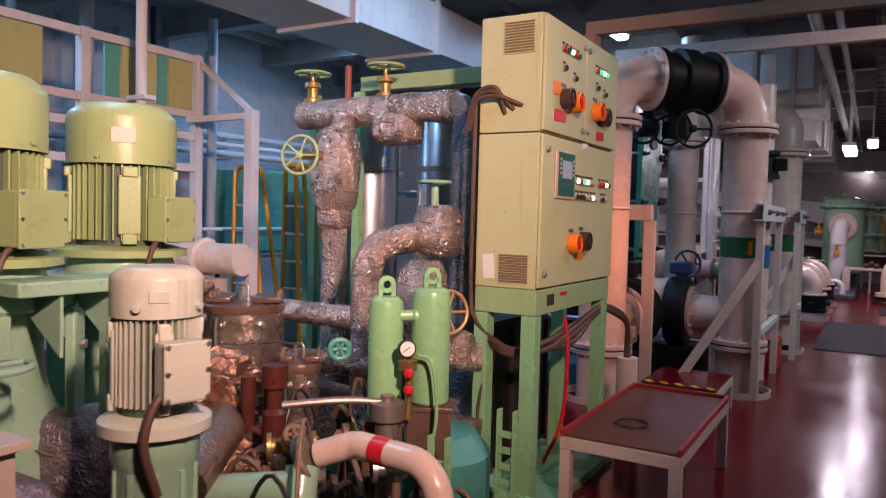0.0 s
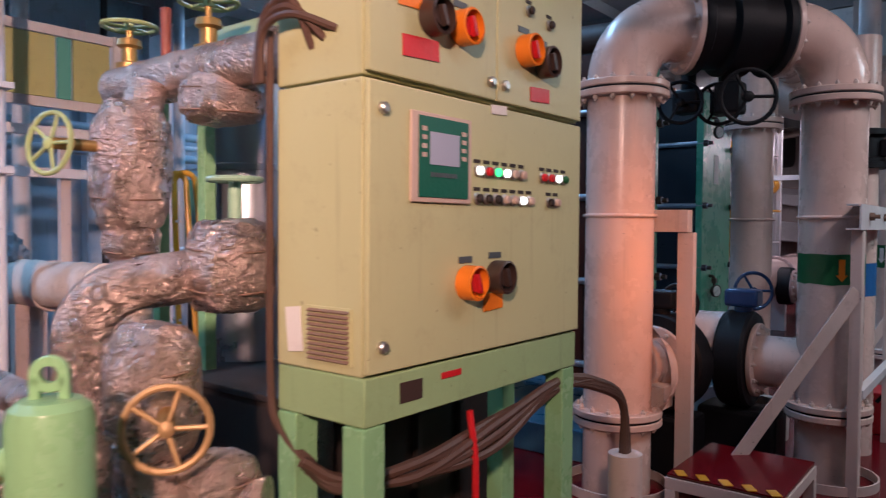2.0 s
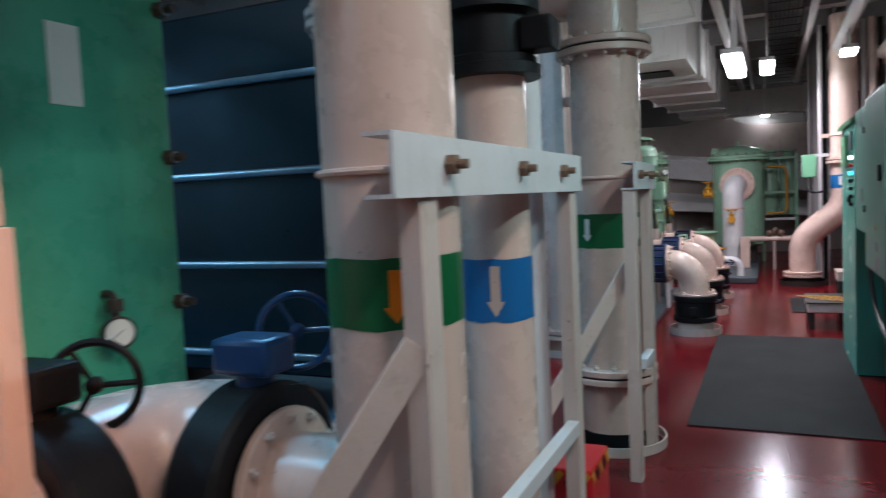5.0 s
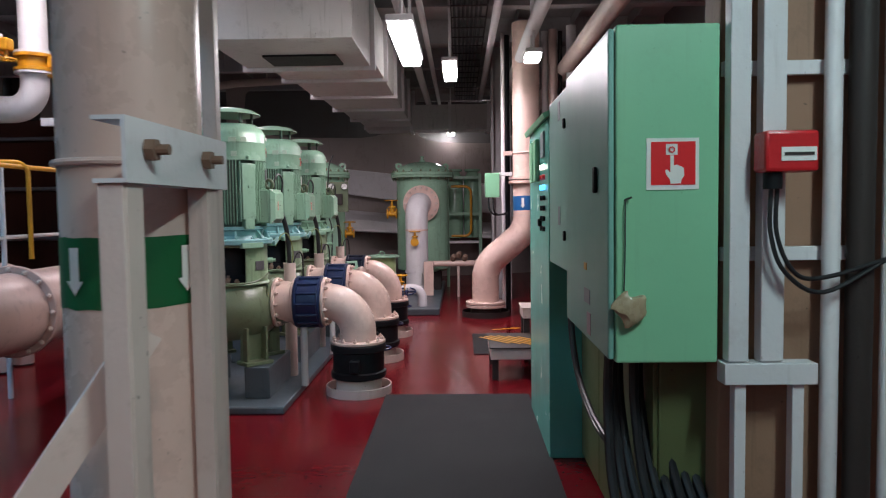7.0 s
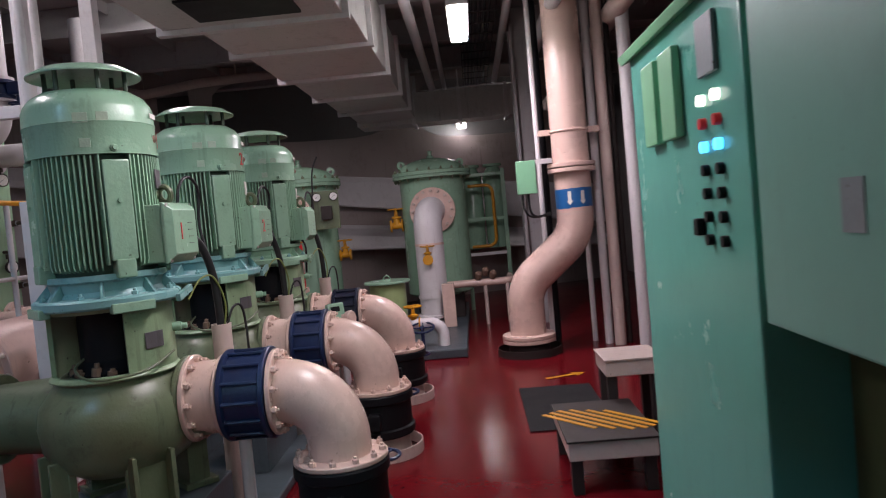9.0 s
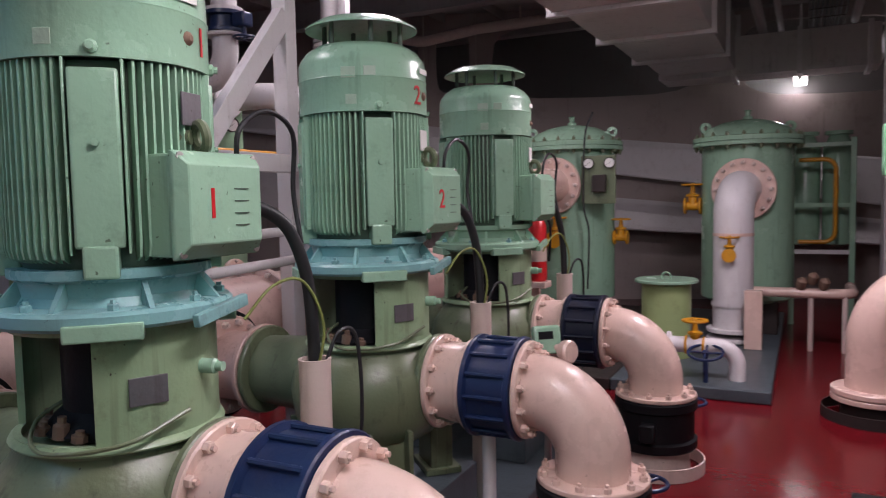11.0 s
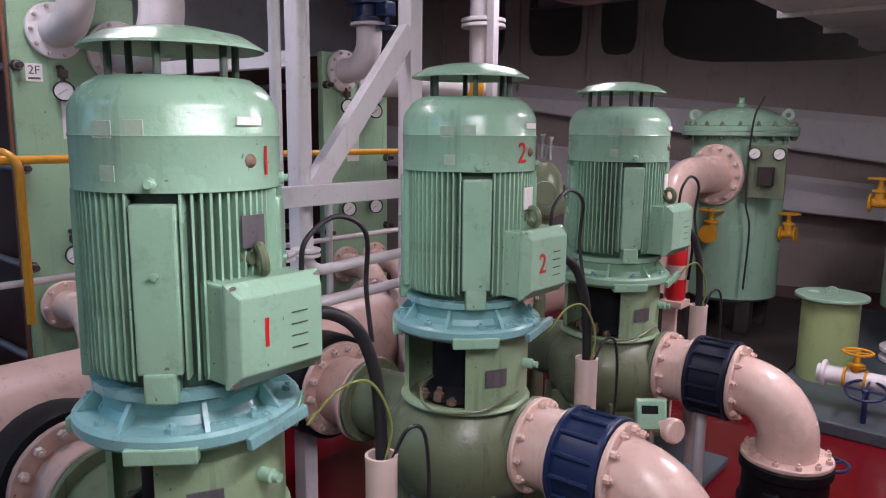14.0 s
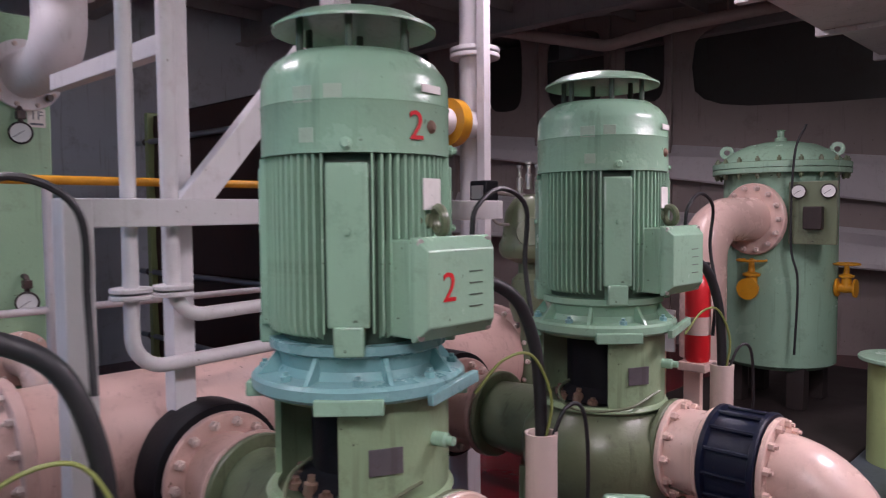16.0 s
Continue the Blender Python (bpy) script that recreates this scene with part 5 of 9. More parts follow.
for p, d in (((-2.13, 7.02, zc), (0.15, 1, 0)), ((-1.60, 7.62, zc), (-1, 0, 0))):
    bm = B()
    flange(bm, p, d, 0.25, 0.035, 40)
    part("flange", bm, CREAM, t)
    bolts(t, p, tuple(-c for c in d), 0.222, 12, 0.016, 0.02, CREAM_DULL)
    q = Vector(p) + Vector(d) * 0.04
    bm = B()
    lathe(bm, [(0.1, 0), (0.315, 0), (0.33, 0.02), (0.33, 0.17), (0.315, 0.19), (0.1, 0.19)], q, d, 40)
    v = part("butterfly_valve", bm, BLACK, t, "black rubber lined butterfly valve")
    g = q + Vector(d) * 0.08
    bm = B()
    rod(bm, g + Vector((0, 0, 0.31)), g + Vector((0, 0, 0.36)), 0.06)
    box(bm, g.x - 0.11, g.x + 0.11, g.y - 0.08, g.y + 0.08, g.z + 0.36, g.z + 0.48, 0.02)
    part("gearbox", bm, NAVY_BRIGHT if d[0] < 0 else BLACK, v, "blue valve gearbox" if d[0] < 0 else "black valve gearbox")
    handwheel(v, tuple(g + Vector((0.0, 0.24, 0.45)) if d[0] < 0 else g + Vector((0.06, 0.15, 0.38))), (0.55, -0.8, 0.1), 0.13, NAVY_BRIGHT if d[0] < 0 else BLACK, 3, bar=0.013)
    bm = B()
    box(bm, g.x - 0.26, g.x + 0.26, g.y - 0.16, g.y + 0.16, 0.001, 0.40, 0.03)
    part("pedestal", bm, BLACK, t)
bm = B()
lathe(bm, [(0.15, 0), (0.22, 0.0), (0.22, 0.25), (0.15, 0.25)], (-1.7, 7.9, 0.14), seg=32)
part("deck_spool", bm, CREAM_DULL, t)


def pipe_frame(x, ya, yb, z, pipes, label, braced=True, first=0.20):
    """Angle-iron support with posts, clamps and a brace."""
    t = thing("pipe_support", x, (ya + yb) / 2, 0, label, "pipe support", "pipe supports")
    bm = B()
    prof = ((-0.075, 0.011), (0.004, 0.011), (0.004, -0.141), (-0.075, -0.141), (-0.075, -0.131), (-0.006, -0.131), (-0.006, 0.001), (-0.075, 0.001))
    ends = [[bm.verts.new((x + a, yy, z + b)) for a, b in prof] for yy in (ya, yb)]
    bm.faces.new(ends[0])
    bm.faces.new(ends[1][::-1])
    for k in range(8):
        q = (k + 1) % 8
        bm.faces.new((ends[0][q], ends[0][k], ends[1][k], ends[1][q]))
    part("channel_bar", bm, WHITE, t, "", False)
    for yy in (ya + first, yb - 0.10):
        bm = B()
        box(bm, x - 0.07, x - 0.010, yy - 0.05, yy - 0.038, 0.001, z - 0.142, 0.002)
        box(bm, x - 0.018, x - 0.008, yy - 0.0375, yy + 0.05, 0.001, z - 0.142, 0.002)
        part("post", bm, CREAM_DULL, t)
    for yy in pipes:
        bm = B()
        rod(bm, (x + 0.003, yy, z - 0.06), (x + 0.06, yy, z - 0.06), 0.013, seg=10)
        lathe(bm, [(0, 0.006), (0.028, 0.006), (0.028, 0.03), (0, 0.03)], (x, yy, z - 0.06), (1, 0, 0), 6)
        part("clamp_nut", bm, RUST, t, "rusty clamp nut")
    if braced:
        bm = B()
        p, q = Vector((x - 0.03, ya + 0.15, 1.26)), Vector((x - 0.68, ya - 0.48, 0.03))
        m = Matrix.Translation((p + q) / 2) @ frame_of(q - p)
        obox(bm, m, 0.012, 0.09, (q - p).length, 0.002)
        part("brace", bm, CREAM_DULL, t)
    bm = B()
    box(bm, x - 0.05, x + 0.0, ya + 0.26, yb - 0.16, 0.58, 0.64, 0.003)
    part("cross_bar", bm, WHITE, t)
    return t


pipe_frame(-1.0 + 0.04, 7.2, 8.95, 1.765, (7.50, 8.10, 8.62), "white angle-iron pipe support with diagonal brace")
pipe_frame(-0.86, 9.76, 10.47, 1.76, (9.87, 10.26), "white pipe support beside a cream pipe", True, 0.06)
t = thing("standing_pipe", -2.12, 12.95, 0, "cream standing pipe with blue band and bolted foot", "pipe", "standing pipes")
bm = B()
lathe(bm, [(0.17, 0.001), (0.17, 3.3)], (-2.12, 12.95, 0), seg=40)
part("pipe_run", bm, CREAM, t)
band(t, (-2.12, 12.95), 0.1725, 1.68, 1.90, BLUE_BAND)
for a in (-100, -58):
    arrow(t, (-2.12, 12.95), 0.1735, a, 1.71, 1.87, PAPER)
for z in (0.16, 0.215):
    bm = B()
    flange(bm, (-2.12, 12.95, z), (0, 0, 1), 0.25, 0.045, 40)
    part("flange", bm, CREAM, t)
bolts(t, (-2.12, 12.95, 0.26), (0, 0, 1), 0.222, 12, 0.017, 0.022, CREAM_DULL)
bm = B()
lathe(bm, [(0.29, 0.001), (0.30, 0.001), (0.30, 0.07), (0.29, 0.07)], (-2.12, 12.95, 0), seg=40)
part("coaming", bm, CREAM_DULL, t)
t = thing("frame_post", -1.15, 11.2, 0, "tall white steel frame post beside the pipe", "post")
bm = B()
box(bm, -1.185, -1.125, 11.19, 11.25, 0.001, 4.03, 0.005)
part("post", bm, CREAM_DULL, t)
bm = B()
box(bm, -1.60, -1.186, 11.195, 11.24, 2.26, 2.33, 0.004)
part("cross_bar", bm, CREAM_DULL, t)
bm = B()
box(bm, -1.60, -1.186, 11.195, 11.24, 1.05, 1.12, 0.004)
part("cross_bar", bm, CREAM_DULL, t)
bm = B()
box(bm, -1.67, -1.601, 11.16, 11.25, 0.001, 4.03, 0.005)
part("post", bm, CREAM_DULL, t)
# bracket that holds the first pipe
t = thing("pipe_support", -1.75, 6.8, 0, "cream channel steel pipe support beside the large pipe", "pipe support", "pipe supports")
bm = B()
box(bm, -1.90, -1.80, 6.84, 6.90, 0.001, 1.60, 0.004)
part("post", bm, CREAM_DULL, t)
bm = B()
box(bm, -2.12, -1.83, 6.82, 6.90, 1.602, 1.74, 0.004)
part("arm", bm, CREAM_DULL, t)
bm = B()
box(bm, -2.05, -1.935, 6.75, 6.90, 0.50, 0.64, 0.004)
part("arm", bm, CREAM_DULL, t)
# slimmer pipe with blue band and black check valve
t = thing("standing_pipe", -1.17, 8.42, 0, "slim cream standing pipe with blue band and black valve", "pipe", "standing pipes")
bm = B()
lathe(bm, [(0.135, 0.001), (0.135, 3.0)], (-1.17, 8.42, 0), seg=36)
part("pipe_run", bm, CREAM, t)
band(t, (-1.17, 8.42), 0.1375, 1.15, 1.385, BLUE_BAND)
arrow(t, (-1.17, 8.42), 0.1375, -74, 1.17, 1.36, PINKISH)
bm = B()
lathe(bm, [(0.135, 2.06), (0.20, 2.06), (0.20, 2.10), (0.185, 2.105), (0.185, 2.13), (0.16, 2.14), (0.16, 2.28), (0.185, 2.29), (0.20, 2.295), (0.20, 2.335), (0.135, 2.335)], (-1.17, 8.42, 0), seg=36)
box(bm, -1.02, -0.90, 8.34, 8.46, 2.14, 2.26, 0.01)
part("check_valve", bm, BLACK, t, "black flanged check valve")
t = thing("standing_pipe", -1.18, 8.86, 0, "slim white standing pipe with blue band", "pipe", "standing pipes")
bm = B()
lathe(bm, [(0.075, 0.001), (0.075, 3.4)], (-1.18, 8.86, 0), seg=28)
part("pipe_run", bm, WHITE, t)
band(t, (-1.18, 8.86), 0.0775, 1.66, 1.80, BLUE_BAND)
t = thing("step_block", -1.13, 9.22, 0, "low red step with yellow black hazard edge", "step", "steps")
bm = B()
box(bm, -1.30, -0.97, 9.02, 9.4, 0.001, 0.33, 0.01)
step = part("body", bm, RED, t)
for k in range(5):
    bm = B()
    obox(bm, pose(-1.265 + 0.065 * k, 9.018, 0.285, 0, 35, 0), 0.03, 0.003, 0.07)
    part("hazard_stripe", bm, YELLOW if k % 2 == 0 else BLACK, step)
for k in range(5):
    bm = B()
    obox(bm, pose(-0.968, 9.06 + 0.075 * k, 0.285, 35, 0, 0), 0.003, 0.035, 0.07)
    part("hazard_stripe", bm, YELLOW if k % 2 == 0 else BLACK, step)


# ---- plate coolers ----
def cooler(xl, xr, ya, yb, z0, z1, plate_m, label, tail=0.0, gauges=(), foot_z=0.221, sheet=None):
    """Frame plate on the walkway side, a dark plate pack and tie rods running in x."""
    t = thing("plate_cooler", (xl + xr) / 2, (ya + yb) / 2, 0, label, "heat exchanger", "plate coolers")
    bm = B()
    box(bm, xr - 0.07, xr, ya - 0.06, yb + 0.06, z0, z1, 0.008)
    part("frame_plate", bm, plate_m, t, "green painted frame plate")
    bm = B()
    box(bm, xl, xl + 0.07, ya - 0.06, yb + 0.06, z0, z1, 0.008)
    part("pressure_plate", bm, GREEN_YEL, t, "yellow-green pressure plate")
    n = int((xr - xl - 0.16) / 0.016)
    bm_pack = B()
    for k in range(n):
        xx = xl + 0.08 + (xr - xl - 0.16) * (k + 0.5) / n
        j = 0.0015 * math.sin(k * 2.4)
        box(bm_pack, xx - 0.0073, xx + 0.0073, ya + j, yb + j, z0 + 0.04, z1 - 0.03)
    bounds = [z0 + 0.05, 0.60, 1.225, 1.85, 2.475, z1 - 0.04]
    for zk, zl in zip(bounds, bounds[1:]):
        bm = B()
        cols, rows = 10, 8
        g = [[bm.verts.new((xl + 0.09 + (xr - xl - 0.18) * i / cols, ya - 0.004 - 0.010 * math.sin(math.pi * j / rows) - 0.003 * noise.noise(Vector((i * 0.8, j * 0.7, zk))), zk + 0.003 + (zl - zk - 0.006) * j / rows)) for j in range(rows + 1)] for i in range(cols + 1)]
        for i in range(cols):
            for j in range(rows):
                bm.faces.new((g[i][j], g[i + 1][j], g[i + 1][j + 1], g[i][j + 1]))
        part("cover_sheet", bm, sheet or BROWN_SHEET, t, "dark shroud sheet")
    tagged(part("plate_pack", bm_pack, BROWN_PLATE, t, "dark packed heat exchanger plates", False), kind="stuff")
    nz = 4
    for yy in (ya - 0.035, yb + 0.035):
        for k in range(nz):
            zz = 0.60 + 0.625 * k
            bm = B()
            rod(bm, (xl - tail, yy, zz), (xr + 0.05, yy, zz), 0.026, seg=16)
            r = part("tie_rod", bm, STEEL_BLUE, t)
            bm = B()
            lathe(bm, [(0, 0), (0.035, 0), (0.035, 0.04), (0.02, 0.045), (0.02, 0.09), (0, 0.09)], (xr + 0.001, yy, zz), (1, 0, 0), 6)
            part("nut", bm, DARKBROWN, r)
            bm = B()
            lathe(bm, [(0, 0), (0.035, 0), (0.035, 0.04), (0, 0.04)], (xl - 0.001, yy, zz), (-1, 0, 0), 6)
            part("nut", bm, DARKBROWN, r)
    for xx in (xl + 0.3, xr - 0.1):
        bm = B()
        box(bm, xx - 0.05, xx + 0.05, ya, yb, foot_z, z0 - 0.001, 0.006)
        part("foot", bm, DARK, t)
    if gauges:
        for yy, zz in gauges:
            gauge(t, (xr + 0.06, yy, zz), (0.9, -0.4, 0), 0.062)
            bm = B()
            tube(bm, bend([(xr + 0.055, yy, zz + 0.05), (xr + 0.055, yy, zz + 0.15), (xr, yy, zz + 0.15)], 0.03, 5), 0.016, 8)
            part("gauge_pipe", bm, DARKBROWN, t)
            bm = B()
            box(bm, xr + 0.03, xr + 0.08, yy - 0.025, yy + 0.025, zz + 0.08, zz + 0.13, 0.006)
            part("gauge_cock", bm, DARKBROWN, t)
        bm = B()
        box(bm, xr + 0.001, xr + 0.005, (ya + yb) / 2 - 0.12, (ya + yb) / 2 + 0.02, z1 - 0.92, z1 - 0.62)
        part("data_plate", bm, PAPER, t, "white data plate")
    return t


# deep green, brightened towards cyan to carry the lamp sheen in its colour
GREEN_DEEP = paint("sheen_lifted_green", (0.09, 0.38, 0.24), 0.26, dirt=0.45, vary=0.2, dirt_color=(0.03, 0.07, 0.05))
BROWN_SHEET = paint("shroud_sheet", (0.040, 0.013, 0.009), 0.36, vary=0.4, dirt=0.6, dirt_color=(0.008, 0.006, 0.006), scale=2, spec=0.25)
# near-black sheet with its blue reflection put into the base colour
BLUE_SHEET = paint("blue_reflection_sheet", (0.012, 0.020, 0.030), 0.3, vary=0.3, dirt=0.4, dirt_color=(0.03, 0.04, 0.05), scale=2)
PALE_CYAN = paint("pale_green_column", (0.42, 0.55, 0.46), 0.4, dirt=0.4)
STEEL_BLUE = paint("rod_steel", (0.34, 0.36, 0.40), 0.35, 0.8, dirt=0.4)
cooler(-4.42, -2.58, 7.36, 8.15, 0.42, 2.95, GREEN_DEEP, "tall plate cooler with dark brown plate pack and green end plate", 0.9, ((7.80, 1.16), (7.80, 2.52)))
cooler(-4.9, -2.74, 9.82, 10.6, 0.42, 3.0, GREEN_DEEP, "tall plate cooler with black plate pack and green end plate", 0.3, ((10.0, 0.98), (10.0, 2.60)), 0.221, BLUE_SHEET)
cooler(-7.2, -5.0, 14.90, 15.58, 0.35, 2.95, GREEN_COOL, "plate cooler behind the pumps with green end plate", 0.2, ((15.12, 2.33), (15.46, 2.26), (15.12, 1.28), (15.46, 1.28)), 0.001)
cooler(-7.2, -4.85, 17.25, 17.9, 0.35, 2.75, GREEN_COOL, "plate cooler behind the pumps with black plate pack", 0.2, ((17.41, 2.30), (17.74, 2.27), (17.41, 1.42), (17.74, 1.42)), 0.001)
for px, py in ((-5.12, 7.42),):
    t = thing("end_column", px, py, 0.2, "pale green end column of the plate cooler", "column", "cooler columns")
    bm = B()
    box(bm, px - 0.17, px + 0.17, py - 0.03, py + 0.03, 0.221, 2.9, 0.005)
    part("post", bm, PALE_CYAN, t)

# ---- green starter cabinets on the right of the walkway ----
def wall_cabinet():
    t = thing("starter_cabinet", 0.9, 11.25, 1.0, "pale green hung starter cabinet with fire alarm sign", "cabinet", "starter cabinets")
    bm = B()
    box(bm, 0.44, 0.80, 10.72, 11.76, 0.99, 2.18, 0.008)
    body = part("body", bm, GREEN_CAB, t)
    bm = B()
    box(bm, 0.415, 0.438, 10.735, 11.745, 1.0, 2.17, 0.008)
    d = part("door", bm, GREEN_DOOR, t)
    bm = B()
    box(bm, 0.400, 0.414, 10.93, 10.965, 1.60, 1.70, 0.006)
    part("door_handle", bm, BLACK, d)
    for yy, zz, w, h, m in ((11.16, 1.18, 0.13, 0.06, STICKER), (11.12, 1.07, 0.08, 0.09, PINK_STICKER), (11.2, 1.30, 0.06, 0.03, YELLOW)):
        bm = B()
        box(bm, 0.4125, 0.4148, yy - w / 2, yy + w / 2, zz - h / 2, zz + h / 2)
        part("sticker", bm, m, d)
    # alarm sign on the end plate
    bm = B()
    box(bm, 0.545, 0.728, 10.716, 10.7195, 1.605, 1.785)
    s = part("alarm_sign", bm, PAPER, t, "white and red fire alarm call point sign")
    bm = B()
    box(bm, 0.561, 0.715, 10.7135, 10.7158, 1.622, 1.772)
    part("red_field", bm, RED_SIGN, s)
    mm = facing((0.640, 10.7128, 1.694), (0, -1, 0))
    bm = B()
    hand = ((-0.013, 0.030), (-0.013, -0.030), (-0.024, -0.018), (-0.031, -0.022), (-0.028, -0.034), (-0.014, -0.054), (-0.012, -0.068), (0.024, -0.068), (0.026, -0.054),
            (0.036, -0.040), (0.034, -0.014), (0.026, -0.008), (0.018, -0.006), (0.010, -0.002), (-0.001, -0.005), (-0.001, 0.030))
    for shape in (hand, ((-0.028, 0.032), (0.012, 0.032), (0.012, 0.070), (-0.028, 0.070))):
        low = [bm.verts.new(mm @ Vector((u, v, 0.0))) for u, v in shape]
        top = [bm.verts.new(mm @ Vector((u, v, 0.0012))) for u, v in shape]
        bm.faces.new(top)
        for k in range(len(shape)):
            q = (k + 1) % len(shape)
            bm.faces.new((low[k], low[q], top[q], top[k]))
    bmesh.ops.recalc_face_normals(bm, faces=bm.faces)
    part("hand_pictogram", bm, PAPER, s, "", False)
    bm = B()
    lathe(bm, [(0.007, 0), (0.011, 0), (0.011, 0.001), (0.007, 0.001)], mm @ Vector((-0.008, 0.050, 0.003)), (0, -1, 0), 16)
    part("pictogram_ring", bm, RED_SIGN, s)
    bm = B()
    tube(bm, smoothed([(0.478, 10.712, 1.575), (0.470, 10.708, 1.55), (0.4695, 10.708, 1.4), (0.466, 10.708, 1.25)]), 0.0025, 6)
    rod(bm, (0.470, 10.719, 1.57), (0.490, 10.700, 1.58), 0.004, seg=6)
    part("hook_string", bm, CABLE, t)
    bm = B()
    m = facing((0.482, 10.693, 1.19), (0.1, -1, 0), 0.5)
    g = bmesh.ops.create_icosphere(bm, subdivisions=3, radius=0.06, matrix=m @ Matrix.Diagonal((0.95, 1.0, 0.4, 1)))
    for v in bm.verts:
        v.co += v.co.normalized() * 0.0 + Vector((1, 0, 1)) * 0.03 * noise.noise(v.co * 22)
    part("tape_wad", bm, TAPE, t, "brown plastic bag hanging on the cabinet")
    return t


STICKER = paint("dark_sticker", (0.25, 0.28, 0.30), 0.5, dirt=0.5, scale=40)
PINK_STICKER = paint("pink_sticker", (0.45, 0.33, 0.37), 0.5, dirt=0.2, scale=20)
RED_SIGN = paint("sign_red", (0.72, 0.012, 0.018), 0.4, vary=0.04, dirt=0.05)
TAPE = paint("brown_plastic_bag", (0.38, 0.30, 0.19), 0.25, vary=0.3, dirt=0.5, scale=12)
wall_cabinet()
t = thing("starter_cabinet", 0.65, 12.15, 1.2, "green hung starter cabinet in the row", "cabinet", "starter cabinets")
bm = B()
box(bm, 0.452, 0.80, 11.80, 12.54, 1.21, 2.16, 0.008)
part("body", bm, GREEN_CAB, t)
bm = B()
box(bm, 0.428, 0.450, 11.81, 12.53, 1.22, 2.15, 0.008)
d = part("door", bm, GREEN_DOOR, t)
for yy, zz in ((11.87, 1.40), (11.87, 1.97)):
    bm = B()
    box(bm, 0.414, 0.427, yy - 0.015, yy + 0.015, zz - 0.025, zz + 0.025, 0.005)
    part("door_lock", bm, BLACK, d)
for yy, zz in ((12.1, 1.5), (12.1, 2.06)):
    bm = B()
    box(bm, 0.4255, 0.4278, yy - 0.04, yy + 0.04, zz - 0.05, zz + 0.05)
    part("sticker", bm, STICKER, d)
t = thing("control_cabinet", 0.75, 13.1, 0, "tall blue-green control cabinet with lamps and sloping top", "cabinet", "starter cabinets")
bm = B()
box(bm, 0.425, 0.95, 12.56, 13.72, 0.001, 2.10, 0.008)
part("body", bm, TEAL_CAB, t)
bm = B()
m = pose(0.62, 13.14, 2.19, 0, -24, 0)
obox(bm, m, 0.5, 1.24, 0.035, 0.004)
part("sloping_top", bm, GREEN_CAB, t)
bm = B()
box(bm, 0.47, 0.93, 12.58, 13.70, 2.101, 2.16, 0.01)
part("hood", bm, GREEN_CAB, t)
for yy in (13.05, 13.28):
    bm = B()
    box(bm, 0.395, 0.424, yy, yy + 0.16, 1.72, 2.0, 0.006)
    part("meter_cover", bm, GREEN_CAB, t)
bm = B()
box(bm, 0.41, 0.424, 12.72, 12.86, 1.86, 2.02, 0.004)
part("meter", bm, STICKER, t)
for i, mat in enumerate((LED_W, LED_R, LED_B, BLACK, BLACK, BLACK, BLACK)):
    for yy in (12.74, 12.86):
        bm = B()
        lathe(bm, [(0, 0), (0.016, 0), (0.016, 0.018), (0, 0.02)], (0.424, yy, 1.80 - 0.065 * i), (-1, 0, 0), 12)
        part("indicator_lamp", bm, mat, t)
bm = B()
box(bm, 0.40, 0.424, 12.92, 12.96, 1.42, 1.47, 0.004)
part("door_lock", bm, BLACK, t)
t = thing("cabinet_plinth", 0.7, 12.1, 0, "dark olive recessed wall under the hung cabinets", "panel")
bm = B()
box(bm, 0.64, 0.95, 10.9, 12.55, 0.001, 1.20, 0.01)
part("backing", bm, OLIVE_DARK, t)
for ya, yb in ((10.905, 11.44), (11.45, 11.99), (12.0, 12.545)):
    bm = B()
    box(bm, 0.62, 0.639, ya, yb, 0.04, 1.195, 0.005)
    part("panel", bm, OLIVE_DARK, t)

for k in range(9):
    t = thing("power_cable", 0.6, 10.9, 0, "thick black power cable rising into the cabinet", "cable", "cabinet cables")
    bm = B()
    o = 0.035 * k
    tube(bm, smoothed([(0.47 + o * 0.9, 10.98 + 0.06 * (k % 3), 1.03), (0.46 + o, 10.96 + 0.05 * (k % 3), 0.75), (0.47 + o * 1.2, 10.85, 0.42), (0.56 + o * 1.3, 10.62 - 0.02 * (k % 4), 0.14 + 0.02 * (k % 2)), (0.85 + o * 1.5, 10.40 - 0.03 * k, 0.05), (1.5 + o, 10.15 - 0.05 * k, 0.035)]), 0.019, 8)
    part("cable", bm, CABLE, t)
for k in range(2):
    t = thing("power_cable", 0.43, 11.85, 0.6, "black cable looped under the hung cabinet", "cable", "cabinet cables")
    bm = B()
    tube(bm, smoothed([(0.50, 11.92 + 0.06 * k, 1.215), (0.47, 11.95 + 0.06 * k, 1.0), (0.48, 11.82 + 0.06 * k, 0.72), (0.5, 11.5, 0.58 - 0.03 * k), (0.54, 11.1, 0.5), (0.6, 10.95, 0.3)]), 0.013, 8)
    part("cable", bm, CABLE, t)
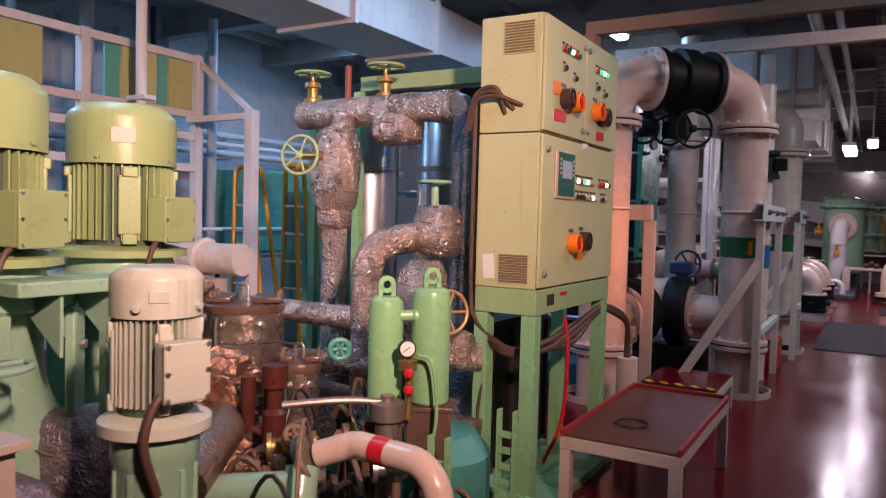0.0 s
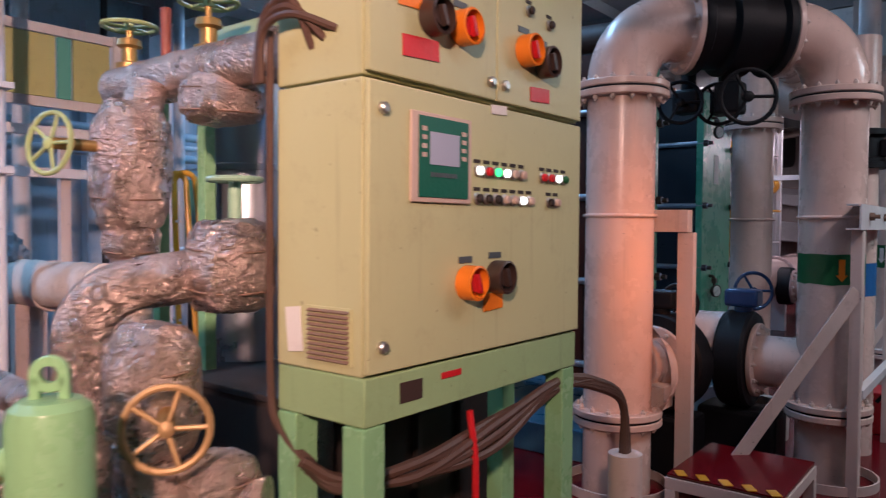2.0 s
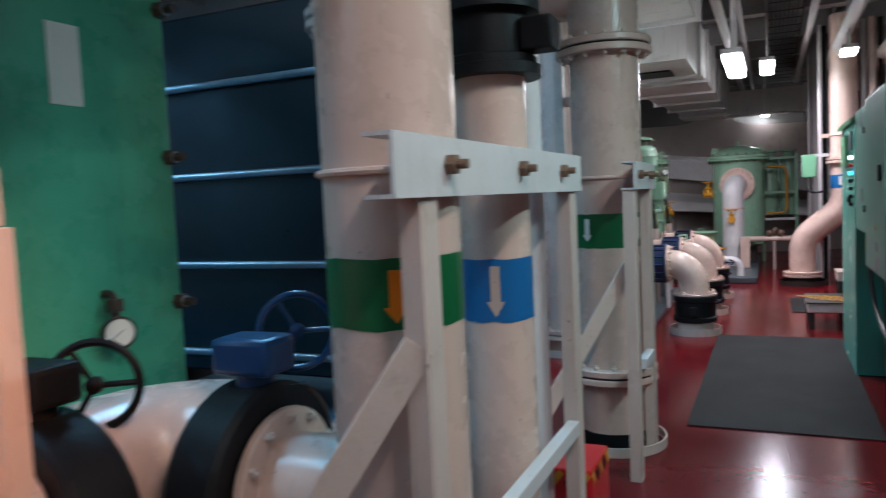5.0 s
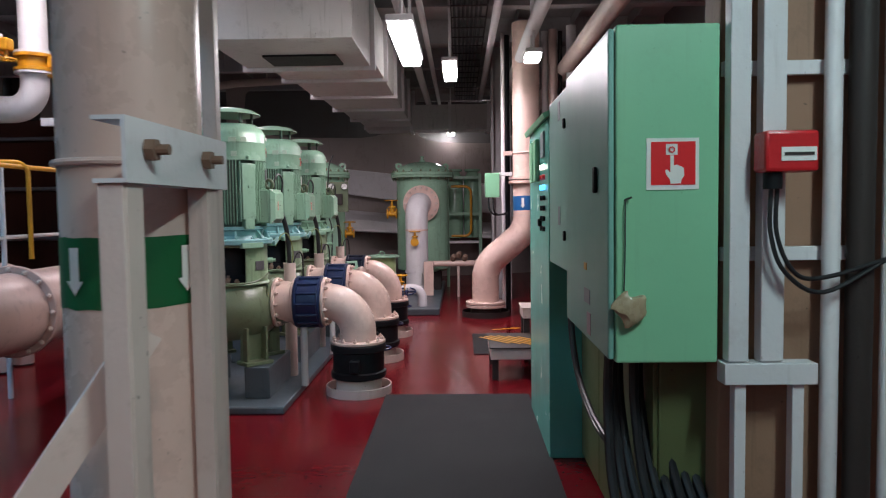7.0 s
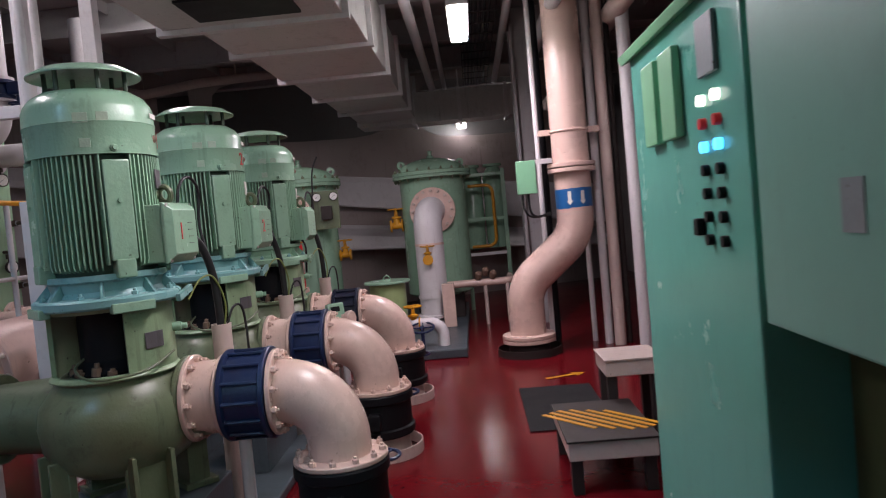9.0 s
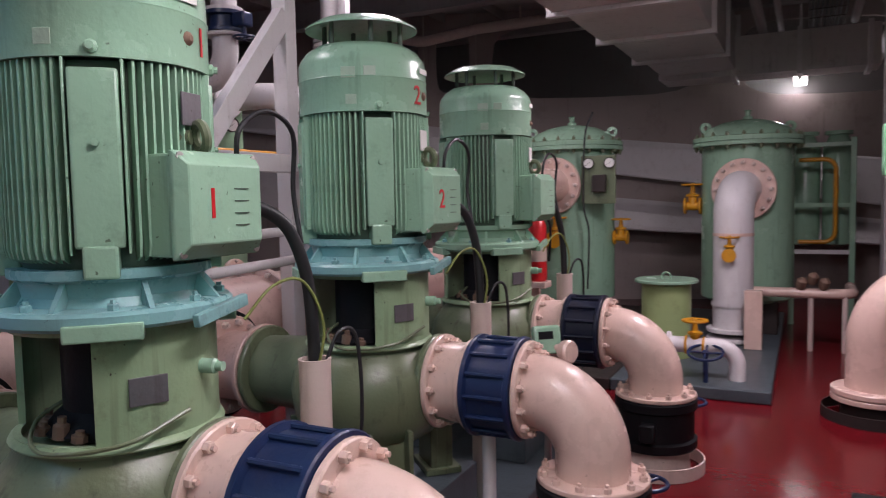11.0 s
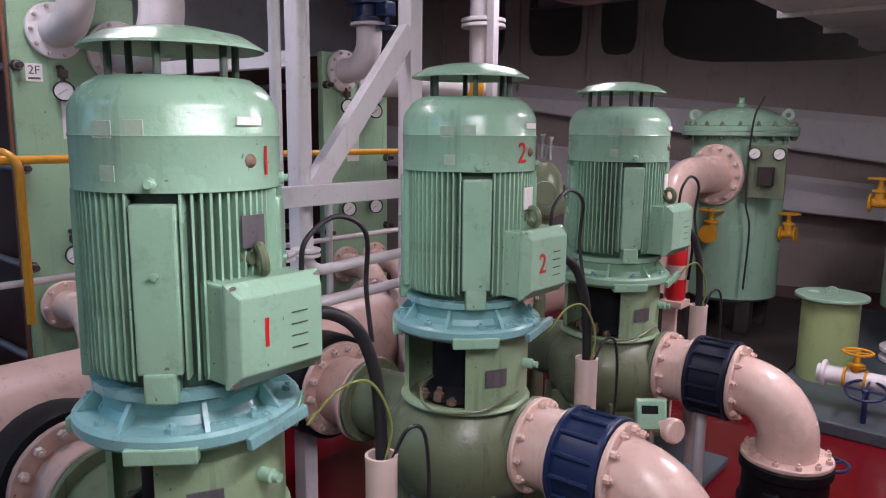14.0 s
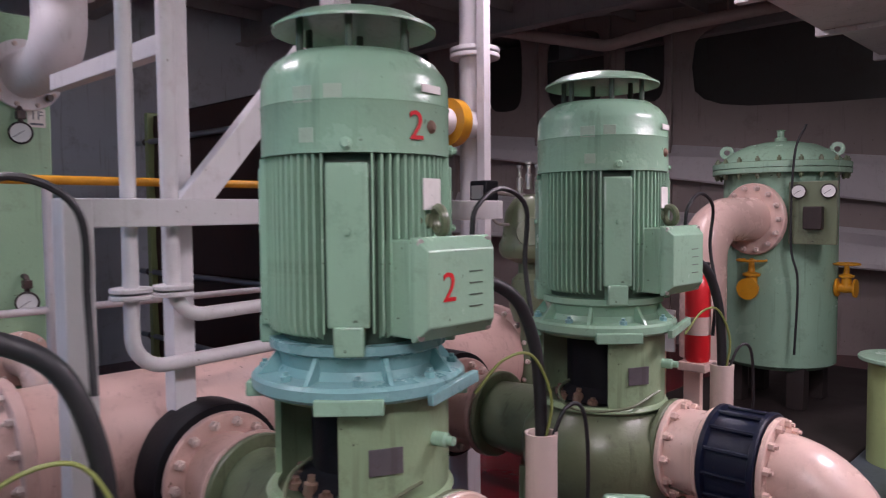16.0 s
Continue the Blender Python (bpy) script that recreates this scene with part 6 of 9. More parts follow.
# white uprights beside the cabinet
t = thing("cable_rack", 0.95, 10.7, 0, "white steel uprights with bottom rail beside the cabinet", "rack")
for xa, xb in ((0.815, 0.885), (0.925, 1.005)):
    bm = B()
    box(bm, xa, xb, 10.66, 10.72, 1.005, 4.1, 0.004)
    part("upright", bm, WHITE, t)
bm = B()
box(bm, 0.80, 1.12, 10.65, 10.73, 0.925, 1.0, 0.004)
part("bottom_rail", bm, WHITE, t)
for xa in (0.86, 1.06):
    bm = B()
    box(bm, xa - 0.02, xa + 0.02, 10.665, 10.715, 0.001, 0.924, 0.004)
    part("leg", bm, WHITE, t)
for zz in (1.35, 2.0, 2.6):
    bm = B()
    box(bm, 0.815, 1.3, 10.735, 10.76, zz, zz + 0.05, 0.003)
    part("cross_bar", bm, WHITE, t)
t = thing("fire_call_point", 0.98, 10.58, 1.72, "red fire alarm call point box on the white upright", "alarm box")
bm = B()
box(bm, 0.885, 1.06, 10.54, 10.645, 1.655, 1.79, 0.012)
part("box_body", bm, RED, t)
bm = B()
box(bm, 0.935, 1.05, 10.5365, 10.5392, 1.69, 1.735, 0.001)
part("label_plate", bm, PAPER, t)
bm = B()
box(bm, 0.945, 1.04, 10.534, 10.5362, 1.708, 1.718)
part("text_bar", bm, DARK, t)
bm = B()
rod(bm, (0.93, 10.59, 1.60), (0.93, 10.59, 1.654), 0.03)
part("cable_gland", bm, BLACK, t)
for k in range(2):
    bm = B()
    tube(bm, smoothed([(0.925 + 0.02 * k, 10.59, 1.61), (0.93 + 0.02 * k, 10.6, 1.45), (0.98 + 0.03 * k, 10.6, 1.32), (1.12, 10.62, 1.25 + 0.05 * k), (1.35, 10.65, 1.36)]), 0.008, 8)
    part("cable", bm, CABLE, t)
t = thing("wood_column", 1.2, 10.85, 0, "brown painted structural column behind the rack", "column")
bm = B()
box(bm, 0.82, 1.5, 10.78, 10.95, 0.001, 4.03, 0.01)
part("column", bm, BROWN_COL, t)
for k, (xx, rr) in enumerate(((1.18, 0.03), (1.28, 0.045), (1.38, 0.025))):
    t = thing("riser_pipe", xx, 10.7, 0, "slim riser pipe beside the cabinet", "pipe", "riser pipes")
    bm = B()
    rod(bm, (xx, 10.70, 0.001), (xx, 10.70, 4.03), rr)
    part("pipe_run", bm, (WHITE, DARK, WHITE)[k], t)
# stair blocks with hazard stripes
for n, (xa, xb, ya, yb, h) in enumerate(((0.15, 0.62, 14.58, 15.33, 0.30), (0.50, 0.85, 15.34, 15.72, 0.55))):
    t = thing("step_block", (xa + xb) / 2, (ya + yb) / 2, 0, "low cream step with yellow black hazard tread", "step", "steps")
    bm = B()
    box(bm, xa, xb, ya, yb, h - 0.11, h - 0.012, 0.006)
    part("side", bm, CREAM_DULL, t)
    bm = B()
    box(bm, xa - 0.01, xb + 0.01, ya - 0.01, yb + 0.01, h - 0.0115, h, 0.003)
    part("tread", bm, DARK if n == 0 else CREAM_DULL, t)
    if n == 0:
        for k in range(6):
            bm = B()
            obox(bm, pose(xa + 0.05 + 0.072 * k, ya + 0.36, h + 0.0025, 0, 0, 38), 0.03, 0.62 - 0.08 * abs(k - 2.5), 0.003)
            part("hazard_stripe", bm, YELLOW, t)
    for xx in (xa + 0.04, xb - 0.04):
        for yy in (ya + 0.05, yb - 0.05):
            bm = B()
            box(bm, xx - 0.03, xx + 0.03, yy - 0.03, yy + 0.03, 0.001, h - 0.111, 0.003)
            part("leg", bm, DARK, t)

# ---- large offset pipe at the far right ----
t = thing("offset_pipe", 0.5, 18.5, 0, "large cream pipe with S bend and blue band", "pipe")
X0, X1, YY = 0.24, 0.83, 18.5
bm = B()
tube(bm, bend([(X0, YY, 0.16), (X0, YY, 0.72), (X1, YY, 1.22), (X1, YY, 1.88)], 0.42, 14), 0.19, 40, False)
part("s_bend", bm, CREAM, t)
bm = B()
tube(bm, [(X1, YY, 1.97), (X1, YY, 4.1)], 0.19, 40, False)
part("riser", bm, CREAM, t)
for z in (1.87, 1.925):
    bm = B()
    flange(bm, (X1, YY, z), (0, 0, 1), 0.25, 0.045, 40)
    part("flange", bm, CREAM, t)
bm = B()
ring(bm, (X1, YY, 2.30), (0, 0, 1), 0.195, 0.014, 40, 8)
box(bm, X1 - 0.32, X1 + 0.32, YY - 0.03, YY + 0.03, 2.27, 2.33, 0.004)
part("pipe_clamp", bm, CREAM, t)
band(t, (X1, YY), 0.1925, 1.50, 1.70, BLUE_BAND)
for a in (-110, -70):
    arrow(t, (X1, YY), 0.193, a, 1.53, 1.67, PAPER)
for z in (0.13, 0.175):
    bm = B()
    flange(bm, (X0, YY, z), (0, 0, 1), 0.28, 0.04, 40)
    part("flange", bm, CREAM, t)
bm = B()
lathe(bm, [(0.22, 0.001), (0.22, 0.13)], (X0, YY, 0), seg=40)
lathe(bm, [(0.33, 0.001), (0.34, 0.001), (0.34, 0.08), (0.33, 0.08)], (X0, YY, 0), seg=40)
part("coaming", bm, DARK, t)
t = thing("structural_pillar", 0.6, 20.3, 0, "white H-section pillar behind the pipe", "pillar")
bm = B()
box(bm, 0.42, 0.46, 20.3, 20.6, 0.001, 4.03, 0.004)
box(bm, 0.70, 0.74, 20.3, 20.6, 0.001, 4.03, 0.004)
box(bm, 0.461, 0.699, 20.44, 20.47, 0.001, 4.03)
part("column", bm, GREY, t)
for k, (xx, yy, rr, mm) in enumerate(((0.58, 18.9, 0.05, BLACK), (0.52, 18.75, 0.028, WHITE), (1.12, 18.7, 0.045, WHITE), (1.22, 18.6, 0.06, CREAM_DULL), (1.34, 18.7, 0.03, DARK), (1.0, 18.9, 0.03, WHITE), (1.45, 18.4, 0.07, WHITE))):
    t = thing("riser_pipe", xx, yy, 0, "slim vertical service pipe", "pipe", "riser pipes")
    bm = B()
    rod(bm, (xx, yy, 0.001), (xx, yy, 4.03), rr)
    part("pipe_run", bm, mm, t)
t = thing("junction_box", 0.47, 18.2, 1.85, "pale green junction box with two cables", "box")
bm = B()
box(bm, 0.24, 0.44, 18.28, 18.40, 1.68, 2.02, 0.01)
part("box_body", bm, GREEN_CAB, t)
bm = B()
box(bm, 0.44, 0.62, 18.36, 18.40, 1.98, 2.03, 0.003)
part("bracket", bm, WHITE, t)
for k in range(2):
    bm = B()
    tube(bm, smoothed([(0.29 + 0.06 * k, 18.34, 1.68), (0.30 + 0.06 * k, 18.34, 1.52 - 0.02 * k), (0.38 + 0.05 * k, 18.36, 1.44), (0.56, 18.4, 1.45 + 0.02 * k)]), 0.012, 8)
    part("cable", bm, CABLE, t)
t = thing("deck_arrow", 0.35, 17.1, 0, "yellow painted arrow on the deck", "marking")
bm = B()
m = pose(0.47, 17.35, 0.004, 0, 0, 20)
vs = [bm.verts.new(m @ Vector((a, b, 0))) for a, b in ((-0.2, -0.03), (-0.2, 0.03), (0.08, 0.03), (0.08, 0.075), (0.2, 0), (0.08, -0.075), (0.08, -0.03))]
bm.faces.new(vs[::-1])
part("arrow", bm, YELLOW, t)


# ---- sea water strainers ----
def strainer(x, y, label, nozzle, z0=0.42):
    t = thing("strainer", x, y, 0.1, label, "strainer", "strainers")
    bm = B()
    lathe(bm, [(0, z0), (0.40, z0), (0.465, z0 + 0.04), (0.465, 2.08)], (x, y, 0), seg=48)
    part("shell", bm, GREEN, t)
    bm = B()
    flange(bm, (x, y, 2.08), (0, 0, 1), 0.56, 0.045, 48)
    part("flange", bm, GREEN, t)
    bm = B()
    lathe(bm, [(0.56, 2.13), (0.56, 2.175), (0.50, 2.185), (0.47, 2.22), (0.40, 2.28), (0.28, 2.335), (0.14, 2.365), (0, 2.372)], (x, y, 0), seg=48)
    lid = part("dome_lid", bm, GREEN, t)
    bolts(t, (x, y, 2.178), (0, 0, 1), 0.525, 20, 0.02, 0.03, GREEN_OLIVE)
    bolts(t, (x, y, 2.08), (0, 0, -1), 0.525, 20, 0.02, 0.03, GREEN_OLIVE)
    bm = B()
    lathe(bm, [(0, 2.36), (0.05, 2.36), (0.05, 2.40), (0.028, 2.41), (0.028, 2.46), (0.04, 2.47), (0, 2.48)], (x, y, 0), seg=16)
    part("vent_cock", bm, GREEN, lid)
    for a in (20, 200):
        bm = B()
        ca, sa = math.cos(math.radians(a)), math.sin(math.radians(a))
        lathe(bm, [(0.025, -0.015), (0.06, -0.015), (0.06, 0.015), (0.025, 0.015), (0.025, -0.015)], (x + 0.44 * ca, y + 0.44 * sa, 2.29), (-sa, ca, 0), 16)
        part("lifting_lug", bm, GREEN, lid)
    for a in (45, 135, 225, 315):
        ca, sa = math.cos(math.radians(a)), math.sin(math.radians(a))
        bm = B()
        box(bm, x + 0.36 * ca - 0.07, x + 0.36 * ca + 0.07, y + 0.36 * sa - 0.07, y + 0.36 * sa + 0.07, 0.10, z0 + 0.05, 0.006)
        part("foot", bm, DARK, t)
    return t


def gate_valve(x, y, z, s, label, out=(0, -1, 0)):
    t = thing("gate_valve", x, y, z, label, "valve", "small yellow valves")
    bm = B()
    lathe(bm, [(0, 0), (0.9 * s, 0), (0.9 * s, 0.2 * s), (0.45 * s, 0.3 * s), (0.5 * s, 0.9 * s), (0.45 * s, 1.5 * s), (0.9 * s, 1.6 * s), (0.9 * s, 1.8 * s), (0, 1.8 * s)], Vector((x, y, z)) - Vector(out) * 0.9 * s, out, 20)
    lathe(bm, [(0.5 * s, 0), (0.45 * s, 1.0 * s), (0.7 * s, 1.05 * s), (0.7 * s, 1.25 * s), (0.28 * s, 1.4 * s), (0.22 * s, 2.2 * s), (0, 2.2 * s)], (x, y, z), (0, 0, 1), 16)
    part("valve_body", bm, YELLOW, t)
    handwheel(t, (x, y, z + 2.35 * s), (0, 0, 1), 1.15 * s, YELLOW, 4)
    return t


S1, S2 = (-0.78, 21.3), (-2.58, 20.8)
s1 = strainer(*S1, "large pale green sea water strainer with domed lid", 0)
s2 = strainer(*S2, "large green strainer with gauge panel behind the pumps", 1)
# front nozzle and drop pipe of the first strainer
t = thing("strainer_pipe", -0.95, 20.5, 0.1, "white elbow pipe dropping from the strainer", "pipe")
bm = B()
NX = -0.85
flange(bm, (-0.78, 20.86, 1.62), (-0.15, -1, 0), 0.32, 0.05, 40)
part("nozzle_flange", bm, CREAM, t)
bolts(t, (-0.787, 20.81, 1.62), (-0.15, -1, 0), 0.275, 16, 0.022, 0.03, CREAM_DULL)
bm = B()
tube(bm, bend([(-0.785, 20.86, 1.62), (NX, 20.5, 1.62), (NX, 20.5, 0.2)], 0.26, 14), 0.19, 36, False)
lathe(bm, [(0.205, 0.46), (0.205, 0.50)], (NX, 20.5, 0), seg=36)
flange(bm, (NX, 20.5, 0.20), (0, 0, 1), 0.25, 0.04)
flange(bm, (NX, 20.5, 0.11), (0, 0, 1), 0.25, 0.04)
part("elbow", bm, WHITE, t, "glossy white elbow")
bm = B()
lathe(bm, [(0.194, 1.16), (0.196, 1.19)], (NX, 20.5, 0), seg=36)
part("weld_band", bm, CREAM, t)
gate_valve(NX - 0.02, 20.30, 0.98, 0.075, "small yellow drain valve on the strainer pipe")
gate_valve(-1.33, 21.2, 1.45, 0.10, "yellow gate valve beside the strainer", (1, 0, 0))
gate_valve(-2.03, 20.78, 1.12, 0.085, "yellow gate valve on the shell of the strainer", (1, 0, 0))
gate_valve(-2.62, 20.28, 1.12, 0.10, "yellow gate valve under the strainer nozzle", (0, -1, 0))
# elbow on the second strainer
t = thing("strainer_pipe", -2.75, 20.1, 1.6, "cream curved nozzle pipe on the strainer", "pipe")
bm = B()
flange(bm, (-2.62, 20.34, 1.70), (-0.25, -1, 0), 0.30, 0.05, 40)
part("nozzle_flange", bm, CREAM, t)
bolts(t, (-2.633, 20.29, 1.70), (-0.25, -1, 0), 0.26, 14, 0.022, 0.03, CREAM_DULL)
bm = B()
tube(bm, bend([(-2.63, 20.3, 1.70), (-2.80, 19.75, 1.70), (-2.80, 19.75, 0.6)], 0.3, 14), 0.18, 36)
part("elbow", bm, CREAM, t)
# gauge panel on the second strainer
t = thing("instrument_board", -2.15, 20.2, 1.7, "green instrument board with two gauges on the strainer", "instrument")
bm = B()
box(bm, -2.33, -1.97, 20.27, 20.31, 1.50, 2.0, 0.006)
part("panel_plate", bm, GREEN_OLIVE, t)
gauge(t, (-2.25, 20.265, 1.92), (0.2, -1, 0), 0.055)
gauge(t, (-2.03, 20.265, 1.92), (0.2, -1, 0), 0.055)
bm = B()
box(bm, -2.20, -2.06, 20.20, 20.268, 1.62, 1.80, 0.008)
part("switch_box", bm, DARK, t)
bm = B()
tube(bm, smoothed([(-2.2, 20.26, 2.45), (-2.28, 20.24, 2.2), (-2.30, 20.25, 1.5), (-2.25, 20.27, 1.2), (-2.27, 20.28, 0.6)]), 0.010, 8)
part("capillary", bm, CABLE, t)
# small tank, drain piping and yellow valve before the strainers
t = thing("small_tank", -1.35, 19.3, 0.1, "small pale green drain tank with flat lid", "tank")
bm = B()
lathe(bm, [(0, 0.101), (0.22, 0.101), (0.22, 0.78)], (-1.35, 19.6, 0), seg=32)
part("shell", bm, GREEN_YEL, t)
bm = B()
flange(bm, (-1.35, 19.6, 0.78), (0, 0, 1), 0.28, 0.03, 36)
ring(bm, (-1.35, 19.6, 0.83), (0, 1, 0), 0.04, 0.008, 16, 6)
part("lid", bm, GREEN, t)
t = thing("drain_pipe", -0.8, 18.9, 0.1, "short cream drain pipe with yellow gate valve", "pipe")
bm = B()
tube(bm, bend([(-1.25, 18.85, 0.36), (-0.68, 18.85, 0.36), (-0.68, 18.85, 0.10)], 0.14, 10), 0.065, 24)
flange(bm, (-1.22, 18.85, 0.36), (1, 0, 0), 0.10, 0.03)
part("pipe_run", bm, WHITE, t)
gate_valve(-1.0, 18.85, 0.36, 0.085, "yellow gate valve with handwheel on the drain pipe", (1, 0, 0))
c = thing("handwheel_valve", -0.92, 18.78, 0.3, "dark blue valve handwheel near the deck", "valve")
handwheel(c, (-0.90, 18.68, 0.34), (0, -0.3, 1), 0.13, NAVY, 4)
bm = B()
rod(bm, (-0.90, 18.69, 0.101), (-0.90, 18.68, 0.34), 0.02)
part("stem", bm, NAVY, c)
t = thing("drain_pipe", -0.3, 20.6, 0.5, "cream low pipe loop beside the strainer", "pipe")
bm = B()
tube(bm, bend([(-0.75, 20.75, 0.58), (0.22, 20.75, 0.58), (0.22, 21.4, 0.58)], 0.15, 10), 0.05, 20)
part("pipe_run", bm, CREAM, t)
for xx in (-0.15, 0.15):
    bm = B()
    rod(bm, (xx, 20.75, 0.0), (xx, 20.75, 0.55), 0.025)
    part("support_post", bm, CREAM_DULL, t)
bm = B()
box(bm, -0.72, -0.56, 20.10, 20.22, 0.101, 0.66, 0.008)
part("support_post", bm, CREAM, t)
for k in range(3):
    bm = B()
    lathe(bm, [(0, 0), (0.035, 0), (0.05, 0.04), (0.05, 0.09), (0.02, 0.12), (0, 0.12)], (-0.25 + 0.1 * k, 20.72, 0.63 + 0.05 * (k % 2)), (0.3, -0.4, 1), 12)
    part("small_valve", bm, RUST, t)
# standing filter frame behind the strainer
t = thing("filter_frame", 0.05, 22.6, 0, "green duplex filter frame with yellow rails", "filter")
for xx in (-0.22, 0.14):
    bm = B()
    lathe(bm, [(0, 0.9), (0.16, 0.95), (0.17, 1.1), (0.17, 2.1), (0.12, 2.2), (0.10, 2.25), (0.15, 2.26), (0.15, 2.3), (0, 2.3)], (xx, 22.7, 0), seg=24)
    part("filter_vessel", bm, GREEN, t)
for xx in (-0.35, 0.28):
    bm = B()
    box(bm, xx - 0.03, xx + 0.03, 22.3, 22.36, 0.001, 2.2, 0.003)
    part("post", bm, GREEN, t)
for zz in (0.85, 1.4, 2.1):
    bm = B()
    box(bm, -0.32, 0.25, 22.3, 22.35, zz, zz + 0.05, 0.003)
    part("rail", bm, GREEN if zz > 1 else WHITE, t)
bm = B()
tube(bm, bend([(-0.28, 22.2, 1.95), (0.10, 22.2, 1.95), (0.10, 22.2, 1.0), (-0.28, 22.2, 1.0)], 0.12, 8), 0.025, 12)
part("handrail", bm, YELLOW, t, "yellow tube rail")
# portable extinguisher and sign near the third pump
t = thing("fire_extinguisher", -1.72, 18.6, 0.45, "red fire extinguisher strapped to a post", "extinguisher")
EX, EY = -2.02, 17.95
bm = B()
lathe(bm, [(0, 0.95), (0.06, 0.95), (0.068, 0.97), (0.068, 1.36), (0.05, 1.41), (0.025, 1.43), (0.025, 1.47), (0, 1.47)], (EX, EY, 0), seg=24)
part("cylinder", bm, RED, t)
bm = B()
lathe(bm, [(0.07, 1.10), (0.0705, 1.10), (0.0705, 1.20), (0.07, 1.20)], (EX, EY, 0), seg=24)
part("label_band", bm, PINKISH, t)
bm = B()
box(bm, EX - 0.02, EX + 0.06, EY - 0.02, EY + 0.02, 1.47, 1.50, 0.006)
tube(bm, smoothed([(EX + 0.05, EY, 1.46), (EX + 0.10, EY, 1.35), (EX + 0.085, EY, 1.1)]), 0.010, 8)
part("hose", bm, BLACK, t)
bm = B()
box(bm, EX - 0.12, EX - 0.02, EY + 0.08, EY + 0.12, 0.001, 1.45, 0.004)
part("post", bm, CREAM, t)
bm = B()
box(bm, EX - 0.08, EX + 0.08, EY - 0.08, EY + 0.08, 0.90, 0.949, 0.006)
part("shelf", bm, CREAM, t)
t = thing("extinguisher_sign", -2.2, 17.9, 1.1, "white sign with red extinguisher picture", "sign")
bm = B()
box(bm, EX - 0.30, EX - 0.13, EY - 0.01, EY + 0.005, 0.98, 1.22, 0.003)
part("plate", bm, PAPER, t)
bm = B()
box(bm, EX - 0.25, EX - 0.21, EY - 0.0135, EY - 0.0105, 1.03, 1.14)
box(bm, EX - 0.24, EX - 0.22, EY - 0.0135, EY - 0.0105, 1.141, 1.17)
part("red_pictogram", bm, RED_SIGN, t)
bm = B()
box(bm, EX - 0.22, EX - 0.20, EY + 0.006, EY + 0.03, 0.001, 1.0)
part("stake", bm, CREAM, t)

# ---- overhead ducts ----
t = thing("air_duct", -1.7, 17.5, 3.2, "pale grey sheet metal air duct with flanged joints", "duct")
for k in range(6):
    y0 = 14.9 + 1.45 * k
    dz = 0.0 if k else 0.12
    bm = B()
    box(bm, -2.45 + 0.08 * k, -1.08, y0, y0 + 1.37, 3.24 - dz, 3.95, 0.008)
    part("duct_section", bm, GREY_DUCT, t)
    bm = B()
    for a in ((-2.50 + 0.08 * k, -1.03, 3.20 - dz, 3.238 - dz), (-2.50 + 0.08 * k, -1.03, 3.951, 3.99)):
        box(bm, a[0], a[1], y0 + 1.371, y0 + 1.445, a[2], a[3])
    box(bm, -2.50 + 0.08 * k, -2.452 + 0.08 * k, y0 + 1.371, y0 + 1.445, 3.239 - dz, 3.95)
    box(bm, -1.079, -1.03, y0 + 1.371, y0 + 1.445, 3.239 - dz, 3.95)
    part("joint_flange", bm, WHITE, t)
bm = B()
box(bm, -2.1, -1.35, 15.6, 16.1, 3.10, 3.122)
part("outlet_grille", bm, BLACK, t, "dark air outlet grille")
t = thing("air_duct", -0.2, 23.5, 3.2, "pale grey cross duct at the end wall", "duct")
bm = B()
box(bm, -2.05, 0.62, 23.4, 24.0, 3.16, 3.68, 0.008)
part("duct_section", bm, GREY_DUCT, t)
for xx in (-1.1, -0.3, 0.5):
    bm = B()
    box(bm, xx - 0.03, xx + 0.03, 23.36, 24.02, 3.12, 3.158)
    box(bm, xx - 0.03, xx + 0.03, 23.36, 23.398, 3.159, 3.72)
    part("joint_flange", bm, WHITE, t)
t = thing("air_duct", -1.2, 12.2, 3.5, "pale grey air duct over the walkway", "duct")
bm = B()
box(bm, -2.3, -0.9, 11.2, 14.2, 3.42, 3.98, 0.01)
part("duct_section", bm, GREY_DUCT, t)
for y0 in (11.3, 12.7, 14.1):
    bm = B()
    box(bm, -2.36, -0.84, y0, y0 + 0.07, 3.37, 3.418)
    box(bm, -0.899, -0.84, y0, y0 + 0.07, 3.419, 4.02)
    part("joint_flange", bm, WHITE, t)
for xa, za, ya, yb, r in ((-0.75, 3.75, -2, 26, 0.06), (-0.55, 3.9, -2, 26, 0.04), (0.75, 3.6, 5, 26, 0.08), (0.35, 3.85, -2, 24, 0.05), (1.4, 3.5, -2, 26, 0.11)):
    t = thing("overhead_pipe", xa, (ya + yb) / 2, za, "long pale pipe run under the deckhead", "pipe", "deckhead pipes")
    bm = B()
    rod(bm, (xa, ya, za), (xa, yb, za), r)
    part("pipe_run", bm, WHITE if r < 0.1 else CREAM_DULL, t)
    for yy in range(int(ya) + 2, int(yb), 4):
        bm = B()
        rod(bm, (xa, yy, za + r * 0.9), (xa, yy, 4.4), 0.01, seg=6)
        part("hanger", bm, GREY, t)
t = thing("cable_tray", 0.05, 14, 3.8, "overhead cable tray packed with dark cables", "cable tray")
bm = B()
for xx in (-0.2, 0.25):
    box(bm, xx, xx + 0.012, 8, 25, 3.98, 4.05)
for k in range(30):
    box(bm, -0.188, 0.25, 8.3 + 0.55 * k, 8.34 + 0.55 * k, 3.98, 3.99)
part("tray", bm, DARK, t, "", False)
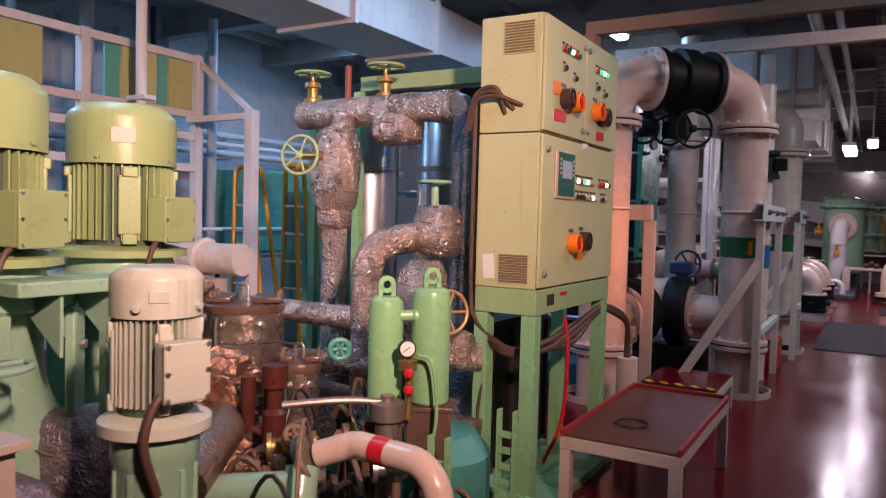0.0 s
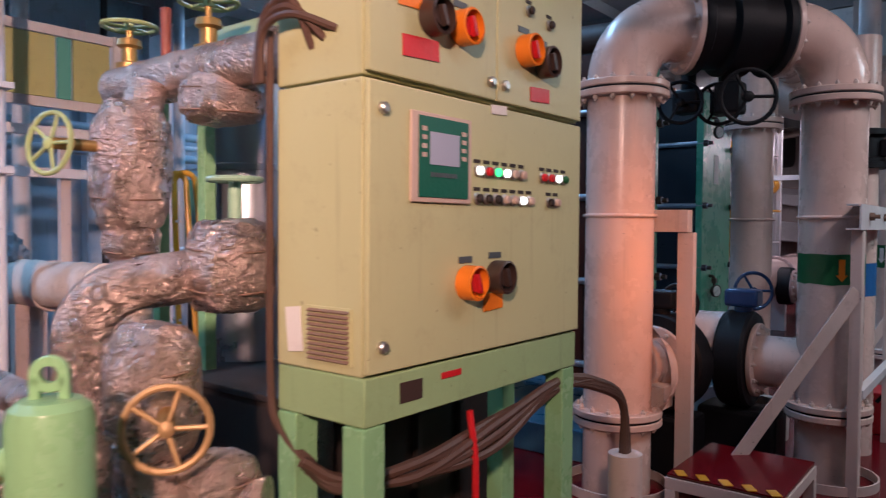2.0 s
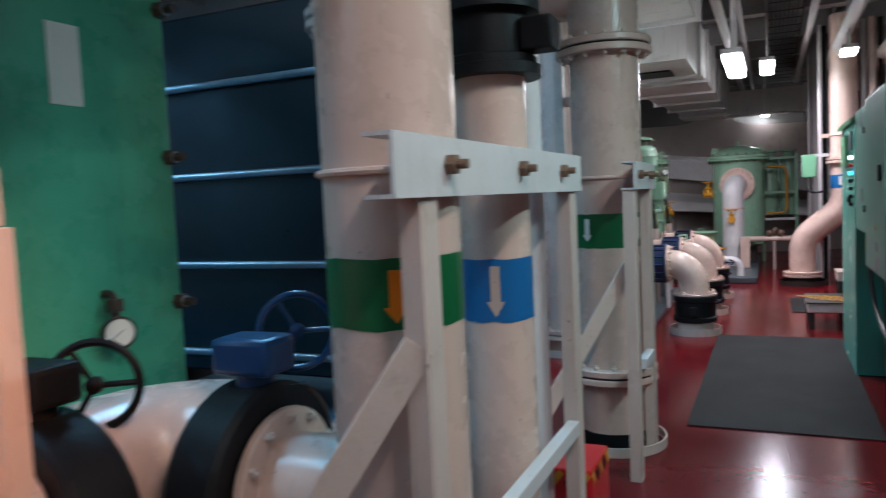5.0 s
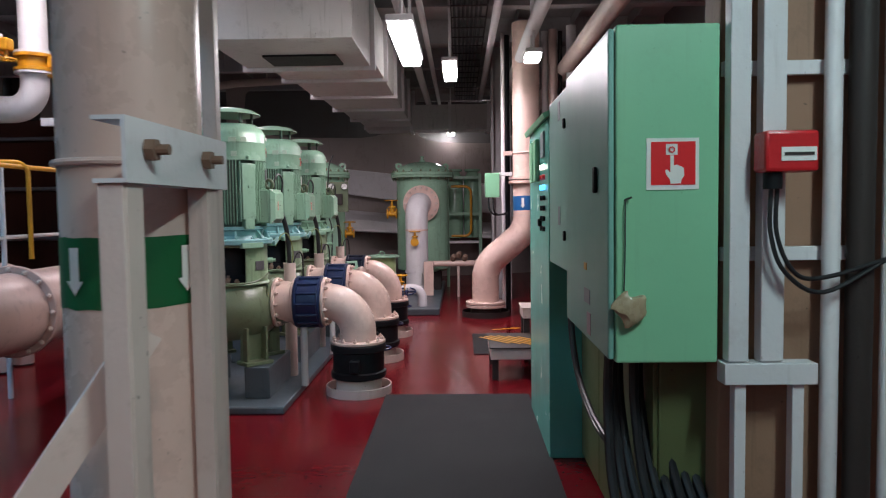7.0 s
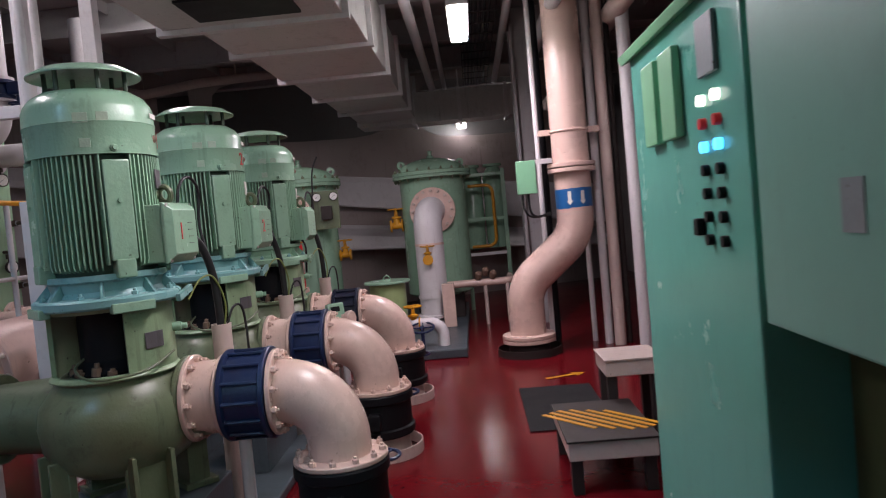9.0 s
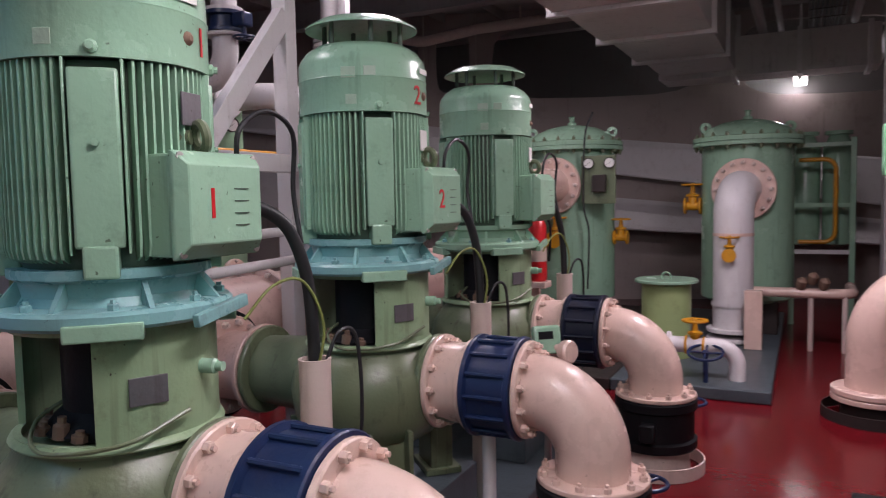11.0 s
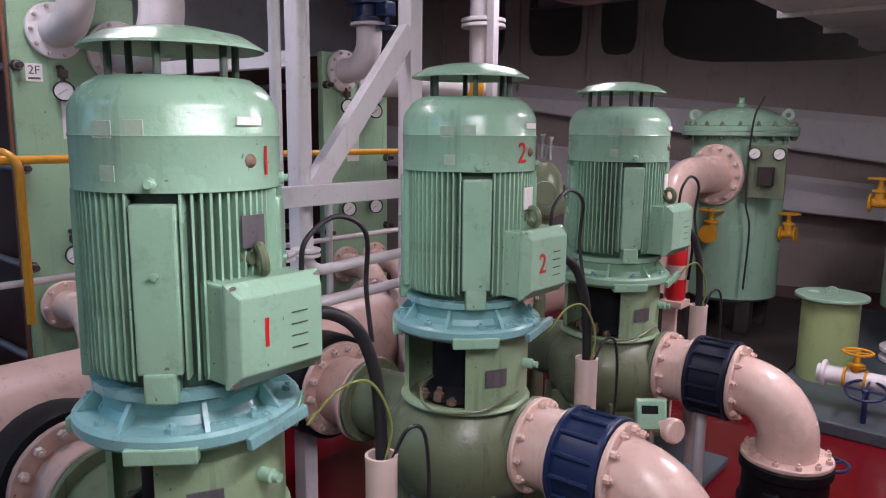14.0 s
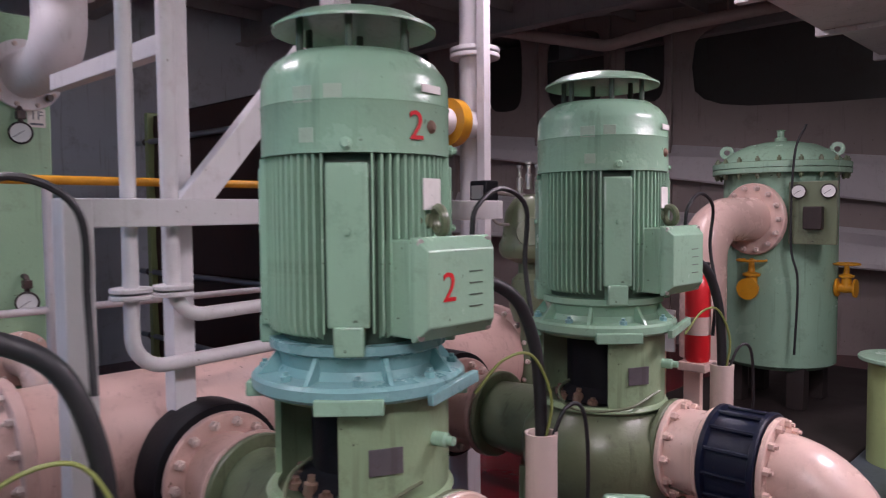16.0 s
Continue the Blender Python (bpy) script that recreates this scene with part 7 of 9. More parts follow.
for k in range(7):
    bm = B()
    rod(bm, (-0.15 + 0.055 * k, 8, 4.015), (-0.15 + 0.055 * k, 25, 4.015), 0.018, seg=8)
    part("cable", bm, CABLE, t)

t = thing("overhead_pipe", -5.2, 22.6, 3.9, "pale bent pipe run before the hull end", "pipe", "deckhead pipes")
bm = B()
tube(bm, bend([(-7.2, 21.95, 4.38), (-5.4, 22.55, 3.92), (-4.6, 22.83, 4.08), (-2.4, 23.62, 4.30)], 0.5, 6), 0.075, 16)
part("pipe_run", bm, CREAM_DULL, t)
for px, py, pz in ((-6.3, 22.25, 4.17), (-4.0, 23.04, 4.15)):
    bm = B()
    rod(bm, (px, py, pz), (px, py, 4.39), 0.014, seg=8)
    part("hanger", bm, CREAM_DULL, t)

def label_plate(text, y, z, x=-4.998):
    t = thing("label_plate", x, y, z, "small white label plate with dark letters on the cooler", "sign", "cooler labels")
    bm = B()
    box(bm, x, x + 0.003, y - 0.05, y + 0.05, z - 0.055, z + 0.055)
    plate = part("plate", bm, PAPER, t)
    words("letters", text, facing((x + 0.0035, y, z + 0.012), (1, 0, 0)), 0.075, PLINTH, t)
    bm = B()
    box(bm, x + 0.003, x + 0.0036, y - 0.036, y + 0.036, z - 0.042, z - 0.030)
    part("small_print", bm, PLINTH, plate)


label_plate("2F", 14.97, 2.44)
label_plate("1F", 15.56, 2.36)
t = thing("riser_pipe", -4.95, 14.80, 0, "slim brown copper riser beside the cooler plate", "pipe", "riser pipes")
bm = B()
rod(bm, (-4.96, 14.80, 0.001), (-4.96, 14.80, 4.03), 0.016, seg=12)
part("pipe_run", bm, COPPER, t)

# ---- pipe rack behind the pumps ----
t = thing("pipe_rack", -2.75, 15.7, 0, "white steel pipe rack behind the pumps", "rack")
RX = -2.82
bm = B()
box(bm, RX - 0.05, RX + 0.05, 14.93, 15.03, 0.001, 1.845, 0.006)
part("post", bm, WHITE, t)
bm = B()
box(bm, RX - 0.26, RX - 0.17, 15.40, 15.49, 0.001, 4.03, 0.006)
part("post", bm, WHITE, t)
bm = B()
box(bm, -4.3, RX - 0.27, 15.41, 15.47, 2.42, 2.50, 0.004)
part("beam", bm, WHITE, t)
bm = B()
box(bm, RX - 0.03, RX + 0.03, 15.031, 17.2, 1.745, 1.845, 0.006)
part("beam", bm, WHITE, t)
bm = B()
box(bm, RX - 0.20, RX - 0.10, 16.16, 16.26, 0.001, 4.03, 0.006)
part("post", bm, WHITE, t)
bm = B()
p, q = Vector((RX - 0.13, 15.43, 1.79)), Vector((RX - 0.13, 16.17, 2.66))
obox(bm, Matrix.Translation((p + q) / 2) @ frame_of(q - p), 0.07, 0.11, (q - p).length, 0.004)
part("brace", bm, WHITE, t)
for yy in (15.20, 15.36):
    bm = B()
    tube(bm, bend([(RX - 0.08, yy, 4.03), (RX - 0.08, yy, 1.22 + (yy - 15.20) * 1.1), (RX - 0.08, yy + 1.6, 1.26 + (yy - 15.20) * 1.1)], 0.12, 10), 0.028, 16)
    c = part("service_pipe", bm, WHITE, t)
    bm = B()
    flange(bm, (RX - 0.08, yy, 1.48), (0, 0, 1), 0.075, 0.018, 20)
    flange(bm, (RX - 0.08, yy, 1.505), (0, 0, 1), 0.075, 0.018, 20)
    part("union_flange", bm, WHITE, c)
t = thing("guard_rail", -3.9, 15.6, 0, "white guard rail with yellow top bar", "rail")
bm = B()
tube(bm, [(-3.9, 13.0, 1.95), (-3.9, 17.6, 1.95)], 0.022, 12)
part("top_bar", bm, YELLOW, t)
bm = B()
tube(bm, [(-3.9, 13.0, 1.35), (-3.9, 17.6, 1.35)], 0.018, 12)
part("mid_bar", bm, WHITE, t)
for yy in (13.0, 14.1, 15.25, 16.4, 17.6):
    bm = B()
    rod(bm, (-3.9, yy, 0.001), (-3.9, yy, 1.93), 0.022)
    part("stanchion", bm, WHITE, t)
bm = B()
tube(bm, bend([(-3.86, 14.42, 1.15), (-3.86, 14.42, 1.99), (-4.4, 14.0, 1.99)], 0.10, 8), 0.021, 12)
part("hand_hoop", bm, YELLOW, t)


def cooler_pipe(x, y, z, label, valve_m, up=4.03, out=0.33, r=0.105):
    t = thing("cooler_pipe", x, y, z, label, "pipe", "cooler pipes")
    bm = B()
    flange(bm, (x, y, z), (1, 0, 0), r + 0.07, 0.035)
    tube(bm, bend([(x + 0.03, y, z), (x + out, y, z), (x + out, y, z + 0.36)], 0.24, 12), r, 28, False)
    flange(bm, (x + out, y, z + 0.34), (0, 0, 1), r + 0.05, 0.03)
    part("elbow", bm, WHITE, t)
    bolts(t, (x + 0.035, y, z), (1, 0, 0), r + 0.045, 10, 0.014, 0.018, CREAM_DULL)
    bm = B()
    lathe(bm, [(r, 0.371), (r + 0.055, 0.371), (r + 0.055, 0.40), (r + 0.015, 0.41), (r + 0.015, 0.50), (r + 0.055, 0.51), (r + 0.055, 0.54), (r, 0.54)], (x + out, y, z), seg=28)
    box(bm, x + out + r + 0.02, x + out + r + 0.15, y - 0.06, y + 0.06, z + 0.40, z + 0.52, 0.02)
    rod(bm, (x + out + r + 0.10, y, z + 0.40), (x + out + r + 0.10, y, z + 0.33), 0.02)
    part("valve", bm, valve_m, t, "yellow valve" if valve_m == YELLOW else "navy blue valve")
    handwheel(t, (x + out + r + 0.10, y, z + 0.32), (0, 0, 1), 0.085, valve_m, 4)
    bm = B()
    lathe(bm, [(r + 0.05, 0.541), (r + 0.05, 0.57), (r, 0.571), (r, up - z)], (x + out, y, z), seg=28)
    part("riser", bm, WHITE, t)


cooler_pipe(-4.99, 15.10, 2.70, "white cooler outlet pipe with yellow valve", YELLOW, 4.03, 0.36)
cooler_pipe(-4.99, 15.50, 2.60, "white cooler inlet pipe with yellow valve", YELLOW, 4.03, 0.60, 0.135)
cooler_pipe(-4.84, 17.40, 2.60, "white cooler pipe with navy valve", NAVY)
t = thing("cooler_pipe", -4.5, 17.7, 2.4, "white cross pipe with yellow valve", "pipe", "cooler pipes")
bm = B()
tube(bm, bend([(-4.84, 17.75, 2.5), (-4.3, 17.75, 2.5), (-4.3, 18.75, 2.5)], 0.2, 10), 0.11, 28)
flange(bm, (-4.84, 17.75, 2.5), (1, 0, 0), 0.17, 0.035)
part("pipe_run", bm, WHITE, t)
bm = B()
lathe(bm, [(0.1, 0), (0.19, 0), (0.19, 0.1), (0.1, 0.1)], (-4.3, 18.35, 2.5), (0, 1, 0), 28)
part("valve", bm, YELLOW, t, "yellow wafer valve")
t = thing("standing_pipe", -4.39, 18.73, 0, "white tall standing pipe with bolted flange", "pipe", "standing pipes")
bm = B()
lathe(bm, [(0.13, 0.001), (0.13, 4.03)], (-4.35, 18.75, 0), seg=32)
flange(bm, (-4.35, 18.75, 3.06), (0, 0, 1), 0.21, 0.035)
flange(bm, (-4.35, 18.75, 3.11), (0, 0, 1), 0.21, 0.035)
part("pipe_run", bm, WHITE, t)
bm = B()
box(bm, -4.2, -4.12, 18.6, 18.68, 0.001, 4.03, 0.004)
part("angle_post", bm, WHITE, t)
for zz, yy in ((0.75, 15.05), (0.75, 15.42), (0.72, 17.4), (0.72, 17.75)):
    t = thing("cooler_outlet", -4.7, yy, zz, "cream lower cooler outlet pipe with flange", "pipe", "cooler outlets")
    xx = -4.99 if yy < 16 else -4.84
    bm = B()
    flange(bm, (xx, yy, zz + 0.2), (1, 0, 0), 0.16, 0.035)
    tube(bm, bend([(xx + 0.03, yy, zz + 0.2), (xx + 0.4, yy, zz + 0.2), (xx + 0.4, yy, 0.02)], 0.18, 8), 0.1, 24)
    part("elbow", bm, CREAM, t)
    bolts(t, (xx + 0.035, yy, zz + 0.2), (1, 0, 0), 0.138, 8, 0.014, 0.018, CREAM_DULL)
# pneumatic control valve between the pumps
t = thing("control_valve", -3.06, 17.74, 1.2, "grimy green control valve with black positioner", "valve")
vx, vy = -3.02, 17.74
bm = B()
lathe(bm, [(0, 1.1), (0.10, 1.1), (0.13, 1.2), (0.11, 1.36), (0.07, 1.40), (0.07, 1.46), (0.17, 1.50), (0.19, 1.54), (0.19, 1.58), (0.17, 1.62), (0.15, 1.78), (0.10, 1.86), (0.04, 1.89), (0, 1.89)], (vx, vy, 0), seg=28)
rod(bm, (vx, vy, 0.001), (vx, vy, 1.1), 0.06)
body = part("body", bm, GREEN_OLIVE, t)
bolts(t, (vx, vy, 1.582), (0, 0, 1), 0.175, 10, 0.010, 0.014, RUST)
bm = B()
flange(bm, (vx + 0.10, vy - 0.12, 1.66), (0.6, -0.8, 0.1), 0.09, 0.03, 24)
part("side_cover", bm, GREEN_OLIVE, t)
bm = B()
box(bm, -3.18, -3.05, 17.36, 17.48, 1.83, 1.97, 0.012)
pos = part("positioner", bm, BLACK, t, "black positioner box")
bm = B()
box(bm, -3.16, -3.07, 17.355, 17.359, 1.86, 1.94)
part("cover_plate", bm, STEEL, pos)
bm = B()
tube(bm, smoothed([(-3.11, 17.44, 1.83), (-3.09, 17.5, 1.72), (-3.05, 17.62, 1.70)]), 0.010, 8)
rod(bm, (-3.06, 17.47, 1.90), (vx, vy, 1.88), 0.012, seg=8)
part("linkage", bm, STEEL, t)
for k in range(3):
    bm = B()
    lathe(bm, [(0, 0), (0.022, 0), (0.022, 0.09), (0.012, 0.10), (0.012, 0.15), (0.02, 0.155), (0.02, 0.17), (0, 0.17)], (vx - 0.06 + 0.07 * k, vy - 0.02, 1.90 + 0.02 * (k % 2)), (0, 0, 1), 12)
    part("regulator", bm, STEEL, t, "bright air regulator")

# ---- oil treatment machinery on the left ----
def finned_motor(name, x, y, z_top, r, h_cover, h_fin, paint_m, label, box_dir, box_w, group="", tall=0.85, box_z=-0.02):
    """Upright electric motor: fan cover on top, ribbed body, terminal box."""
    t = thing(name, x, y, z_top - h_cover - h_fin, label, "motor", group)
    zc, zf = z_top - h_cover, z_top - h_cover - h_fin
    bm = B()
    lathe(bm, [(r * 0.98, zc), (r * 1.06, zc), (r * 1.06, z_top - 0.26 * h_cover), (r * 1.03, z_top - 0.16 * h_cover), (r * 0.86, z_top - 0.03 * h_cover), (r * 0.8, z_top), (0, z_top)], (x, y, 0), seg=40)
    part("fan_cover", bm, paint_m, t)
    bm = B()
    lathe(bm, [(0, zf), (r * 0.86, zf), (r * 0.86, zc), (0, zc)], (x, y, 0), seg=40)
    # darkened core colour stands in for shade between the ribs
    body = part("motor_body", bm, GREEN_SHADE_GRIME, t)
    n = 40
    bm = B()
    obox(bm, pose(r * 0.92, 0, (zc + zf) / 2 + 0.01), r * 0.17, r * 0.03, (zc - zf) - 0.03)
    fin = bpy.data.meshes.new("fin")
    bm.to_mesh(fin)
    bm.free()
    fin.materials.append(paint_m)
    for k in range(n):
        ob = new("fin", fin)
        ob.parent = body
        ob.matrix_basis = pose(0, 0, -zf, 0, 0, 360 / n * k)
    bm = B()
    lathe(bm, [(0, zf - 0.05), (r * 1.3, zf - 0.05), (r * 1.3, zf - 0.02), (r * 0.95, zf), (0, zf)], (x, y, 0), seg=40)
    part("mounting_flange", bm, paint_m, t)
    d = Vector(box_dir).normalized()
    c = Vector((x, y, (zc + zf) / 2 + box_z)) + d * (r + box_w * 0.25)
    m = facing(c, d)
    bm = B()
    obox(bm, m, box_w, box_w * tall, box_w * 0.45, 0.008)
    tb = part("terminal_box", bm, paint_m, t)
    bm = B()
    obox(bm, m @ Matrix.Translation((0, 0, box_w * 0.26)), box_w * 1.04, box_w * (tall + 0.04), box_w * 0.07, 0.006)
    part("lid", bm, paint_m, tb)
    bm = B()
    side = Vector((0, 0, 1)).cross(d)
    tube(bm, smoothed([c - side * box_w * 0.3 - Vector((0, 0, box_w * 0.4)), c - side * box_w * 0.6 - Vector((0, 0, box_w * 0.7)), c - side * box_w * 0.8 - Vector((0, 0, box_w * 1.5)), c - side * box_w * 0.5 - Vector((0, 0, box_w * 2.6))]), 0.012, 8)
    part("power_cable", bm, CABLE_BROWN, t)
    for k in range(4):
        for s0 in (-1, 1):
            bm = B()
            lathe(bm, [(0, 0), (0.007, 0), (0.007, 0.004), (0, 0.006)], m @ Vector((s0 * box_w * 0.45, (k // 2 * 2 - 1) * box_w * tall * 0.45 if k % 2 else 0, box_w * 0.295)), d, 8)
            part("lid_screw", bm, STEEL, tb)
    # flat panels between the rib groups, with cast lugs top and bottom
    for a in (-118, -28, 62, 152):
        mm = pose(x, y, 0, 0, 0, a)
        bm = B()
        obox(bm, mm @ pose(r * 0.96, 0, (zc + zf) / 2), r * 0.14, r * 0.42, (zc - zf) * 0.72, 0.006)
        part("side_panel", bm, paint_m, body)
        for zz in (zf + 0.03, zc - 0.035):
            bm = B()
            obox(bm, mm @ pose(r * 0.98, 0, zz), r * 0.22, r * 0.28, 0.045, 0.006)
            part("lug", bm, paint_m, body)
    bm = B()
    a = math.radians(-35)
    obox(bm, facing((x + r * 1.062 * math.cos(a), y + r * 1.062 * math.sin(a), z_top - h_cover * 0.55), (math.cos(a), math.sin(a), 0)), r * 0.45, h_cover * 0.24, 0.004, 0.001)
    part("worn_mark", bm, PINKISH if r > 0.2 else paint_m, t)
    for a in (-60, 20, 140):
        bm = B()
        aa = math.radians(a)
        lathe(bm, [(0, 0), (0.012, 0), (0.012, 0.012), (0, 0.014)], (x + r * 1.06 * math.cos(aa), y + r * 1.06 * math.sin(aa), zc + 0.03), (math.cos(aa), math.sin(aa), 0), 8)
        part("cover_bolt", bm, paint_m, t)
    return t


# grey pump motor nearest to the walkway
g = finned_motor("pump_motor", -1.80, 1.62, 1.43, 0.113, 0.13, 0.26, GREY_MOTOR, "grey upright pump motor with square terminal box", (0.975, -0.22, 0), 0.122, "", 1.25, 0.0)
t = thing("oil_pump", -1.80, 1.62, 0.3, "pale green oil pump below the grey motor", "pump")
bm = B()
lathe(bm, [(0, 0.66), (0.125, 0.66), (0.125, 0.70), (0.105, 0.71), (0.105, 0.90), (0.115, 0.915), (0.115, 0.989), (0, 0.989)], (-1.80, 1.62, 0), seg=32)
bell = part("bell_housing", bm, GREEN, t)
for k in range(10):
    bm = B()
    obox(bm, pose(-1.80, 1.62, 0.8, 0, 0, 36 * k) @ pose(0.107, 0, 0), 0.012, 0.012, 0.18)
    part("rib", bm, GREEN, bell)
bm = B()
lathe(bm, [(0, 0.30), (0.12, 0.30), (0.12, 0.50), (0.095, 0.54), (0.095, 0.655), (0, 0.655)], (-1.80, 1.62, 0), seg=32)
rod(bm, (-1.78, 1.64, 0.52), (-1.60, 1.98, 0.56), 0.07)
flange(bm, (-1.60, 1.98, 0.56), (0.47, 0.88, 0.1), 0.10, 0.03)
rod(bm, (-1.80, 1.62, 0.001), (-1.80, 1.62, 0.3), 0.10)
part("pump_casing", bm, GREEN, t)
bolts(t, (-1.80, 1.62, 0.70), (0, 0, 1), 0.115, 8, 0.01, 0.015, GREEN)

# pale pressure pipe with red mark
t = thing("pressure_pipe", -1.4, 2.2, 0.4, "pale pink bent pipe with red paint mark", "pipe")
bm = B()
tube(bm, bend([(-1.66, 2.14, 0.80), (-1.54, 2.18, 0.845), (-1.20, 2.14, 0.845), (-1.16, 2.1, 0.35), (-1.16, 2.1, 0.02)], 0.12, 10), 0.044, 24)
part("pipe_run", bm, CREAM, t)
bm = B()
lathe(bm, [(0.0455, 0), (0.0455, 0.06)], (-1.45, 2.168, 0.846), (1, -0.1, 0), 24)
part("red_mark", bm, RED, t)
bm = B()
flange(bm, (-1.70, 2.12, 0.775), (0.8, 0.3, 0.5), 0.085, 0.03)
part("flange", bm, DARKFLANGE, t)
t = thing("green_branch", -1.9, 2.05, 0.6, "pale green cast pipe branch with flanges", "pipe")
bm = B()
tube(bm, smoothed([(-1.60, 2.0, 0.58), (-1.66, 2.05, 0.66), (-1.69, 2.1, 0.76)]), 0.055, 20)
tube(bm, [(-2.15, 1.95, 0.62), (-1.69, 2.06, 0.70)], 0.06, 20)
flange(bm, (-2.12, 1.96, 0.63), (-1, -0.2, -0.1), 0.10, 0.035)
part("branch", bm, GREEN, t)

# purifier motors with pale green housings
for n, (mx, my) in enumerate(((-3.13, 2.47), (-2.92, 1.72))):
    finned_motor("purifier_motor", mx, my, 2.05, 0.222, 0.27, 0.36, GREEN_YEL, "yellow-green upright purifier motor with terminal box", (0.97, 0.2, 0), 0.195, "purifier motors", 1.0, -0.06)
    t = thing("purifier", mx, my, 0.2, "pale green oil purifier housing under its motor", "purifier", "purifiers")
    bm = B()
    lathe(bm, [(0, 1.22), (0.33, 1.22), (0.34, 1.23), (0.34, 1.29), (0.24, 1.30), (0.22, 1.368), (0, 1.368)], (mx, my, 0), seg=40)
    part("top_flange", bm, GREEN, t)
    bm = B()
    lathe(bm, [(0, 0.25), (0.30, 0.25), (0.32, 0.5), (0.28, 0.8), (0.22, 0.95), (0.22, 1.218), (0, 1.218)], (mx, my, 0), seg=40)
    part("housing", bm, GREEN, t)
    for a in (-80, -20, 40, 160):
        bm = B()
        m = pose(mx, my, 0, 0, 0, a)
        obox(bm, m @ pose(0.34, 0, 0.72), 0.035, 0.12, 1.0, 0.006)
        obox(bm, m @ pose(0.28, 0, 1.16), 0.16, 0.10, 0.10, 0.01)
        part("bracket", bm, GREEN, t)
        bm = B()
        lathe(bm, [(0, 0), (0.018, 0), (0.018, 0.02), (0, 0.024)], m @ Vector((0.36, 0, 1.08)), m.to_3x3() @ Vector((1, 0, 0)), 6)
        part("bolt_head", bm, STEEL, t)
    bm = B()
    box(bm, mx - 0.4, mx + 0.4, my - 0.36, my + 0.36, 0.001, 0.249, 0.02)
    part("base", bm, DARK, t)
    c = thing("handwheel_valve", mx + 0.62, my - 0.30, 0.9, "pale green horizontal valve handwheel on an upright stem", "valve", "green handwheels")
    handwheel(c, (mx + 0.62, my - 0.30, 1.12), (0, 0, 1), 0.13, GREEN, 4)
    bm = B()
    rod(bm, (mx + 0.62, my - 0.30, 0.5), (mx + 0.62, my - 0.30, 1.11), 0.03)
    lathe(bm, [(0, 0.3), (0.12, 0.35), (0.14, 0.5), (0.07, 0.62), (0, 0.62)], (mx + 0.62, my - 0.30, 0), seg=20)
    rod(bm, (mx + 0.62, my - 0.30, 0.001), (mx + 0.62, my - 0.30, 0.34), 0.05)
    part("valve_body", bm, GREEN, c)
t = thing("green_gantry", -2.5, 1.5, 0.2, "pale green welded bracket frame with bolts", "frame")
for xx, yy in ((-2.52, 1.98), (-2.46, 2.06)):
    bm = B()
    box(bm, xx - 0.025, xx + 0.025, yy - 0.025, yy + 0.025, 0.001, 1.29, 0.006)
    part("upright", bm, GREEN, t)
bm = B()
box(bm, -2.62, -2.43, 1.60, 2.10, 1.291, 1.34, 0.008)
part("head_plate", bm, GREEN, t)
for yy in (1.75, 1.95):
    bm = B()
    vs = [bm.verts.new(v) for v in ((-2.45, yy, 1.288), (-2.75, yy, 1.288), (-2.45, yy, 1.08), (-2.45, yy + 0.012, 1.288), (-2.75, yy + 0.012, 1.288), (-2.45, yy + 0.012, 1.08))]
    for f in ((0, 1, 2), (5, 4, 3), (0, 3, 4, 1), (1, 4, 5, 2), (2, 5, 3, 0)):
        bm.faces.new([vs[i] for i in f])
    part("gusset", bm, GREEN, t)
t = thing("steel_post", -2.0, 1.35, 0, "worn steel post with pale cap", "post")
bm = B()
box(bm, -2.06, -2.01, 1.30, 1.36, 0.001, 0.96, 0.004)
box(bm, -2.10, -1.97, 1.28, 1.38, 0.961, 0.985, 0.003)
part("post", bm, CREAM_DULL, t)


def lagged(name, pts, r, label, material=None, radius=0.15, rough=0.10):
    t = thing(name, *pts[0], label, "lagged pipe", "lagged pipes")
    bm = B()
    tube(bm, sweep(bend(pts, radius, 8), 0.025), r, 22, True, rough)
    part("lagging", bm, material or FOIL, t)
    return t


def lump(name, p, rx, rz, label, material=None, squash=1.0, stem=None):
    """A lagged valve body: a crumpled rounded mass."""
    t = thing(name, *p, label, "lagged valve", "lagged valves")
    bm = B()
    bmesh.ops.create_icosphere(bm, subdivisions=4, radius=1.0)
    for v in bm.verts:
        c = v.co.copy()
        e = Vector((math.copysign(abs(c.x) ** 0.7, c.x) * rx, math.copysign(abs(c.y) ** 0.7, c.y) * rx * squash, math.copysign(abs(c.z) ** 0.55, c.z) * rz))
        v.co = Vector(p) + e * (1 + 0.10 * noise.noise(c * 2.5 + Vector(p)) + 0.05 * noise.noise(c * 7))
    part("lagging", bm, material or FOIL, t)
    for s in (-0.45, 0.4):
        bm = B()
        ring(bm, Vector(p) + Vector((0, 0, rz * s)), (0.1, -0.05, 1), rx * 1.02, 0.004, 30, 5)
        part("binding_wire", bm, RUST, t)
    return t


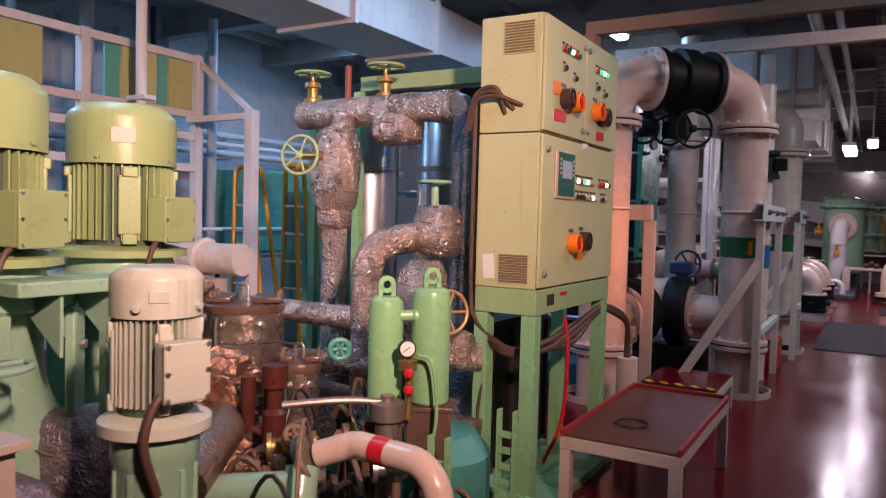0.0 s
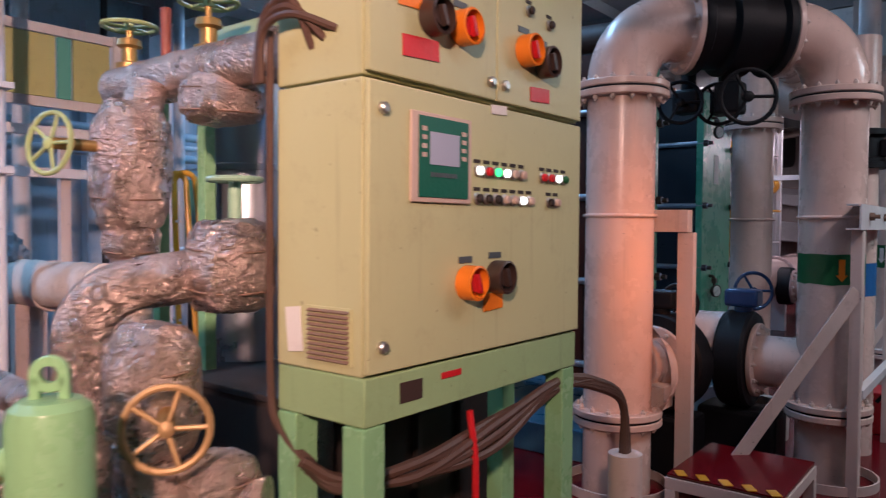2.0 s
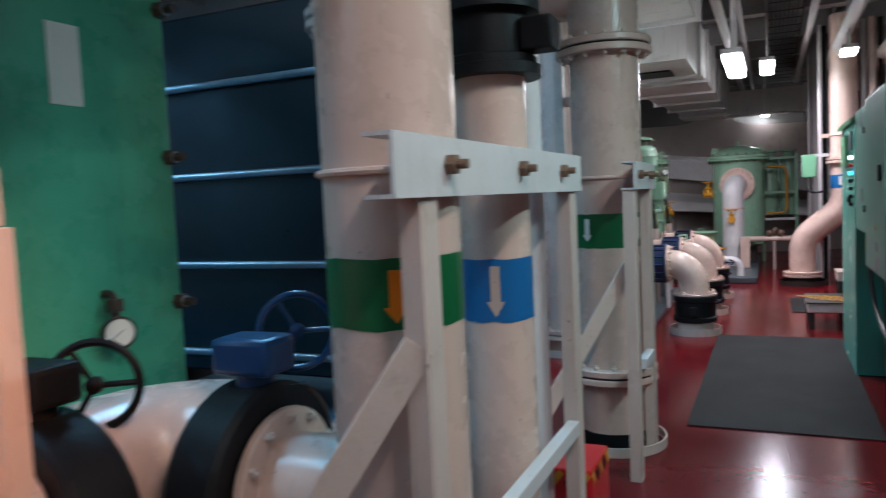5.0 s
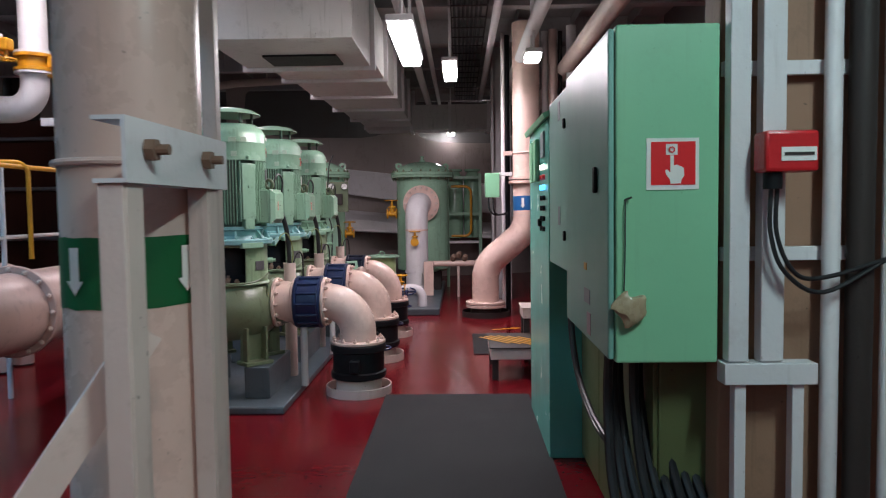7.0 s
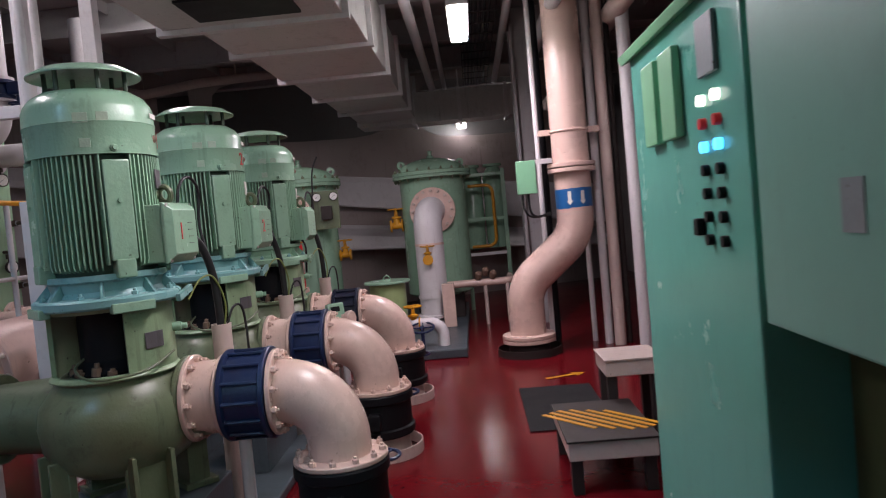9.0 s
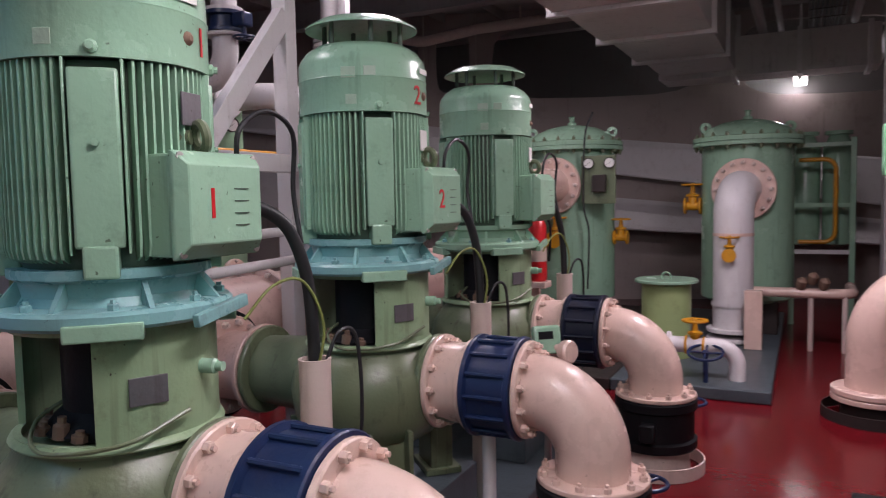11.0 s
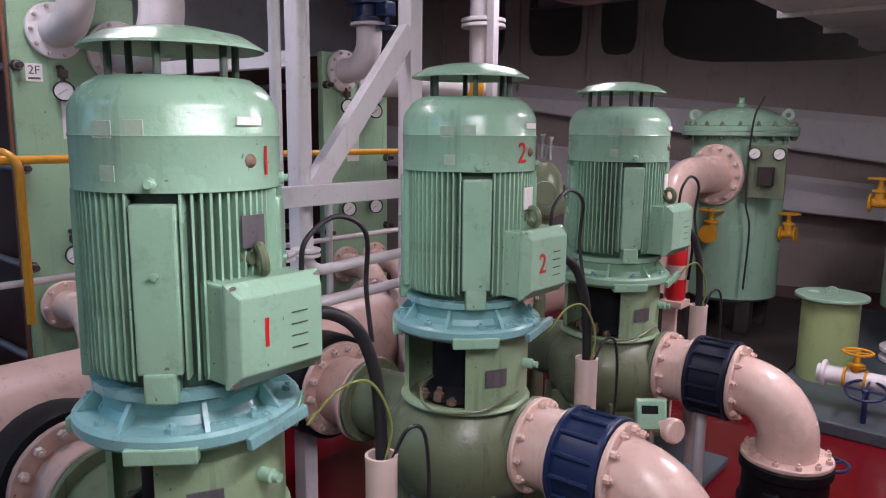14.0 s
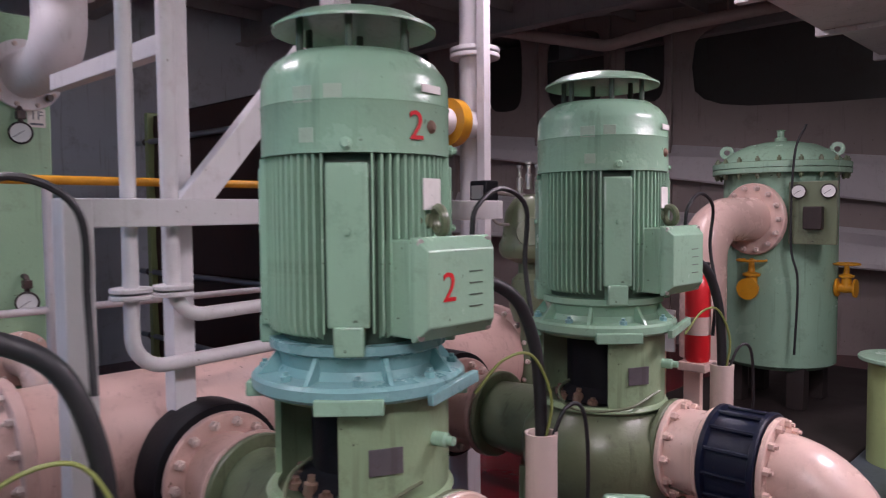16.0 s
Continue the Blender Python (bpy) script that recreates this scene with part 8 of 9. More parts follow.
lagged("lagged_pipe", [(-3.48, 4.10, 2.24), (-2.30, 4.10, 2.25)], 0.095, "foil lagged overhead pipe with brass valves")
lagged("lagged_pipe", [(-2.36, 4.11, 2.24), (-2.22, 4.12, 2.22), (-2.22, 4.12, 0.02)], 0.095, "dark grey lagged downpipe beside the switchboard", FOIL_GREY, 0.1)
lagged("lagged_pipe", [(-3.05, 4.0, 2.2), (-3.05, 3.92, 1.9), (-3.05, 3.92, 0.02)], 0.078, "foil lagged downpipe below the large valve", None, 0.1)
lump("lagged_valve", (-3.05, 3.92, 1.86), 0.14, 0.27, "crumpled foil lagging over a large valve")
lump("lagged_valve", (-2.72, 4.12, 2.12), 0.15, 0.10, "crumpled foil lagging under the overhead pipe")
lump("lagged_valve", (-3.05, 3.92, 1.56), 0.10, 0.08, "foil lagged pipe collar")
lagged("lagged_pipe", [(-2.42, 3.42, 0.05), (-2.42, 3.42, 1.42), (-2.24, 3.86, 1.50)], 0.082, "foil lagged pipe bend before the switchboard", None, 0.16)
lump("lagged_valve", (-2.22, 3.80, 1.50), 0.13, 0.15, "foil lagged valve before the switchboard")
lump("lagged_valve", (-2.10, 3.46, 1.17), 0.12, 0.19, "foil lagged valve body with brass handwheel")
lagged("lagged_pipe", [(-2.12, 3.46, 1.0), (-2.10, 3.48, 0.86), (-1.86, 3.66, 0.86)], 0.075, "foil lagged low elbow", None, 0.08)
lump("lagged_valve", (-1.97, 3.58, 0.90), 0.105, 0.10, "foil lagged low elbow joint")
lagged("lagged_pipe", [(-3.9, 3.5, 0.03), (-3.9, 3.5, 1.03), (-2.45, 3.42, 1.03)], 0.062, "blue-grey lit foil lagged horizontal pipe")
lagged("lagged_pipe", [(-3.1, 3.25, 0.03), (-3.1, 3.25, 0.78), (-2.35, 3.4, 0.80)], 0.065, "foil lagged horizontal pipe")
lagged("lagged_pipe", [(-3.6, 3.6, 0.6), (-1.9, 3.75, 0.45)], 0.06, "brown low pipe under the lagging", FOIL_DARK)
for wx, wy, wz in ((-3.42, 4.12, 2.52), (-2.84, 4.14, 2.53)):
    c = thing("handwheel_valve", wx, wy, wz - 0.2, "brass valve stem with pale green handwheel", "valve", "green handwheels")
    handwheel(c, (wx, wy, wz), (0, 0, 1), 0.115, GREEN_YEL, 5)
    bm = B()
    lathe(bm, [(0, 2.32), (0.06, 2.32), (0.06, 2.35), (0.035, 2.36), (0.035, 2.42), (0.055, 2.43), (0.05, 2.46), (0.015, 2.47), (0.015, 2.52), (0, 2.52)], (wx, wy, 0), seg=16)
    part("bonnet", bm, BRASS, c)
bm = B()
rod(bm, (-3.12, 4.12, 2.32), (-3.12, 4.12, 2.55), 0.022)
c = thing("relief_cap", -3.12, 4.12, 2.32, "small red brown relief cap", "valve")
part("cap", bm, RUSTRED, c)
c = thing("handwheel_valve", -3.06, 3.70, 1.9, "pale green valve handwheel on lagged valve", "valve", "green handwheels")
handwheel(c, (-3.08, 3.62, 1.93), (0.25, -1, 0.1), 0.115, GREEN_YEL, 5)
bm = B()
rod(bm, (-3.05, 3.80, 1.93), (-3.08, 3.62, 1.93), 0.022)
part("stem", bm, BRASS, c)
c = thing("handwheel_valve", -1.92, 3.42, 1.14, "brass coloured valve handwheel", "valve", "brass handwheels")
handwheel(c, (-1.90, 3.38, 1.12), (0.8, -0.55, 0.1), 0.105, BRASS_PAINT, 5)
bm = B()
rod(bm, (-2.04, 3.46, 1.14), (-1.90, 3.38, 1.12), 0.022)
part("stem", bm, BRASS, c)
c = thing("handwheel_valve", -2.42, 3.0, 0.95, "teal painted scalloped handwheel", "valve", "green handwheels")
handwheel(c, (-2.30, 3.05, 0.94), (0.7, -0.7, 0), 0.045, TEAL, 6, bar=0.014)
bm = B()
rod(bm, (-2.42, 3.2, 0.94), (-2.30, 3.05, 0.94), 0.02)
part("stem", bm, BRASS, c)
c = thing("handwheel_valve", -2.2, 3.9, 1.75, "pale green flat handwheel above lagged bend", "valve", "green handwheels")
handwheel(c, (-2.28, 3.86, 1.78), (0, 0, 1), 0.085, GREEN, 5)
bm = B()
rod(bm, (-2.28, 3.86, 1.6), (-2.28, 3.86, 1.78), 0.022)
part("stem", bm, GREEN, c)
# grey clad heater tanks
for tx, ty, tr, tz in ((-3.40, 4.75, 0.22, 2.35), (-2.78, 4.82, 0.20, 2.4)):
    t = thing("heater_tank", tx, ty, 0.3, "upright heater tank clad in grey sheet metal", "tank", "heater tanks")
    bm = B()
    lathe(bm, [(tr, 0.001), (tr, tz), (tr * 0.9, tz + 0.03), (0, tz + 0.05)], (tx, ty, 0), seg=40)
    part("cladding", bm, CLAD, t)
    for zz in (0.7, 1.3, 1.9):
        bm = B()
        lathe(bm, [(tr + 0.002, zz), (tr + 0.006, zz + 0.005), (tr + 0.006, zz + 0.03), (tr + 0.002, zz + 0.035)], (tx, ty, 0), seg=40)
        part("strap", bm, CLAD, t)
t = thing("green_beam", -2.9, 4.5, 2.4, "yellow-green steel beam on posts above the lagged pipes", "beam")
bm = B()
box(bm, -3.25, -1.98, 4.42, 4.50, 2.44, 2.54, 0.004)
part("beam", bm, GREEN_YEL, t)
for xx in (-3.23, -3.62):
    bm = B()
    box(bm, xx - 0.03, xx + 0.03, 4.36, 4.42, 0.001, 2.43, 0.004)
    part("post", bm, GREEN_CYL, t)
bm = B()
box(bm, -2.5, -2.0, 4.51, 4.9, 2.25, 2.43, 0.004)
part("brown_box", bm, DARK, t)

# foil-wrapped filters and small valves low in front
def wrapped_filter(cx, cy, cr, z0, z1):
    t = thing("lagged_filter", cx, cy, 0.2, "upright filter drum wrapped in oily foil with bolted lid", "filter", "lagged filters")
    bm = B()
    prof = []
    n = 26
    steps = (0.28, 0.52, 0.80)
    for k in range(n + 1):
        f = k / n
        lap = 0.004 * sum(f > c for c in steps)
        prof.append((cr - 0.01 + lap + 0.003 * noise.noise(Vector((cx * 3, f * 14, 0))), z0 + (z1 - 0.05 - z0) * f))
    lathe(bm, [(0, z0), *prof, (0, z1 - 0.05)], (cx, cy, 0), seg=44)
    for v in bm.verts:
        d = Vector((v.co.x - cx, v.co.y - cy, 0))
        if d.length > 0.02:
            v.co += d.normalized() * 0.006 * noise.noise(v.co * 11)
    part("wrapped_shell", bm, FOIL_CAN, t)
    for zz, tilt in ((z0 + (z1 - z0) * 0.77, 0.03), (z0 + (z1 - z0) * 0.42, -0.22)):
        bm = B()
        ring(bm, (cx, cy, zz), (tilt, tilt * 0.4, 1), cr * (1.012 + abs(tilt) * 0.04), 0.005, 36, 6)
        part("wrap_band", bm, FOIL_DARK, t)
    bm = B()
    lathe(bm, [(0, z1 - 0.049), (cr * 1.03, z1 - 0.049), (cr * 1.05, z1 - 0.04), (cr * 1.05, z1 - 0.012), (cr * 1.02, z1 - 0.004), (cr * 0.5, z1 + 0.004), (0, z1 + 0.006)], (cx, cy, 0), seg=40)
    part("lid", bm, OILY, t, "oily brown cast lid")
    for ang, u, w in ((38, 0.62, 0.75), (215, 0.55, 0.6)):
        m = pose(cx, cy, z1 + 0.016, 0, 0, ang)
        bm = B()
        obox(bm, m @ pose(cr * u, 0, 0), cr * w, cr * 1.15, 0.026, 0.006)
        part("clamp_plate", bm, OILY, t)
        for q in (-0.42, 0.0, 0.42):
            bm = B()
            lathe(bm, [(0, 0), (0.013, 0), (0.013, 0.016), (0.007, 0.02), (0.007, 0.03), (0, 0.03)], m @ Vector((cr * (u + w * 0.36), cr * q, 0.012)), (0, 0, 1), 6)
            part("lid_nut", bm, RUST, t)
    bm = B()
    tube(bm, bend([(cx - 0.026, cy, z1), (cx - 0.026, cy, z1 + 0.085), (cx + 0.026, cy, z1 + 0.085), (cx + 0.026, cy, z1)], 0.016, 5), 0.007, 8)
    part("lid_handle", bm, STEEL, t)
    for a in (-75, -20, 200):
        aa = math.radians(a)
        bm = B()
        lathe(bm, [(0, 0), (0.02, 0), (0.02, 0.01), (0.012, 0.014), (0.012, 0.03), (0, 0.032)], (cx + cr * math.cos(aa), cy + cr * math.sin(aa), z1 - 0.10), (math.cos(aa), math.sin(aa), 0), 6)
        part("side_bolt", bm, STEEL, t)
    bm = B()
    rod(bm, (cx + cr * 0.2, cy - cr * 1.14, z0 - 0.2), (cx + cr * 0.2, cy - cr * 1.14, z1 - 0.06), 0.008, seg=8)
    part("swing_bolt", bm, STEEL, t)
    bm = B()
    rod(bm, (cx, cy, 0.051), (cx, cy, z0), cr * 0.7, cr * 0.9)
    part("pedestal", bm, DARK, t)


def draped(p, rx, ry, rz, turn, label, material):
    """Loose foil sheets folded over a pipe joint."""
    t = thing("foil_wrap", *p, label, "lagged valve", "lagged valves")
    bm = B()
    bmesh.ops.create_icosphere(bm, subdivisions=5, radius=1.0)
    m = pose(*p, 0, 0, turn)
    for v in bm.verts:
        c = v.co.copy()
        fold = abs(noise.noise(Vector((c.x * 1.3, c.y * 4.5, c.z * 3.0 + c.x * 1.5)) + Vector(p))) - 0.25
        fine = abs(noise.noise(c * 7 + Vector(p))) - 0.2
        v.co = m @ (Vector((c.x * rx, c.y * ry, c.z * rz)) * (1 - 0.42 * fold - 0.12 * fine + 0.16 * noise.noise(c * 1.7)))
    part("lagging", bm, material, t)


OILY = paint("oily_brown_casting", (0.14, 0.085, 0.065), 0.28, 0.2, vary=0.35, dirt=0.7, dirt_color=(0.03, 0.018, 0.014), scale=8)
FOIL_OIL = foil("oil_soaked_foil", (0.34, 0.20, 0.145), 0.33, 0.4)
wrapped_filter(-2.94, 3.056, 0.20, 0.30, 1.12)
wrapped_filter(-3.40, 3.0, 0.19, 0.35, 1.14)
wrapped_filter(-2.57, 3.07, 0.105, 0.35, 0.85)
draped((-2.58, 2.42, 0.80), 0.31, 0.21, 0.20, 40, "oil soaked crumpled foil over a pipe joint", FOIL_OIL)
draped((-2.42, 2.22, 0.64), 0.28, 0.17, 0.16, 25, "torn oily foil wrapping near the deck", FOIL_OIL)
draped((-3.42, 2.62, 1.0), 0.16, 0.10, 0.10, 10, "loose silvery foil on the filter lid", FOIL)
lump("lagged_valve", (-2.45, 2.35, 0.62), 0.18, 0.15, "dirty crumpled foil lagging near the deck", FOIL_DARK)
lump("lagged_valve", (-2.62, 1.95, 0.66), 0.17, 0.18, "dirty crumpled foil lagging near the purifier", FOIL_PURPLE)
lump("lagged_valve", (-2.28, 1.45, 0.62), 0.15, 0.17, "purple tinted foil lagging on a round cover", FOIL_PURPLE)
lagged("lagged_pipe", [(-2.75, 2.5, 0.55), (-2.2, 2.6, 0.6), (-2.05, 2.25, 0.62)], 0.085, "dirty foil lagged bend near the deck", FOIL_DARK)
lagged("lagged_pipe", [(-1.95, 1.85, 0.72), (-2.1, 2.15, 0.80), (-2.4, 2.4, 0.75)], 0.07, "ribbed foil wrapped pipe behind the grey motor", FOIL_OIL)
t = thing("brown_fitting", -2.2, 2.45, 0.6, "dark brown oily valve stack", "valve")
bm = B()
lathe(bm, [(0, 0.5), (0.07, 0.5), (0.07, 0.62), (0.045, 0.64), (0.045, 0.80), (0.03, 0.82), (0.03, 0.9), (0.05, 0.905), (0.05, 0.99), (0, 0.99)], (-2.12, 2.42, 0), seg=18)
rod(bm, (-2.12, 2.42, 0.001), (-2.12, 2.42, 0.5), 0.03)
lathe(bm, [(0, 0.72), (0.02, 0.72), (0.03, 0.86), (0.03, 0.94), (0, 0.94)], (-2.22, 2.38, 0), seg=12)
rod(bm, (-2.22, 2.38, 0.74), (-2.12, 2.42, 0.70), 0.015)
part("valve_body", bm, RUSTRED_DARK, t)
t = thing("lever_valve", -2.0, 2.7, 0.7, "steel lever valve with long handle", "valve")
bm = B()
tube(bm, smoothed([(-2.18, 2.52, 0.80), (-2.0, 2.68, 0.815), (-1.86, 2.82, 0.80)]), 0.016, 10)
lathe(bm, [(0, 0.62), (0.05, 0.62), (0.05, 0.72), (0.075, 0.73), (0.075, 0.80), (0.03, 0.81), (0.03, 0.83), (0, 0.83)], (-1.86, 2.82, 0), seg=20)
rod(bm, (-1.86, 2.82, 0.001), (-1.86, 2.82, 0.63), 0.045)
part("lever", bm, DULL_STEEL, t)


def air_bottle(x, y, z0, z1, r, label):
    t = thing("air_bottle", x, y, z0, label, "cylinder", "air bottles")
    bm = B()
    lathe(bm, [(0, z0), (r * 0.9, z0), (r, z0 + 0.01), (r, z1 - 0.05), (r * 0.92, z1 - 0.02), (r * 0.7, z1 - 0.004), (0, z1)], (x, y, 0), seg=36)
    part("bottle", bm, GREEN_CYL, t)
    bm = B()
    m = pose(x, y, z1 + 0.048, 0, 0, 48)
    lathe(bm, [(0.018, -0.011), (0.036, -0.011), (0.039, -0.007), (0.039, 0.007), (0.036, 0.011), (0.018, 0.011), (0.018, -0.011)], m.translation, m.to_3x3() @ Vector((0, 1, 0)), 24)
    obox(bm, m @ pose(-0.0285, 0, -0.028), 0.021, 0.022, 0.05, 0.003)
    obox(bm, m @ pose(0.0285, 0, -0.028), 0.021, 0.022, 0.05, 0.003)
    part("lifting_lug", bm, GREEN_CYL, t)
    bm = B()
    obox(bm, pose(x, y, z0 - 0.13, 0, 0, 30), r * 2.3, r * 2.1, 0.24, 0.012)
    obox(bm, pose(x, y, z0 - 0.012, 0, 0, 30), r * 2.5, r * 2.3, 0.02, 0.004)
    rod(bm, (x, y, 0.051), (x, y, z0 - 0.25), r * 0.7)
    part("filter_base", bm, OILY, t, "oily brown filter base block")
    return t


air_bottle(-1.80, 3.06, 0.76, 1.275, 0.086, "upright green cylinder with lifting lug and gauge")
air_bottle(-1.955, 2.935, 0.70, 1.235, 0.076, "upright green cylinder with lifting lug")
t = thing("gauge_manifold", -1.80, 2.86, 0.8, "brass manifold with pressure gauge between the green cylinders", "gauge")
gauge(t, (-1.80, 2.86, 1.03), (0.75, -0.65, 0.05), 0.036)
bm = B()
rod(bm, (-1.80, 2.89, 0.72), (-1.80, 2.89, 1.05), 0.016)
box(bm, -1.83, -1.77, 2.85, 2.91, 0.93, 0.98, 0.006)
part("manifold", bm, BRASS, t)
bm = B()
lathe(bm, [(0.02, 0), (0.034, 0.0), (0.034, 0.02), (0.024, 0.03), (0.024, 0.10), (0.034, 0.11), (0.034, 0.13), (0.02, 0.13)], (-1.93, 2.925, 1.15), (0.8, 0.62, 0), 16)
part("cross_tube", bm, GREEN_CYL, t)
for zz in (0.93, 0.86):
    bm = B()
    lathe(bm, [(0, 0), (0.019, 0), (0.021, 0.02), (0.012, 0.03), (0, 0.03)], (-1.78, 2.85, zz), (0.75, -0.65, 0), 16)
    part("red_cap", bm, RED, t)
bm = B()
tube(bm, smoothed([(-1.78, 2.93, 0.99), (-1.71, 2.93, 0.96), (-1.69, 2.94, 0.72), (-1.75, 2.94, 0.5)]), 0.008, 8)
part("copper_line", bm, GREEN_CYL, t)
bm = B()
tube(bm, smoothed([(-1.80, 2.86, 0.74), (-1.86, 2.82, 0.66), (-1.93, 2.84, 0.5)]), 0.012, 8)
part("copper_line", bm, STEEL, t)
for xx, yy in ((-1.60, 2.82), (-1.55, 3.35), (-2.02, 3.32)):
    t = thing("slotted_bracket", xx, yy, 0, "pale green slotted angle bracket", "bracket", "slotted brackets")
    for k in range(7):
        bm = B()
        box(bm, xx - 0.035, xx + 0.035, yy - 0.006, yy + 0.006, 0.12 + 0.075 * k, 0.15 + 0.075 * k)
        part("slat", bm, GREEN_CYL, t)
    for dx in (-0.04, 0.04):
        bm = B()
        box(bm, xx + dx - 0.006, xx + dx + 0.006, yy - 0.02, yy + 0.02, 0.001, 0.70)
        part("side_bar", bm, GREEN_CYL, t)
t = thing("teal_tank", -1.95, 3.55, 0.06, "blue-green rounded tank under the stand", "tank")
bm = B()
lathe(bm, [(0, 0.061), (0.26, 0.061), (0.30, 0.12), (0.30, 0.42), (0.22, 0.52), (0, 0.55)], (-2.0, 3.42, 0), seg=36)
part("shell", bm, TEAL, t)
# dark block added in place of the shade behind the switchboard stand
t = thing("sump_tank", -2.75, 4.5, 0, "dark block added for the shade behind the switchboard stand", "tank")
bm = B()
box(bm, -3.3, -2.12, 4.24, 5.25, 0.001, 0.92, 0.03)
part("tank_body", bm, DARK, t)
for k in range(4):
    bm = B()
    box(bm, -2.118, -2.09, 4.30 + 0.28 * k, 4.33 + 0.28 * k, 0.05, 0.88, 0.004)
    part("stiffener", bm, DARK, t)
bm = B()
box(bm, -3.32, -2.10, 4.22, 5.27, 0.921, 0.95, 0.006)
part("lid", bm, DARK, t)
# bed plate, drip tray and small lines
t = thing("bed_plate", -2.9, 2.3, 0, "oily dark steel bed plate under the machinery", "bed plate")
bm = B()
box(bm, -4.3, -1.48, 0.9, 3.70, 0.001, 0.05, 0.01)
part("plate", bm, DARK, t)
for a in ((-1.50, -1.46, 0.9, 3.74), (-4.34, -4.30, 0.9, 3.74)):
    bm = B()
    box(bm, a[0], a[1], a[2], a[3], 0.001, 0.16, 0.004)
    part("coaming", bm, GREEN_CYL, t)
bm = B()
box(bm, -4.3, -1.5, 3.705, 3.74, 0.001, 0.16, 0.004)
part("coaming", bm, GREEN_CYL, t)
rng = random.Random(5)
for k in range(26):
    x0, y0 = -4.0 + 2.4 * rng.random(), 1.2 + 2.3 * rng.random()
    x1, y1 = x0 + rng.uniform(-0.6, 0.6), y0 + rng.uniform(-0.5, 0.5)
    x1, y1 = min(max(x1, -4.2), -1.55), min(max(y1, 1.0), 3.6)
    z0 = rng.uniform(0.25, 0.62)
    t = thing("small_line", x0, y0, 0.05, "thin oily service line among the machinery", "pipe", "small lines")
    bm = B()
    tube(bm, bend([(x0, y0, 0.05), (x0, y0, z0), (x1, y0, z0), (x1, y1, z0), (x1, y1, 0.06)], 0.06, 5), rng.choice((0.012, 0.018, 0.03)), 10)
    part("line", bm, rng.choice((STEEL, CREAM_DULL, RUST, FOIL_DARK, CABLE, GREEN)), t)

# rack along the side wall with pale green panels
t = thing("panel_rack", -6.15, 3.0, 0, "white steel rack holding pale green panels", "rack")
WX = -6.15
for zz in (1.98, 2.30, 2.52, 3.08):
    bm = B()
    box(bm, WX - 0.03, WX + 0.03, -1.5, 5.46, zz, zz + 0.075, 0.004)
    part("rail", bm, WHITE, t)
for yy in (-1.4, 0.3, 1.9, 3.2, 4.25, 5.5):
    bm = B()
    box(bm, WX - 0.045, WX + 0.045, yy - 0.045, yy + 0.045, 0.001, 3.16, 0.004)
    part("post", bm, WHITE, t)
PANEL_LIME = paint("lime_cream_panel", (0.52, 0.52, 0.22), 0.35, dirt=0.2, vary=0.06, bump=0.04)
for ya, yb, m in ((-1.2, -0.1, PANEL_LIME), (0.5, 1.6, PANEL_LIME), (2.1, 2.35, TEAL_CAB), (2.4, 3.0, PANEL_LIME), (3.26, 3.38, TEAL_CAB), (3.40, 3.88, PANEL_LIME), (4.45, 4.60, TEAL_CAB), (4.62, 5.0, PANEL_LIME), (5.02, 5.12, TEAL_CAB), (5.14, 5.43, PANEL_LIME)):
    bm = B()
    box(bm, WX - 0.015, WX + 0.015, ya, yb, 2.60, 3.075, 0.003)
    part("panel", bm, m, t)
for yy in (0.9, 2.5, 3.6, 4.6, 5.1):
    bm = B()
    box(bm, WX - 0.11, WX - 0.05, yy - 0.04, yy + 0.04, 0.001, 2.40, 0.003)
    part("slotted_post", bm, CREAM_DULL, t)
bm = B()
p, q = Vector((-6.12, 5.52, 3.08)), Vector((-5.22, 5.36, 2.52))
obox(bm, Matrix.Translation((p + q) / 2) @ frame_of(q - p), 0.05, 0.05, (q - p).length, 0.004)
part("brace", bm, WHITE, t)
bm = B()
box(bm, -6.1, -5.26, 5.32, 5.38, 2.46, 2.52, 0.003)
part("rail", bm, WHITE, t)
bm = B()
box(bm, -5.26, -5.16, 5.29, 5.39, 0.001, 2.54, 0.005)
part("post", bm, WHITE, t)
t = thing("standing_pole", -5.4, 4.2, 0, "white slim pole with clamps", "pole")
bm = B()
rod(bm, (-5.5, 4.35, 0.001), (-5.5, 4.35, 4.03), 0.045)
part("pole", bm, WHITE, t)
for zz in (1.95, 2.5):
    bm = B()
    box(bm, -5.62, -5.38, 4.29, 4.41, zz, zz + 0.04, 0.004)
    part("clamp", bm, WHITE, t)
# canvas lagged pipe behind
t = thing("lagged_pipe", -6.4, 5.0, 1.3, "long canvas lagged pipe with straps", "lagged pipe", "lagged pipes")
bm = B()
tube(bm, sweep([(-9.05, 4.88, 1.12), (-5.45, 5.02, 1.15)], 0.06), 0.188, 24, True, 0.10)
part("lagging", bm, CANVAS, t)
bm = B()
tube(bm, sweep([(-5.47, 5.02, 1.15), (-5.0, 5.05, 1.15)], 0.05), 0.145, 24, True, 0.10)
part("lagging_end", bm, CANVAS, t)
for xx in (-7.9, -7.0, -6.2, -5.6):
    bm = B()
    ring(bm, (xx, 4.92 + (xx + 8.6) * 0.035, 1.135), (1, 0.03, 0), 0.191, 0.012, 28, 6)
    part("strap", bm, CREAM_DULL, t)
